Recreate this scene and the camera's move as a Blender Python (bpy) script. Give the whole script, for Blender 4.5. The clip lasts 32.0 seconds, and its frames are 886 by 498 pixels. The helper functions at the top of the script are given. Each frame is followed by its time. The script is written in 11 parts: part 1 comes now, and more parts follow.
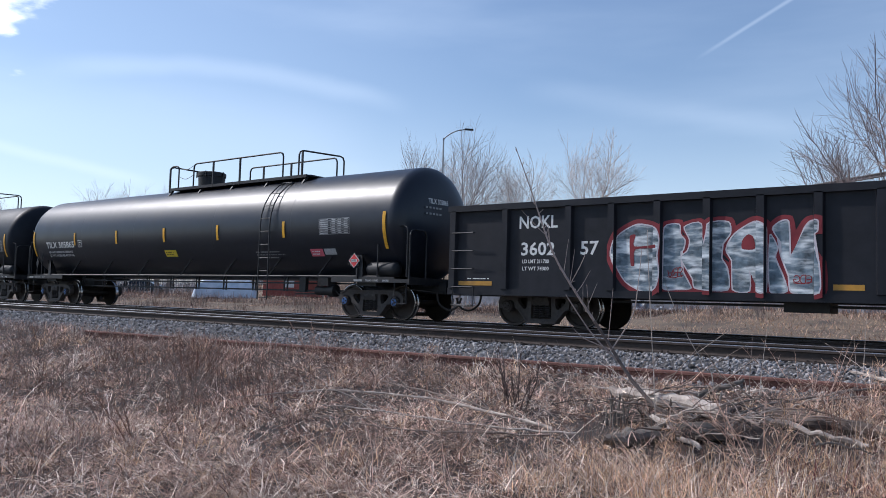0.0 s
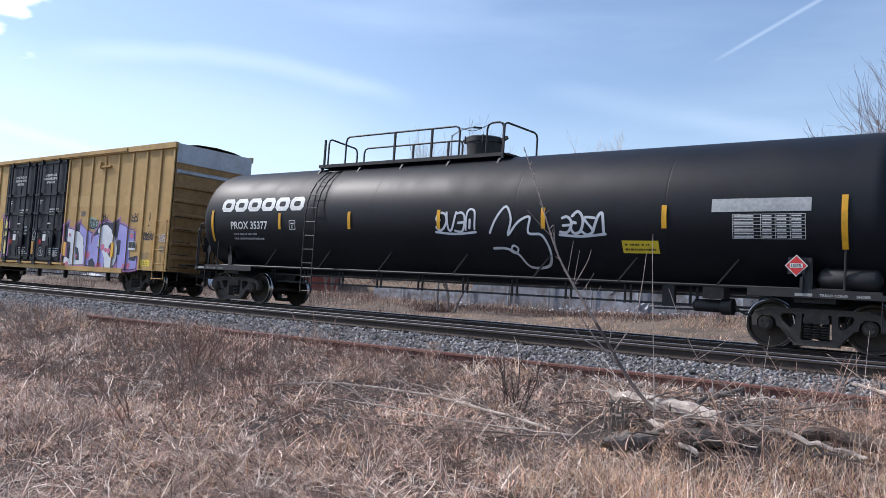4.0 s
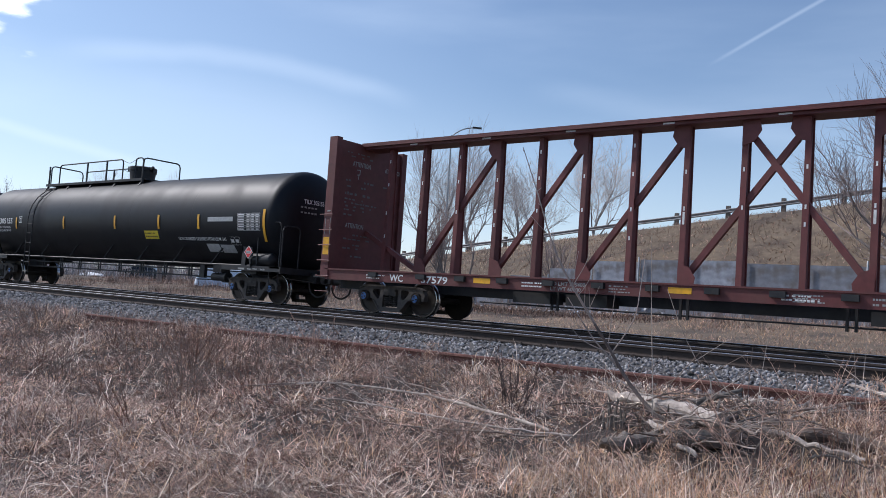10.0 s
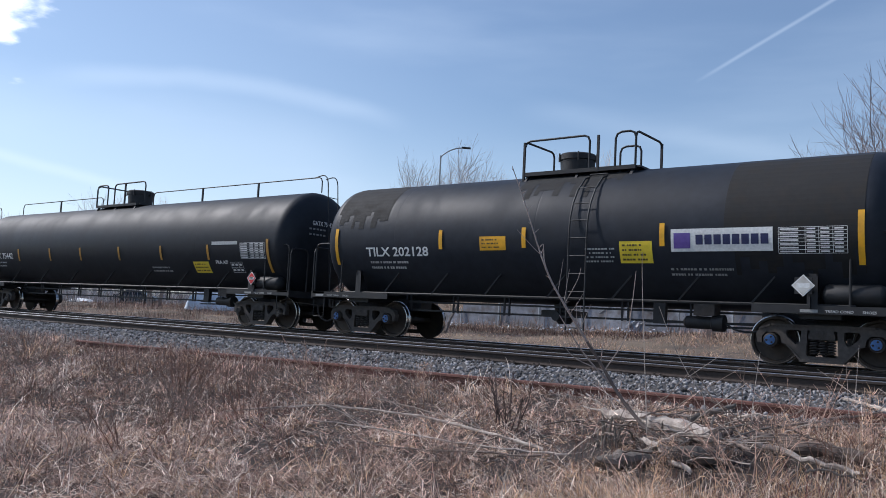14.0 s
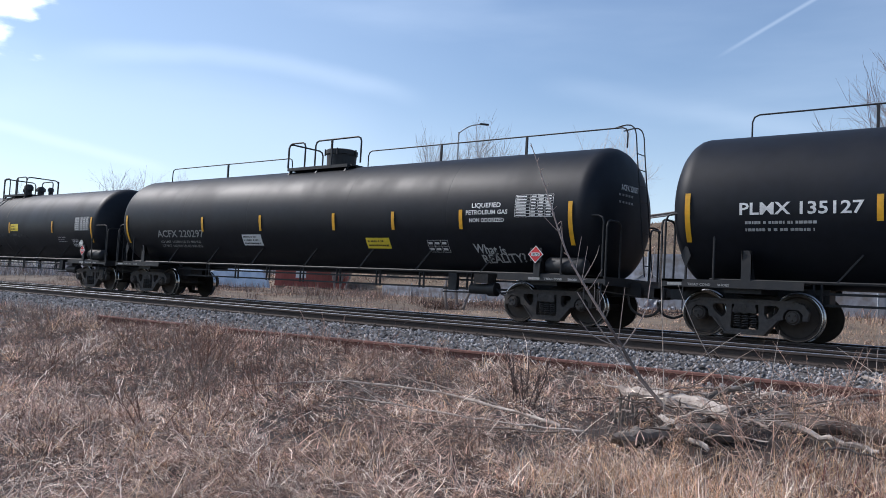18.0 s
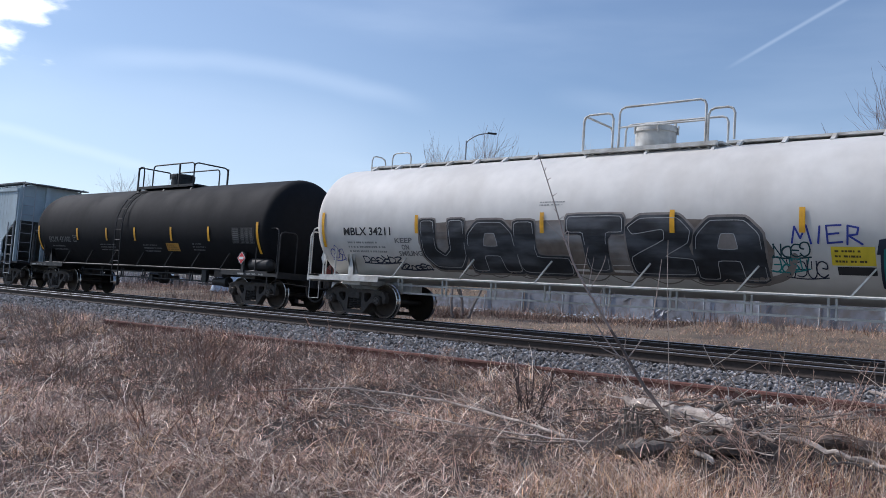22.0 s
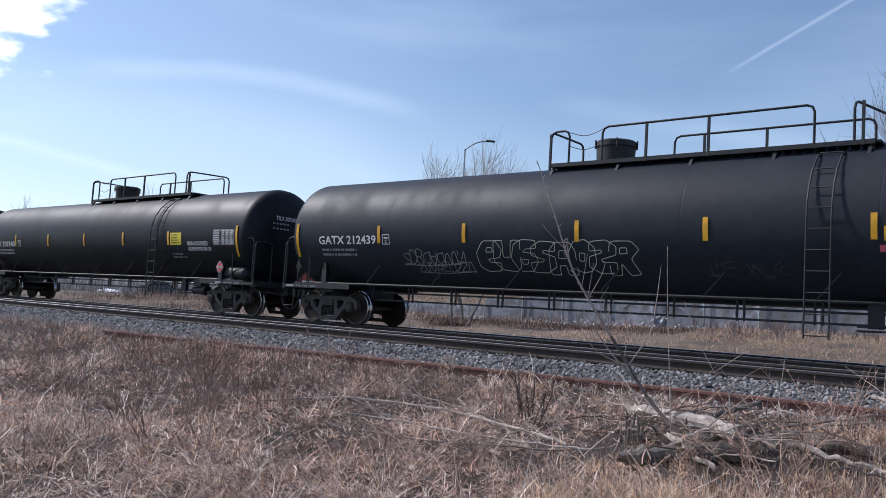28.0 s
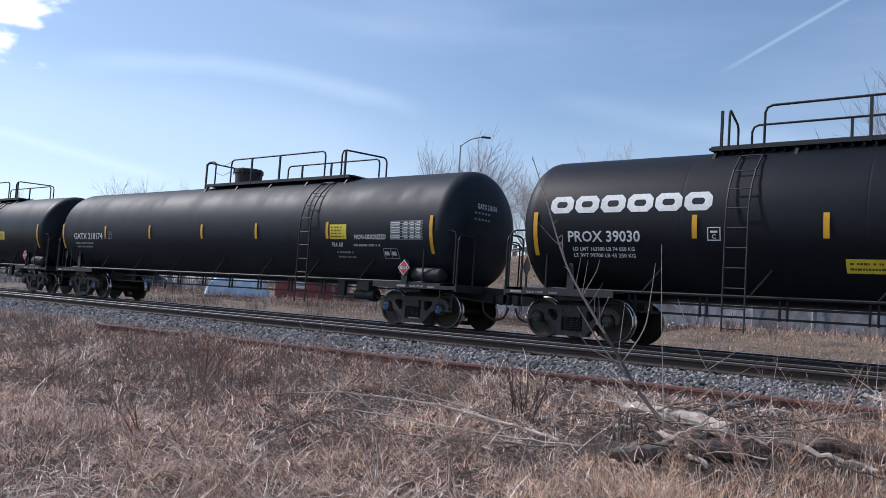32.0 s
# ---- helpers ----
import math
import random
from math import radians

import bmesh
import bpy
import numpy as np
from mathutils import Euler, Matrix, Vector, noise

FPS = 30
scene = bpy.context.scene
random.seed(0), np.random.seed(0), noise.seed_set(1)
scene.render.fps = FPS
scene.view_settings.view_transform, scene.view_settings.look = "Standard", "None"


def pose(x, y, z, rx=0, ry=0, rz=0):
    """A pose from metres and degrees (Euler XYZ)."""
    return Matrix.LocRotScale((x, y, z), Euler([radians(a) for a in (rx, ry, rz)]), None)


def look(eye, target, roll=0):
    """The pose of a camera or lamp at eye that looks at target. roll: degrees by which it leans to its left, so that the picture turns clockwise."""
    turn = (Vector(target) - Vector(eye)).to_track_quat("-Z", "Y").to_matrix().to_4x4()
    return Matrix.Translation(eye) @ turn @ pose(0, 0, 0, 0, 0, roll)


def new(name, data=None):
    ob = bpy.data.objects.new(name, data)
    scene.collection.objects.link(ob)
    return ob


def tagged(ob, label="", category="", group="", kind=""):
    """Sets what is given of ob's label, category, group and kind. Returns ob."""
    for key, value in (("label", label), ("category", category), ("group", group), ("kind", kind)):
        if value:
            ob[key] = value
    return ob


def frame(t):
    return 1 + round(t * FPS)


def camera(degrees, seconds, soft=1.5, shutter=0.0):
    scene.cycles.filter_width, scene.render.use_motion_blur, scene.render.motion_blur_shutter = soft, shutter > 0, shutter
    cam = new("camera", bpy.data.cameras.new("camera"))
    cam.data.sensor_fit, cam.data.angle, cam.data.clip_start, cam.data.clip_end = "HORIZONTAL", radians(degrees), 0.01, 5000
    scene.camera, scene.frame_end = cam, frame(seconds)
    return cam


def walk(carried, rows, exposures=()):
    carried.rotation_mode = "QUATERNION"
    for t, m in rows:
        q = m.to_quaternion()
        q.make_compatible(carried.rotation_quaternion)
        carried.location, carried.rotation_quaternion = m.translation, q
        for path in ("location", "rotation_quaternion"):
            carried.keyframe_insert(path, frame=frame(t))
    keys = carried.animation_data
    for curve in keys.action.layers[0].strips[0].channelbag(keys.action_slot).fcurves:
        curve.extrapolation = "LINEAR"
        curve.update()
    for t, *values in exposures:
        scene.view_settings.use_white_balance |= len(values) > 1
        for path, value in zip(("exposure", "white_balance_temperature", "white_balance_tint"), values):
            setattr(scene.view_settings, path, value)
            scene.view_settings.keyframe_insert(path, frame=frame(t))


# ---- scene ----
cam = camera(57.0, 32.0, soft=0.75)
PATH = [
    (0.0, 0.0, -16.94, 0.51, 93.69, -1.71, 38.00),
    (0.5, 0.0, -16.94, 0.51, 93.80, -1.79, 37.84),
    (1.0, 0.0, -16.94, 0.51, 93.61, -1.93, 37.82),
    (1.5, 0.0, -16.94, 0.51, 93.29, -2.17, 37.91),
    (2.0, 0.0, -16.94, 0.51, 93.42, -2.80, 37.90),
    (2.5, 0.0, -16.94, 0.51, 93.64, -3.26, 38.15),
    (4.5, 0.0, -16.94, 0.51, 93.43, -3.91, 38.16),
    (5.0, 0.0, -16.94, 0.51, 93.44, -4.20, 38.26),
    (5.5, 0.0, -16.94, 0.51, 93.82, -4.63, 38.44),
    (6.0, 0.0, -16.94, 0.51, 94.18, -4.70, 38.43),
    (6.5, 0.0, -16.94, 0.51, 94.20, -3.98, 38.42),
    (7.0, 0.0, -16.94, 0.51, 93.94, -3.52, 38.45),
    (7.5, 0.0, -16.94, 0.51, 93.99, -3.53, 38.42),
    (8.0, 0.0, -16.94, 0.51, 93.88, -3.81, 38.56),
    (8.5, 0.0, -16.94, 0.51, 93.61, -3.67, 38.59),
    (9.0, 0.0, -16.94, 0.51, 93.58, -3.70, 38.37),
    (9.5, 0.0, -16.94, 0.51, 93.82, -3.77, 38.12),
    (10.0, 0.0, -16.94, 0.51, 93.50, -3.94, 38.11),
    (10.5, 0.0, -16.94, 0.51, 92.61, -3.96, 39.00),
    (11.0, 0.0, -16.94, 0.51, 92.42, -3.72, 39.49),
    (11.5, 0.0, -16.94, 0.51, 93.08, -3.44, 39.31),
    (12.0, 0.0, -16.94, 0.51, 93.77, -3.32, 38.36),
    (12.5, 0.0, -16.94, 0.51, 94.22, -3.49, 37.63),
    (13.0, 0.0, -16.94, 0.51, 94.25, -3.34, 37.63),
    (13.5, 0.0, -16.94, 0.51, 94.32, -3.07, 37.74),
    (14.0, 0.0, -16.94, 0.51, 94.94, -2.99, 37.54),
    (14.5, 0.0, -16.94, 0.51, 95.22, -2.99, 37.43),
    (16.5, 0.0, -16.94, 0.51, 94.45, -2.30, 38.09),
    (17.0, 0.0, -16.94, 0.51, 94.04, -2.24, 38.37),
    (17.5, 0.0, -16.94, 0.51, 93.46, -2.49, 38.71),
    (18.0, 0.0, -16.94, 0.51, 93.25, -3.20, 38.78),
    (18.5, 0.0, -16.94, 0.51, 93.23, -4.15, 39.15),
    (19.0, 0.0, -16.94, 0.51, 93.23, -4.46, 39.60),
    (19.5, 0.0, -16.94, 0.51, 93.49, -4.35, 39.36),
    (20.0, 0.0, -16.94, 0.51, 93.49, -4.09, 39.10),
    (20.5, 0.0, -16.94, 0.51, 93.46, -3.76, 38.83),
    (21.0, 0.0, -16.94, 0.51, 93.75, -3.39, 38.71),
    (21.5, 0.0, -16.94, 0.51, 93.94, -3.87, 38.95),
    (22.0, 0.0, -16.94, 0.51, 93.82, -3.91, 39.18),
    (22.5, 0.0, -16.94, 0.51, 93.95, -3.60, 38.93),
    (23.0, 0.0, -16.94, 0.51, 94.03, -3.35, 38.65),
    (23.5, 0.0, -16.94, 0.51, 93.97, -3.41, 38.52),
    (24.0, 0.0, -16.94, 0.51, 94.15, -3.45, 38.45),
    (24.5, 0.0, -16.94, 0.51, 94.22, -3.37, 38.44),
    (26.5, 0.0, -16.94, 0.51, 93.91, -3.25, 38.43),
    (27.0, 0.0, -16.94, 0.51, 93.97, -3.31, 38.67),
    (27.5, 0.0, -16.94, 0.51, 94.21, -3.51, 39.03),
    (28.0, 0.0, -16.94, 0.51, 94.38, -3.49, 39.17),
    (28.5, 0.0, -16.94, 0.51, 94.50, -3.36, 39.16),
    (29.0, 0.0, -16.94, 0.51, 94.38, -3.21, 39.16),
    (29.5, 0.0, -16.94, 0.51, 94.14, -3.27, 39.10),
    (30.0, 0.0, -16.94, 0.51, 93.88, -3.63, 39.05),
    (30.5, 0.0, -16.94, 0.51, 93.90, -4.02, 39.18),
    (31.0, 0.0, -16.94, 0.51, 94.08, -4.20, 38.93),
    (31.5, 0.0, -16.94, 0.51, 94.11, -4.10, 38.67),
    (32.0, 0.0, -16.94, 0.51, 94.12, -3.91, 38.77),
]
# stops by which the film's camera opens and closes
EXPOSURES = [(0.0, 0.26, 6010, 15), (2.0, 0.36, 6010, 15), (4.5, 0.67, 6250, 15), (5.0, 0.78, 6380, 15), (5.5, 0.81, 6620, 13), (5.8, 0.74, 6650, 14), (6.2, 0.59, 6620, 14), (6.6, 0.25, 6300, 15), (7.0, -0.12, 6010, 15), (7.5, -0.05, 6010, 15), (8.0, 0.05, 6010, 15),
             (9.0, 0.28, 6010, 15), (10.0, 0.20, 6010, 15), (10.5, 0.45, 6200, 15), (11.0, 0.67, 6380, 15), (11.5, 0.60, 6350, 15), (12.0, 0.42, 6250, 15), (13.0, 0.27, 6010, 15), (14.0, 0.2, 6050, 14), (17.0, 0.22, 6010, 15), (18.0, 0.36, 6130, 14), (20.0, 0.20, 6010, 15), (21.5, 0.15, 6010, 15),
             (22.3, 0.14, 6010, 15), (23.0, 0.02, 6050, 15), (23.5, 0.2, 6010, 15), (24.0, 0.40, 6010, 15), (24.5, 0.40, 6010, 15), (28.0, 0.26, 6010, 15), (32.0, 0.25, 6010, 15)]
walk(cam, [(t, pose(*row)) for t, *row in PATH], exposures=EXPOSURES)

# ---- sky, sun, exposure ----
SUN_AZ, SUN_EL = 107.0, 42.0# degrees left of +y, and above the horizon


def make_world():
    w = bpy.data.worlds.new("sky")
    scene.world = w
    w.use_nodes = True
    nt = w.node_tree
    nt.nodes.clear()
    N, L = nt.nodes.new, nt.links.new
    out, bg, sky = N("ShaderNodeOutputWorld"), N("ShaderNodeBackground"), N("ShaderNodeTexSky")
    sky.sky_type, sky.sun_disc = "NISHITA", False
    sky.sun_elevation, sky.sun_rotation = radians(SUN_EL), radians(-SUN_AZ)
    sky.air_density, sky.dust_density, sky.ozone_density = 1.15, 0.25, 2.6
    bg.inputs["Strength"].default_value = 0.098
    tc = N("ShaderNodeTexCoord")

    def soft_noise(scale, detail, stretch):
        mp = N("ShaderNodeMapping")
        mp.inputs["Rotation"].default_value = (radians(8), radians(-14), radians(30))
        mp.inputs["Scale"].default_value = stretch
        n = N("ShaderNodeTexNoise")
        n.inputs["Scale"].default_value, n.inputs["Detail"].default_value, n.inputs["Roughness"].default_value = scale, detail, 0.5
        L(tc.outputs["Generated"], mp.inputs["Vector"])
        L(mp.outputs["Vector"], n.inputs["Vector"])
        return n.outputs["Fac"]

    def ramped(value, lo, hi, top):
        r = N("ShaderNodeMapRange"); r.interpolation_type = "SMOOTHSTEP"
        r.inputs["From Min"].default_value, r.inputs["From Max"].default_value, r.inputs["To Max"].default_value = lo, hi, top
        L(value, r.inputs["Value"])
        return r.outputs[0]

    def towards(direction):
        d = N("ShaderNodeVectorMath"); d.operation = "DOT_PRODUCT"; d.inputs[1].default_value = direction
        L(tc.outputs["Generated"], d.inputs[0])
        return d.outputs["Value"]

    def plus(a, b, op="ADD", k=None, clamp=True):
        m = N("ShaderNodeMath"); m.operation = op; m.use_clamp = op == "ADD" and k is None and clamp
        L(a, m.inputs[0])
        if k is None:
            L(b, m.inputs[1])
        else:
            m.inputs[1].default_value = k
        return m.outputs[0]

    # faint cirrus, a whitish haze low down towards the sun's side, and one small white cloud
    cirrus = ramped(soft_noise(1.5, 5.0, (1.2, 2.2, 8.0)), 0.45, 0.85, 0.13)
    haze = ramped(towards(on_sky(66, 4)), 0.80, 1.0, 0.10)
    puff = plus(soft_noise(13.0, 7.0, (1.0, 1.0, 2.6)), None, "MULTIPLY", 0.0145)
    cloud = ramped(plus(towards(on_sky(69.6, 17.2)), puff, clamp=False), 1.0042, 1.0076, 1.0)

    def band(normal, along, width, lo, hi, strength, wobble, off=0.0):
        """A line of vapour: near the circle about normal, between two places along it."""
        d = N("ShaderNodeVectorMath"); d.operation = "DOT_PRODUCT"
        d.inputs[1].default_value = normal
        L(tc.outputs["Generated"], d.inputs[0])
        wn = N("ShaderNodeTexNoise"); wn.inputs["Scale"].default_value, wn.inputs["Detail"].default_value = 14.0, 5.0
        L(tc.outputs["Generated"], wn.inputs["Vector"])
        ad = N("ShaderNodeMath"); ad.operation = "MULTIPLY_ADD"
        L(wn.outputs["Fac"], ad.inputs[0]); ad.inputs[1].default_value = wobble
        L(d.outputs["Value"], ad.inputs[2])
        ab = N("ShaderNodeMath"); ab.operation = "ABSOLUTE"
        sub = N("ShaderNodeMath"); sub.operation = "SUBTRACT"; sub.inputs[1].default_value = wobble * 0.5 + off
        L(ad.outputs[0], sub.inputs[0]); L(sub.outputs[0], ab.inputs[0])
        r = N("ShaderNodeMapRange"); r.interpolation_type = "SMOOTHSTEP"
        r.inputs["From Min"].default_value, r.inputs["From Max"].default_value = width, 0.0
        L(ab.outputs[0], r.inputs["Value"])
        e = N("ShaderNodeVectorMath"); e.operation = "DOT_PRODUCT"; e.inputs[1].default_value = along
        L(tc.outputs["Generated"], e.inputs[0])
        r2 = N("ShaderNodeMapRange"); r2.interpolation_type = "SMOOTHSTEP"
        r2.inputs["From Min"].default_value, r2.inputs["From Max"].default_value = lo, hi
        L(e.outputs["Value"], r2.inputs["Value"])
        m = N("ShaderNodeMath"); m.operation = "MULTIPLY"
        L(r.outputs[0], m.inputs[0]); L(r2.outputs[0], m.inputs[1])
        m2 = N("ShaderNodeMath"); m2.operation = "MULTIPLY"; m2.inputs[1].default_value = strength
        L(m.outputs[0], m2.inputs[0])
        return m2.outputs[0]

    a, b = BAND_ENDS
    n1 = Vector(a).cross(Vector(b)).normalized()
    along1 = Vector(b).normalized()
    foot = Vector(a).normalized().dot(along1)
    trail = band(n1, along1, 0.0034, foot - 0.001, foot + 0.006, 0.17, 0.0012)
    streaks = []
    for ends, width, strength in STREAKS:
        pts = [Vector(e).normalized() for e in ends]
        n2 = (pts[1] - pts[0]).cross(pts[2] - pts[0]).normalized()
        mid = (pts[0] + pts[2]).normalized()
        streaks.append(band(n2, mid, width, pts[0].dot(mid), pts[0].dot(mid) * 0.3 + 0.7, strength, 0.009, n2.dot(pts[0])))
    # veil brightest round the sun, behind thin cloud
    sd = N("ShaderNodeVectorMath"); sd.operation = "DOT_PRODUCT"
    sd.inputs[1].default_value = (-math.sin(radians(SUN_AZ)) * math.cos(radians(SUN_EL)), math.cos(radians(SUN_AZ)) * math.cos(radians(SUN_EL)), math.sin(radians(SUN_EL)))
    L(tc.outputs["Generated"], sd.inputs[0])
    glow = N("ShaderNodeMapRange"); glow.interpolation_type = "SMOOTHSTEP"
    glow.inputs["From Min"].default_value, glow.inputs["From Max"].default_value = 0.90, 1.0
    L(sd.outputs["Value"], glow.inputs["Value"])
    height = towards((0.0, 0.0, 1.0))
    low = N("ShaderNodeMapRange"); low.interpolation_type = "SMOOTHSTEP"
    low.inputs["From Min"].default_value, low.inputs["From Max"].default_value = 0.27, 0.04
    low.inputs["To Max"].default_value = 0.26
    L(height, low.inputs["Value"])
    total = plus(plus(plus(plus(cirrus, None, "ADD", 0.04), haze), trail), low.outputs[0])
    for st in streaks:
        total = plus(total, st)
    mix = N("ShaderNodeMix"); mix.data_type = "RGBA"
    L(total, mix.inputs["Factor"])
    L(sky.outputs["Color"], mix.inputs["A"])
    mix.inputs["B"].default_value = (8.6, 9.9, 11.0, 1)
    mix2 = N("ShaderNodeMix"); mix2.data_type = "RGBA"
    L(glow.outputs[0], mix2.inputs["Factor"])
    L(mix.outputs["Result"], mix2.inputs["A"])
    mix2.inputs["B"].default_value = (26.0, 26.0, 25.0, 1)
    mix3 = N("ShaderNodeMix"); mix3.data_type = "RGBA"
    L(cloud, mix3.inputs["Factor"])
    L(mix2.outputs["Result"], mix3.inputs["A"])
    mix3.inputs["B"].default_value = (15.0, 15.2, 15.4, 1)
    L(mix3.outputs["Result"], bg.inputs["Color"])
    L(bg.outputs["Background"], out.inputs["Surface"])


def on_sky(az, el):
    a, e = radians(az), radians(el)
    return (-math.sin(a) * math.cos(e), math.cos(a) * math.cos(e), math.sin(e))


BAND_ENDS = (on_sky(20.9, 16.6), on_sky(14.0, 20.3))
STREAKS = [((on_sky(66, 13.6), on_sky(53, 15.1), on_sky(40, 13.2)), 0.013, 0.15), ((on_sky(74, 9.4), on_sky(66, 8.6), on_sky(57, 7.0)), 0.010, 0.16), ((on_sky(74, 10.6), on_sky(58, 11.6), on_sky(42, 10.6)), 0.070, 0.10), ((on_sky(34, 15.0), on_sky(23, 13.4), on_sky(12, 11.0)), 0.022, 0.07)]
make_world()
sun = new("sun", bpy.data.lights.new("sun", "SUN"))
sun.data.energy, sun.data.angle, sun.data.color = 2.7, radians(2.5), (1.0, 0.95, 0.88)
sun.matrix_world = look((0, 0, 60), (Vector((0, 0, 60)) - Vector(on_sky(SUN_AZ, SUN_EL))))

# ---- materials ----
MATS = {}


def material(name, colour, rough=0.6, metal=0.0, vary=0.25, grain=9.0, patch=0.7, bump=0.15, bump_scale=40.0,
             dirt=None, dirt_amount=0.0, dirt_scale=1.2, streak=0.0, per_object=0.0, per_island=0.0, coat=0.0, spec=0.5, glow=0.0):
    """Paint, metal, wood or soil: a base colour that varies at two scales, dirt with a shape of its own, fine relief."""
    if name in MATS:
        return MATS[name]
    m = bpy.data.materials.new(name)
    m.use_nodes = True
    nt = m.node_tree
    N, L = nt.nodes.new, nt.links.new
    p = nt.nodes["Principled BSDF"]
    p.inputs["Roughness"].default_value, p.inputs["Metallic"].default_value = rough, metal
    p.inputs["Coat Weight"].default_value, p.inputs["Specular IOR Level"].default_value = coat, spec
    p.inputs["Coat Roughness"].default_value = 0.25
    tc = N("ShaderNodeTexCoord")

    def noise_node(scale, detail, vec=None):
        n = N("ShaderNodeTexNoise")
        n.inputs["Scale"].default_value, n.inputs["Detail"].default_value = scale, detail
        L(vec or tc.outputs["Object"], n.inputs["Vector"])
        return n

    fine, broad = noise_node(grain, 6.0), noise_node(patch, 4.0)
    s = N("ShaderNodeMath"); s.operation = "ADD"
    L(fine.outputs["Fac"], s.inputs[0]); L(broad.outputs["Fac"], s.inputs[1])
    mr = N("ShaderNodeMapRange")
    mr.inputs["From Min"].default_value, mr.inputs["From Max"].default_value = 0.7, 1.3
    mr.inputs["To Min"].default_value, mr.inputs["To Max"].default_value = 1 - vary, 1 + vary
    L(s.outputs[0], mr.inputs["Value"])
    value = mr.outputs[0]
    for amount, sock in ((per_object, "o"), (per_island, "i")):
        if amount:
            src = N("ShaderNodeObjectInfo").outputs["Random"] if sock == "o" else N("ShaderNodeNewGeometry").outputs["Random Per Island"]
            r = N("ShaderNodeMapRange")
            r.inputs["To Min"].default_value, r.inputs["To Max"].default_value = 1 - amount, 1 + amount
            L(src, r.inputs["Value"])
            k = N("ShaderNodeMath"); k.operation = "MULTIPLY"
            L(value, k.inputs[0]); L(r.outputs[0], k.inputs[1])
            value = k.outputs[0]
    mul = N("ShaderNodeVectorMath"); mul.operation = "SCALE"
    mul.inputs[0].default_value = colour
    L(value, mul.inputs["Scale"])
    col = mul.outputs["Vector"]
    if dirt:
        vec = None
        if streak:
            mp = N("ShaderNodeMapping"); mp.inputs["Scale"].default_value = (1.0, 1.0, 1.0 / (1.0 + streak * 8)) if streak > 0 else (1.0 / (1.0 - streak * 8), 1.0, 1.0)
            L(tc.outputs["Object"], mp.inputs["Vector"]); vec = mp.outputs["Vector"]
        dn = noise_node(dirt_scale, 7.0, vec)
        dr = N("ShaderNodeMapRange"); dr.interpolation_type = "SMOOTHSTEP"
        dr.inputs["From Min"].default_value, dr.inputs["From Max"].default_value = 0.42, 0.72
        dr.inputs["To Max"].default_value = dirt_amount
        L(dn.outputs["Fac"], dr.inputs["Value"])
        mx = N("ShaderNodeMix"); mx.data_type = "RGBA"
        L(dr.outputs[0], mx.inputs["Factor"]); L(col, mx.inputs["A"])
        mx.inputs["B"].default_value = (*dirt, 1)
        col = mx.outputs["Result"]
        ro = N("ShaderNodeMapRange")
        ro.inputs["To Min"].default_value, ro.inputs["To Max"].default_value = rough, min(1.0, rough + 0.3)
        L(dr.outputs[0], ro.inputs["Value"]); L(ro.outputs[0], p.inputs["Roughness"])
    L(col, p.inputs["Base Color"])
    if bump:
        bn = noise_node(bump_scale, 4.0)
        b = N("ShaderNodeBump"); b.inputs["Strength"].default_value, b.inputs["Distance"].default_value = bump, 0.01
        L(bn.outputs["Fac"], b.inputs["Height"]); L(b.outputs["Normal"], p.inputs["Normal"])
    if glow:
        p.inputs["Emission Color"].default_value, p.inputs["Emission Strength"].default_value = (*colour, 1), glow
    MATS[name] = m
    return m


M_BLACK = material("black tank paint", (0.0065, 0.0082, 0.0125), 0.48, vary=0.3, grain=5, patch=0.5, bump=0.04, bump_scale=3, dirt=(0.015, 0.0155, 0.018), dirt_amount=0.35, dirt_scale=0.9, streak=0.6, per_object=0.3, spec=0.24)
M_GLOSS = material("glossy black tank paint", (0.0085, 0.0115, 0.0195), 0.36, vary=0.2, grain=4, patch=0.5, bump=0.03, bump_scale=2, dirt=(0.020, 0.021, 0.025), dirt_amount=0.2, streak=0.6, spec=0.45)
M_GREY = material("faded black tank paint", (0.0165, 0.0198, 0.0270), 0.52, vary=0.25, grain=5, patch=0.5, bump=0.04, bump_scale=3, dirt=(0.030, 0.032, 0.037), dirt_amount=0.4, streak=0.7, per_object=0.2, spec=0.24)
M_MATT = material("matt brown black tank coating", (0.0060, 0.0066, 0.0088), 0.75, vary=0.3, grain=6, patch=0.6, bump=0.1, bump_scale=10, dirt=(0.012, 0.0122, 0.0138), dirt_amount=0.4, streak=0.6, spec=0.2)
M_WHITE = material("white tank paint", (0.64, 0.615, 0.575), 0.62, vary=0.08, grain=3, patch=0.5, bump=0.04, bump_scale=3, dirt=(0.34, 0.29, 0.24), dirt_amount=0.22, dirt_scale=1.0, streak=0.8)
M_CREAM = material("dirty cream tank paint", (0.70, 0.645, 0.565), 0.62, vary=0.1, grain=3, patch=0.5, bump=0.04, bump_scale=3, dirt=(0.40, 0.31, 0.21), dirt_amount=0.4, dirt_scale=0.8, streak=0.8)
M_RAILCAR_DARK = material("dark painted steel", (0.012, 0.0125, 0.0145), 0.6, vary=0.35, dirt=(0.06, 0.052, 0.045), dirt_amount=0.3, dirt_scale=3)
M_RAILCAR_WHITE = material("white painted steel", (0.6, 0.59, 0.55), 0.55, vary=0.15, dirt=(0.2, 0.15, 0.1), dirt_amount=0.5, dirt_scale=3)
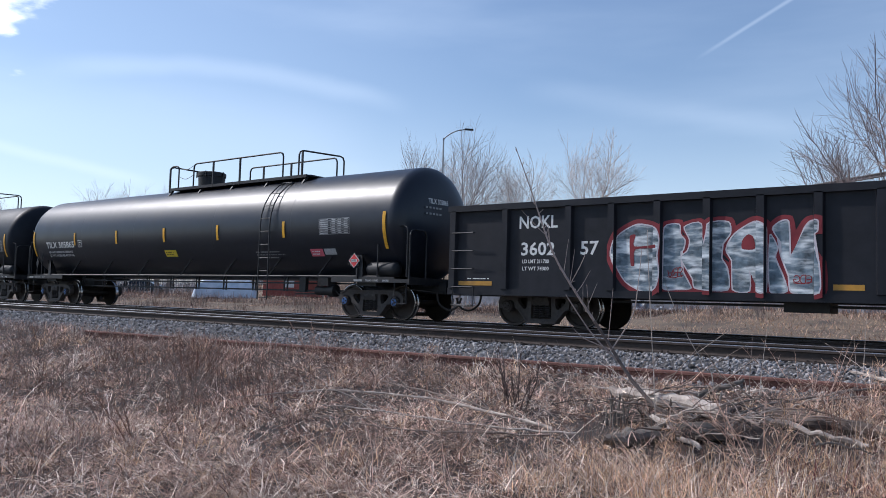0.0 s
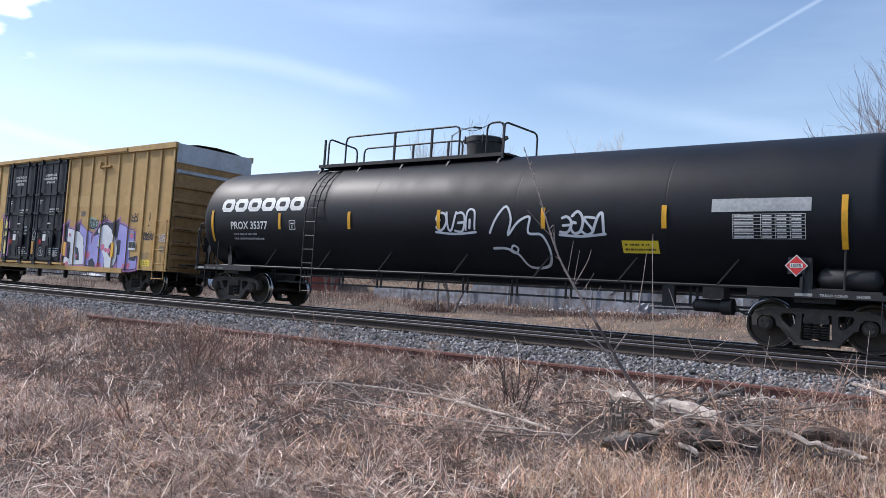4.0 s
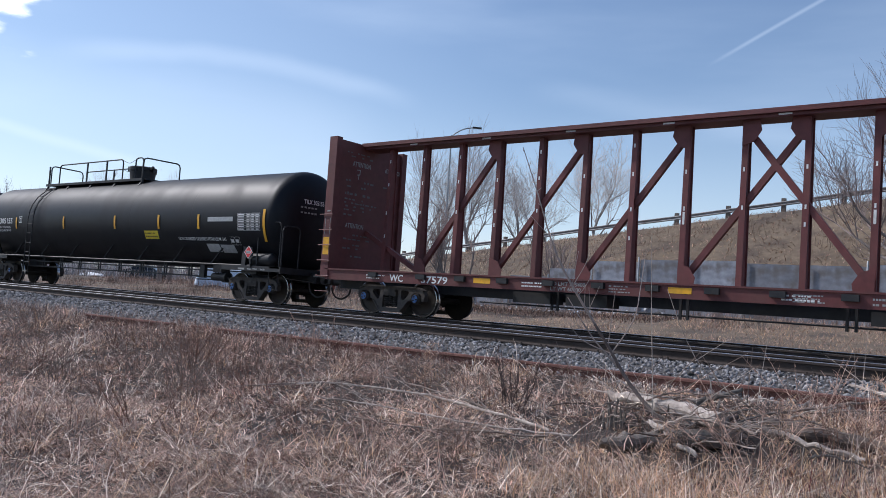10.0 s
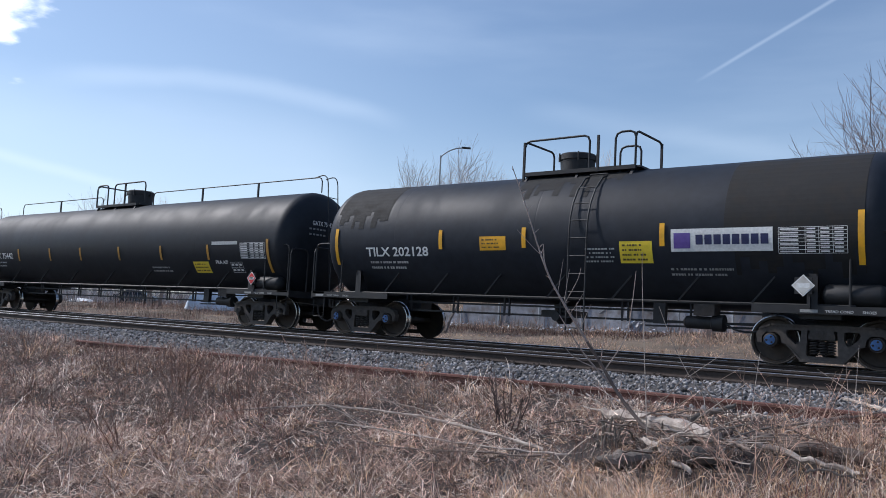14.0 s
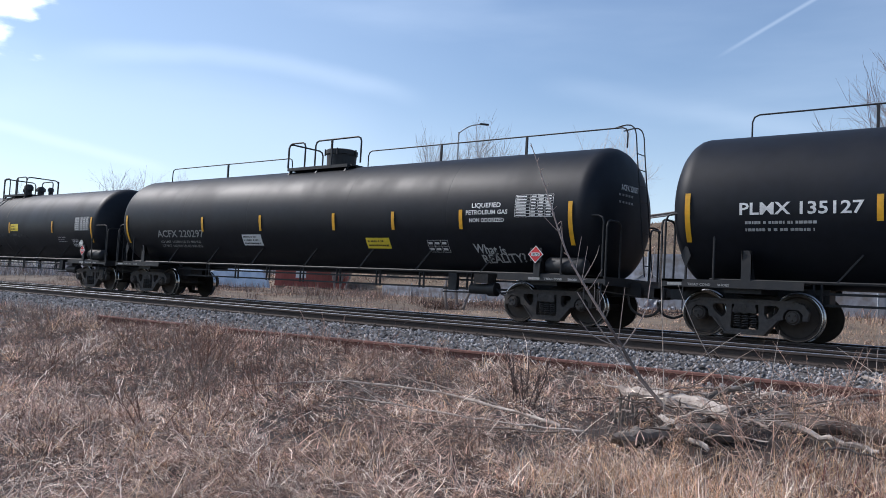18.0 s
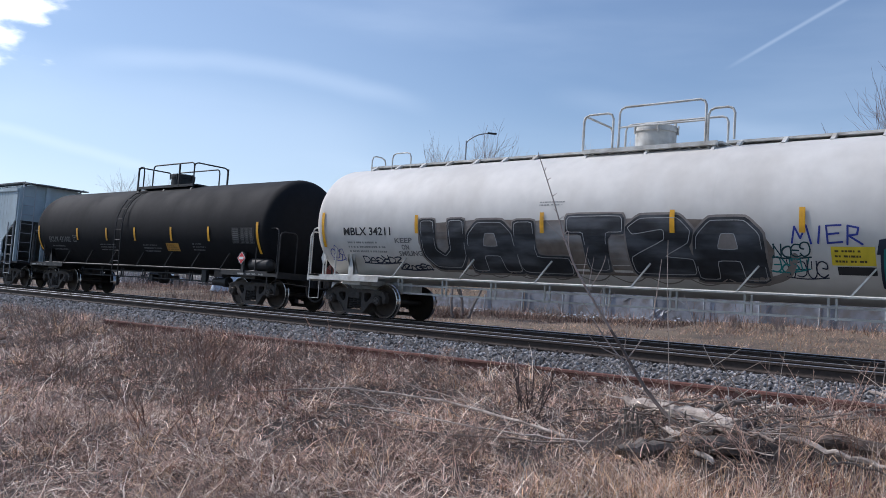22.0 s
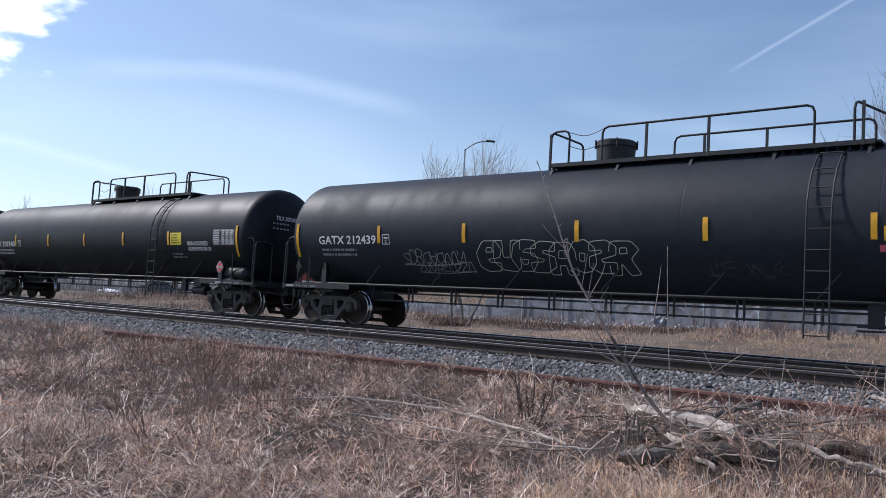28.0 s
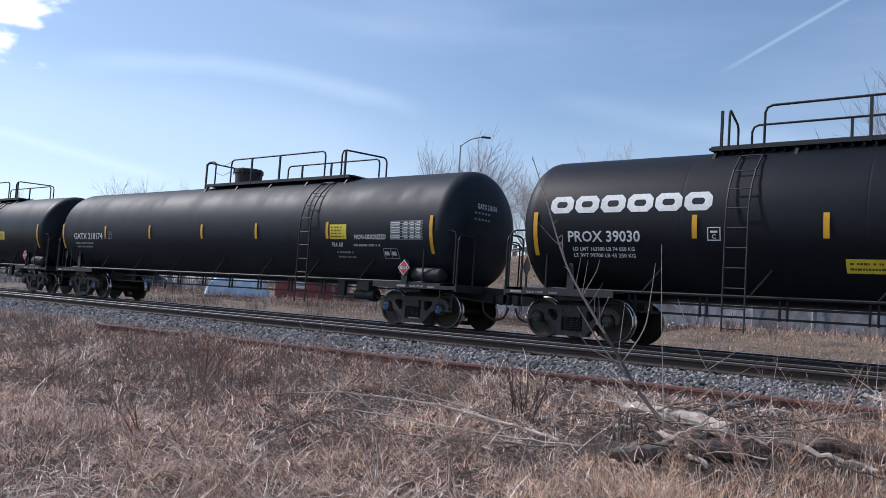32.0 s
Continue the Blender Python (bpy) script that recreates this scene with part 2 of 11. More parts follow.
M_TRUCK = material("grimy cast steel", (0.064, 0.056, 0.051), 0.75, metal=0.2, vary=0.4, grain=14, dirt=(0.10, 0.08, 0.065), dirt_amount=0.5, dirt_scale=4, per_object=0.25)
M_WHEEL = material("brown wheel steel", (0.035, 0.027, 0.022), 0.6, metal=0.4, vary=0.3, grain=12, dirt=(0.08, 0.06, 0.045), dirt_amount=0.4, dirt_scale=5)
M_TREAD = material("polished tread steel", (0.42, 0.41, 0.40), 0.22, metal=1.0, vary=0.1, bump=0.02)
M_BLUE = material("blue bearing cap", (0.05, 0.14, 0.34), 0.5, vary=0.25, dirt=(0.05, 0.045, 0.04), dirt_amount=0.5, dirt_scale=8)
M_SPRING = material("dark spring steel", (0.05, 0.045, 0.042), 0.65, metal=0.5)
M_STRIP = material("yellow reflective strip", (0.80, 0.40, 0.015), 0.4, vary=0.15, dirt=(0.25, 0.14, 0.03), dirt_amount=0.35, dirt_scale=3, bump=0.0)
M_OCHRE = material("faded ochre reflective strip", (0.48, 0.24, 0.03), 0.5, vary=0.2, dirt=(0.2, 0.12, 0.04), dirt_amount=0.4, dirt_scale=3, bump=0.0)
M_YELLOW = material("yellow decal", (0.80, 0.60, 0.04), 0.45, vary=0.12, bump=0.0)
M_INK = material("white stencil paint", (0.72, 0.72, 0.70), 0.6, vary=0.18, grain=20, bump=0.0)
M_FADED = material("faded grey stencil paint", (0.30, 0.30, 0.29), 0.7, vary=0.3, grain=20, bump=0.0)
M_DARKINK = material("black stencil paint", (0.02, 0.02, 0.022), 0.6, vary=0.2, bump=0.0)
M_RED = material("red placard", (0.62, 0.03, 0.03), 0.5, vary=0.1, bump=0.0)
M_PINK = material("pink decal", (0.65, 0.12, 0.16), 0.5, vary=0.1, bump=0.0)
M_CHALK = material("pale blue decal", (0.45, 0.56, 0.66), 0.5, vary=0.1, bump=0.0)
M_SILVER = material("worn silver decal", (0.42, 0.43, 0.43), 0.4, vary=0.25, grain=16, bump=0.0)
M_BOX = material("golden brown boxcar paint", (0.50, 0.305, 0.102), 0.6, vary=0.14, grain=4, patch=0.6, bump=0.06, bump_scale=5, dirt=(0.30, 0.18, 0.07), dirt_amount=0.5, dirt_scale=0.8, streak=1.0)
M_BOXPATCH = material("repainted ochre patch", (0.52, 0.33, 0.12), 0.6, vary=0.1, bump=0.05)
# boxcar paint darker and browner: the end's shade put into it, with grime
M_BOXENDSHADE = material("shaded grimy boxcar end paint", (0.33, 0.185, 0.068), 0.7, vary=0.3, grain=6, patch=0.6, bump=0.1, bump_scale=6, dirt=(0.12, 0.065, 0.035), dirt_amount=0.7, dirt_scale=1.0, streak=1.0)
M_GALV = material("galvanised boxcar end sheet", (0.40, 0.42, 0.45), 0.45, metal=0.3, vary=0.15, dirt=(0.2, 0.18, 0.15), dirt_amount=0.4)
M_DOOR = material("black door paint", (0.008, 0.0095, 0.015), 0.55, vary=0.25, dirt=(0.020, 0.023, 0.032), dirt_amount=0.3, dirt_scale=1.5, streak=0.6, spec=0.3)
M_MAROON = material("maroon flatcar paint", (0.135, 0.034, 0.032), 0.6, vary=0.25, grain=6, dirt=(0.13, 0.063, 0.053), dirt_amount=0.5, dirt_scale=1.6, per_object=0.12)
M_HOPPER = material("pale blue grey hopper paint", (0.415, 0.50, 0.54), 0.55, vary=0.1, grain=3, patch=0.5, bump=0.05, bump_scale=4, dirt=(0.19, 0.185, 0.17), dirt_amount=0.42, dirt_scale=1.0, streak=1.2)
M_GRATE = material("dull dark steel grating", (0.15, 0.155, 0.16), 0.7, metal=0.2, vary=0.3, grain=14, dirt=(0.08, 0.07, 0.063), dirt_amount=0.5, dirt_scale=3)
# hopper paint darkened: shade of ends and bays put into its colour, plus grime
M_HOPPERSHADE = material("shaded grimy hopper paint", (0.105, 0.12, 0.125), 0.7, vary=0.25, dirt=(0.07, 0.06, 0.05), dirt_amount=0.7, dirt_scale=1.4)
M_GONDOLA = material("black gondola paint", (0.0145, 0.0155, 0.0205), 0.5, vary=0.35, grain=4, patch=0.7, bump=0.14, bump_scale=3, dirt=(0.022, 0.0225, 0.027), dirt_amount=0.4, dirt_scale=1.0, streak=0.6, spec=0.25)
M_RAILTOP = material("polished rail head", (0.70, 0.69, 0.68), 0.40, metal=1.0, vary=0.08, bump=0.02)
M_RAIL = material("rusty brown rail side", (0.045, 0.033, 0.028), 0.8, metal=0.1, vary=0.3, grain=16, dirt=(0.065, 0.045, 0.035), dirt_amount=0.4, dirt_scale=6)
M_RUST = material("bright rusted rail", (0.17, 0.075, 0.058), 0.85, vary=0.3, grain=18, dirt=(0.08, 0.04, 0.03), dirt_amount=0.6, dirt_scale=3)
M_TIE = material("creosoted timber", (0.045, 0.036, 0.030), 0.9, vary=0.4, grain=25, bump=0.5, bump_scale=60, per_object=0.3)
M_STONE = material("grey crushed limestone", (0.225, 0.214, 0.212), 0.9, vary=0.25, grain=30, bump=0.4, bump_scale=60, per_island=0.8)
M_BALLAST = material("ballast bed between stones", (0.085, 0.078, 0.075), 0.95, vary=0.5, grain=22, patch=2.0, bump=0.9, bump_scale=28, dirt=(0.06, 0.05, 0.043), dirt_amount=0.6, dirt_scale=2)
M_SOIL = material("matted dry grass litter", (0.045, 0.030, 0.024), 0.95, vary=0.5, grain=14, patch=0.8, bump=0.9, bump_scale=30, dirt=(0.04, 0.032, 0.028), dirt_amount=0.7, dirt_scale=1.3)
M_STRAW = material("dry straw grass", (0.635, 0.415, 0.315), 0.8, vary=0.3, grain=3, patch=0.6, bump=0.0, dirt=(0.19, 0.12, 0.10), dirt_amount=0.8, dirt_scale=0.9, per_island=0.75)
M_PALE = material("pale bleached grass", (0.82, 0.67, 0.55), 0.8, vary=0.2, grain=3, patch=0.6, bump=0.0, per_island=0.35)
M_WEED = material("red brown dry weed stems", (0.21, 0.115, 0.083), 0.8, vary=0.3, grain=6, bump=0.0, per_island=0.5)
M_TWIG = material("greyish brown twigs", (0.24, 0.185, 0.155), 0.8, vary=0.25, grain=12, bump=0.0, per_island=0.35)
M_LOG = material("bleached dead wood", (0.47, 0.40, 0.345), 0.85, vary=0.3, grain=18, patch=3, bump=0.7, bump_scale=45, dirt=(0.14, 0.105, 0.09), dirt_amount=0.75, dirt_scale=4)
M_BROWNLOG = material("brown rotting log", (0.135, 0.098, 0.078), 0.9, vary=0.4, grain=16, patch=3, bump=0.8, bump_scale=45, dirt=(0.05, 0.038, 0.032), dirt_amount=0.7, dirt_scale=4)
M_OLDLOG = material("grey weathered log", (0.17, 0.145, 0.125), 0.9, vary=0.35, grain=18, patch=3, bump=0.7, bump_scale=50, dirt=(0.07, 0.055, 0.045), dirt_amount=0.6, dirt_scale=3)
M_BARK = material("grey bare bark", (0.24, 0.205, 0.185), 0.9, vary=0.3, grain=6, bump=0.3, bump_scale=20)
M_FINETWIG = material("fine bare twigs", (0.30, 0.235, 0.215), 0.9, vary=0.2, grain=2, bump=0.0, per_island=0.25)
M_BANK = material("dry brown embankment grass", (0.165, 0.122, 0.082), 0.95, vary=0.35, grain=3.0, patch=0.15, bump=0.8, bump_scale=6, dirt=(0.06, 0.045, 0.038), dirt_amount=0.8, dirt_scale=0.6)
M_FENCE = material("grey fence panel", (0.27, 0.285, 0.32), 0.85, vary=0.35, grain=3.5, patch=0.5, bump=0.25, bump_scale=8, dirt=(0.15, 0.13, 0.118), dirt_amount=0.85, dirt_scale=1.6, per_object=0.25)
M_GALVPOST = material("galvanised post", (0.36, 0.37, 0.38), 0.5, metal=0.6, vary=0.2)
M_SNOW = material("old snow", (0.75, 0.77, 0.80), 0.7, vary=0.1, grain=4, dirt=(0.4, 0.38, 0.36), dirt_amount=0.4, dirt_scale=1.5)
M_GOLD = material("golden dry grass", (0.744, 0.492, 0.300), 0.8, vary=0.2, grain=3, patch=0.6, bump=0.0, per_island=0.4)
M_DUNGRASS = material("dun grey brown grass", (0.345, 0.222, 0.17), 0.85, vary=0.3, grain=3, patch=0.6, bump=0.0, per_island=0.45)
M_THICKET = material("dark brown bare twigs", (0.115, 0.078, 0.066), 0.85, vary=0.3, grain=6, bump=0.0, per_island=0.45)
# blue grey of distance haze put into the twig colour
M_HAZE = material("far twigs hazed blue grey", (0.25, 0.26, 0.285), 0.9, vary=0.2, grain=2, bump=0.0, per_island=0.3)
# far bark and twigs paler than near ones: distance haze put into their colour
M_FARBARK = material("far bark paled for haze", (0.33, 0.30, 0.285), 0.9, vary=0.2, grain=4, bump=0.2)
M_FARTWIG = material("far twigs paled for haze", (0.56, 0.52, 0.50), 0.9, vary=0.2, grain=2, bump=0.0, per_island=0.25)
M_CONTAINER = material("faded red container paint", (0.33, 0.075, 0.055), 0.6, vary=0.2, grain=3, dirt=(0.16, 0.07, 0.05), dirt_amount=0.5, dirt_scale=1.0, streak=0.6)
M_SHEET = material("pale blue plastic sheet", (0.50, 0.58, 0.66), 0.4, vary=0.15, grain=3, dirt=(0.72, 0.74, 0.78), dirt_amount=0.6, dirt_scale=1.5)
M_CARDARK = material("dark car paint", (0.02, 0.022, 0.027), 0.25, vary=0.1, bump=0.0, coat=0.5)
M_GLASSDARK = material("dark car window glass", (0.01, 0.012, 0.014), 0.06, vary=0.05, bump=0.0)
M_SAPLING = material("grey brown sapling bark", (0.35, 0.285, 0.255), 0.8, vary=0.3, grain=20, bump=0.3, bump_scale=60)
# lower stem darker, sunlit top paler: the light is put into the bark colours
M_STEMDARK = material("darkened lower stem bark", (0.13, 0.10, 0.088), 0.85, vary=0.3, grain=20, bump=0.3, bump_scale=60)
M_LITTER = material("grubby plastic sheet", (0.42, 0.43, 0.46), 0.5, vary=0.3, grain=8, dirt=(0.2, 0.18, 0.17), dirt_amount=0.6, dirt_scale=6)
M_DIMINK = material("dull grey stencil paint", (0.13, 0.13, 0.13), 0.75, vary=0.3, grain=20, bump=0.0)
M_OLDGALV = material("dull weathered guard rail steel", (0.20, 0.20, 0.205), 0.6, metal=0.4, vary=0.25, dirt=(0.12, 0.09, 0.07), dirt_amount=0.5)
M_REDSHOOT = material("dark red shoots", (0.16, 0.03, 0.035), 0.7, vary=0.3, grain=6, bump=0.0, per_island=0.3)
M_CREAMGEAR = material("rust-flecked cream steel", (0.62, 0.55, 0.45), 0.6, vary=0.2, dirt=(0.30, 0.19, 0.11), dirt_amount=0.45, dirt_scale=4)
M_MIDSCUFF = material("bare scuffed primer", (0.13, 0.115, 0.115), 0.7, vary=0.4, grain=20, bump=0.0)
M_DUSTY = material("thin brown dust on black paint", (0.062, 0.055, 0.048), 0.8, vary=0.4, grain=10, bump=0.0)
M_STAIN = material("thin rust stain on cream paint", (0.57, 0.49, 0.385), 0.7, vary=0.35, grain=12, bump=0.0, dirt=(0.44, 0.34, 0.24), dirt_amount=0.6, dirt_scale=6)
M_WASH = material("thin grey run of dirt", (0.35, 0.425, 0.45), 0.7, vary=0.3, grain=9, bump=0.0)
M_MIDINK = material("worn white stencil paint", (0.44, 0.44, 0.43), 0.65, vary=0.3, grain=25, bump=0.0)
M_SEPIA = material("brown decal print", (0.10, 0.07, 0.02), 0.6, vary=0.2, bump=0.0)

# ---- building helpers ----
SHARED = {}


def finish(bm, name, mats, smooth=False):
    me = bpy.data.meshes.new(name)
    bmesh.ops.recalc_face_normals(bm, faces=bm.faces)
    bm.to_mesh(me)
    bm.free()
    for m in (mats if isinstance(mats, (list, tuple)) else [mats]):
        me.materials.append(m)
    if smooth:
        me.shade_smooth()
        me.set_sharp_from_angle(angle=radians(40))
    return me


def part(name, bm, material_, parent, label="", smooth=False):
    ob = new(name, bm if isinstance(bm, bpy.types.Mesh) else finish(bm, name, material_, smooth))
    ob.parent = parent
    if label:
        ob["label"] = label
    return ob


def shared(key, build):
    """One mesh for all alike parts."""
    if key not in SHARED:
        SHARED[key] = build()
    return SHARED[key]


def box(bm, x0, x1, y0, y1, z0, z1, mi=0):
    v = [bm.verts.new(c) for c in ((x0, y0, z0), (x1, y0, z0), (x1, y1, z0), (x0, y1, z0), (x0, y0, z1), (x1, y0, z1), (x1, y1, z1), (x0, y1, z1))]
    for f in ((3, 2, 1, 0), (4, 5, 6, 7), (0, 1, 5, 4), (1, 2, 6, 5), (2, 3, 7, 6), (3, 0, 4, 7)):
        bm.faces.new([v[i] for i in f]).material_index = mi


def bar(bm, p, q, w, h, mi=0):
    """A square bar from p to q: w across (horizontally), h the other way."""
    p, q = Vector(p), Vector(q)
    d = (q - p).normalized()
    up = Vector((0, 0, 1)) if abs(d.z) < 0.95 else Vector((1, 0, 0))
    s = d.cross(up).normalized()
    u = s.cross(d)
    a = [bm.verts.new(c + s * (i * w / 2) + u * (j * h / 2)) for c in (p, q) for i, j in ((-1, -1), (1, -1), (1, 1), (-1, 1))]
    for f in ((0, 1, 2, 3), (7, 6, 5, 4), (0, 4, 5, 1), (1, 5, 6, 2), (2, 6, 7, 3), (3, 7, 4, 0)):
        bm.faces.new([a[i] for i in f]).material_index = mi


def tube(bm, pts, r, n=6, r_end=None, mi=0, cap=True):
    """A round bar along a line of points, tapering to r_end."""
    pts = [Vector(p) for p in pts]
    rings, k = [], len(pts)
    side = None
    for i, p in enumerate(pts):
        d = (pts[min(i + 1, k - 1)] - pts[max(i - 1, 0)]).normalized()
        if side is None:
            side = d.orthogonal().normalized()
        side = (side - d * side.dot(d))
        side = side.normalized() if side.length > 1e-6 else d.orthogonal().normalized()
        up = d.cross(side)
        rr = r if r_end is None else r + (r_end - r) * i / (k - 1)
        rings.append([bm.verts.new(p + (side * math.cos(a) + up * math.sin(a)) * rr) for a in (2 * math.pi * j / n for j in range(n))])
    for a, b in zip(rings, rings[1:]):
        for j in range(n):
            bm.faces.new((a[j], a[(j + 1) % n], b[(j + 1) % n], b[j])).material_index = mi
    if cap:
        bm.faces.new(rings[0][::-1]).material_index = mi
        bm.faces.new(rings[-1]).material_index = mi


def lathe(bm, profile, axis="x", n=24, centre=(0, 0, 0), mi=None):
    """Rings of (along, radius) round an axis; mi: a material number for each strip."""
    c = Vector(centre)
    rings = []
    for s, r in profile:
        ring = []
        for j in range(n):
            a = 2 * math.pi * j / n
            u, v = math.cos(a) * r, math.sin(a) * r
            ring.append(bm.verts.new(c + Vector({"x": (s, u, v), "y": (v, s, u), "z": (u, v, s)}[axis])))
        rings.append(ring)
    for i, (a, b) in enumerate(zip(rings, rings[1:])):
        for j in range(n):
            f = bm.faces.new((a[j], a[(j + 1) % n], b[(j + 1) % n], b[j]))
            f.material_index = mi[i] if mi else 0
    bm.faces.new(rings[0][::-1]).material_index = mi[0] if mi else 0
    bm.faces.new(rings[-1]).material_index = mi[-1] if mi else 0


def disc(bm, x, y, z, r, n=10, axis="y"):
    ring = []
    for j in range(n):
        a = 2 * math.pi * j / n
        ring.append(bm.verts.new((x + math.cos(a) * r, y, z + math.sin(a) * r)))
    bm.faces.new(ring)


# Flat marks are drawn in (x, z) on a side that faces -y, then laid on the side: skin(z) gives its y.
def lay(bm, skin, proud):
    for v in bm.verts:
        v.co.y = skin(v.co.z) - proud + v.co.y


def slice_rows(bm, step=0.12):
    if not bm.verts:
        return
    z0, z1 = min(v.co.z for v in bm.verts), max(v.co.z for v in bm.verts)
    z = z0 + step
    while z < z1:
        bmesh.ops.bisect_plane(bm, geom=bm.verts[:] + bm.edges[:] + bm.faces[:], plane_co=(0, 0, z), plane_no=(0, 0, 1), dist=1e-5)
        z += step


def rect(bm, x0, x1, z0, z1, lift=0.0):
    bm.faces.new([bm.verts.new((x, -lift, z)) for x, z in ((x0, z0), (x1, z0), (x1, z1), (x0, z1))])


TEXTS = {}


def text_mesh(words):
    """The outlines of words in the built-in font, as flat triangles: width, points and faces."""
    if words not in TEXTS:
        c = bpy.data.curves.new("words", "FONT")
        c.body = words
        c.resolution_u = 2
        c.offset = 0.02
        ob = bpy.data.objects.new("words", c)
        me = bpy.data.meshes.new_from_object(ob)
        pts = [tuple(v.co) for v in me.vertices]
        faces = [tuple(f.vertices) for f in me.polygons]
        bpy.data.objects.remove(ob)
        bpy.data.curves.remove(c)
        bpy.data.meshes.remove(me)
        xs = [p[0] for p in pts]
        TEXTS[words] = (min(xs), max(xs), pts, faces)
    return TEXTS[words]


def words(car, body, x0, x1, z, h, skin, ink=None, proud=0.006, slant=0.0, name="lettering"):
    """Letters h high from x0 to x1, their foot at z."""
    lo, hi, pts, faces = text_mesh(body)
    s = (x1 - x0) / (hi - lo)
    k = h / 0.7
    bm = bmesh.new()
    vs = [bm.verts.new((x0 + (px - lo) * s, 0, z + py * k + (px - lo) * s * slant)) for px, py, _ in pts]
    for f in faces:
        bm.faces.new([vs[i] for i in f])
    if h > 0.14:
        slice_rows(bm, 0.1)
    lay(bm, skin, proud)
    return part(name, bm, ink or M_INK, car)


def bars(car, rects, skin, ink=None, proud=0.006, name="stencil_block", label=""):
    """Plain bars (x0, x1, z0, z1)."""
    bm = bmesh.new()
    for r in rects:
        rect(bm, *r)
    slice_rows(bm, 0.12)
    lay(bm, skin, proud)
    return part(name, bm, ink or M_INK, car, label)


def small_print(x0, x1, z0, z1, lines, rnd, fill=0.8):
    """Bars for lines of writing too small to read."""
    out, pitch = [], (z1 - z0) / lines
    for i in range(lines):
        zb = z1 - (i + 1) * pitch + pitch * 0.25
        x, end = x0, x0 + (x1 - x0) * rnd.uniform(fill * 0.8, 1.0)
        while x < end - 0.02:
            w = min(rnd.uniform(0.025, 0.07), end - x)
            out.append((x, x + w, zb, zb + pitch * 0.40))
            x += w + (0.014 if rnd.random() < 0.75 else 0.05)
    return out


def data_table(x0, x1, z0, z1, rows, cols):
    """A ruled table with bars in its cells."""
    t, out = 0.008, []
    for i in range(rows + 1):
        z = z0 + (z1 - z0) * i / rows
        out.append((x0, x1, z - t / 2, z + t / 2))
    for c in (0, *cols, 1):
        x = x0 + (x1 - x0) * c
        out.append((x - t / 2, x + t / 2, z0, z1))
    edges = [0, *cols, 1]
    h = (z1 - z0) / rows
    for i in range(rows):
        for a, b in zip(edges, edges[1:]):
            out.append((x0 + (x1 - x0) * a + 0.025, x0 + (x1 - x0) * (b - 0.25 * (b - a)), z0 + h * (i + 0.3), z0 + h * (i + 0.7)))
    return out


def stroke(bm, pts, w, lift=0.0):
    """A flat painted stroke of width w through points (x, z), with round ends."""
    pts = [Vector((p[0], 0, p[1])) for p in pts]
    for i, (a, b) in enumerate(zip(pts, pts[1:])):
        d = (b - a)
        if d.length < 1e-5:
            continue
        s = Vector((-d.z, 0, d.x)).normalized() * w / 2
        y = -lift - i * 0.00025
        bm.faces.new([bm.verts.new((p.x, y, p.z)) for p in (a - s, b - s, b + s, a + s)])
    for i, p in enumerate(pts):
        disc(bm, p.x, -lift - 0.0002 - i * 0.00025, p.z, w / 2, 8)


def bend(pts, k=3):
    """A smooth line through points."""
    P = [Vector(p) for p in pts]
    out = []
    for i in range(len(P) - 1):
        a, b, c, d = P[max(i - 1, 0)], P[i], P[i + 1], P[min(i + 2, len(P) - 1)]
        for j in range(k):
            t = j / k
            out.append(0.5 * ((2 * b) + (c - a) * t + (2 * a - 5 * b + 4 * c - d) * t * t + (3 * b - a - 3 * c + d) * t ** 3))
    out.append(P[-1])
    return out

# ---- the ground, the tracks, the bank behind ----
def ground_z(x, y):
    """The height of the ground: verge, track bed, field, embankment."""
    if y < -11.5:
        z = -0.97 + 0.022 * (y + 11.5)
    elif y < -7.4:
        z = -0.97 + 0.13 * (y + 11.5)
    elif y < -7.0:
        z = -0.437 + (y + 7.4) * 0.1
    elif y < -5.6:
        z = -0.40 + (y + 7.0) * 0.14
    elif y < 1.9:
        z = -0.20
    elif y < 4.5:
        z = -0.20 - (y - 1.9) * 0.12
    elif y < 20:
        z = -0.51 + (y - 4.5) * 0.055
    elif y < 27:
        z = 0.34
    else:
        top = bank_top(x)
        k = min(1.0, (y - 27) / 13.2)
        z = 0.34 + (top - 0.34) * k if y < 60 else top - (top - 0.3) * min(1, (y - 60) / 200)
    if y < -7.2:
        z += 0.07 * noise.noise((x * 0.55, y * 0.55, 1.7)) + 0.03 * noise.noise((x * 1.7, y * 1.7, 5.1))
    elif y > 3:
        z += 0.08 * noise.noise((x * 0.3, y * 0.3, 2.2))
        z += 0.24 * max(0, min(1, (x + 19) / 6)) * max(0, min(1, (y - 8) / 10)) if y < 27 else 0
    return z


def bank_top(x):
    """The ramp of the road behind falls from right to left."""
    return max(0.45, min(10.6, 10.05 + 0.1235 * x))


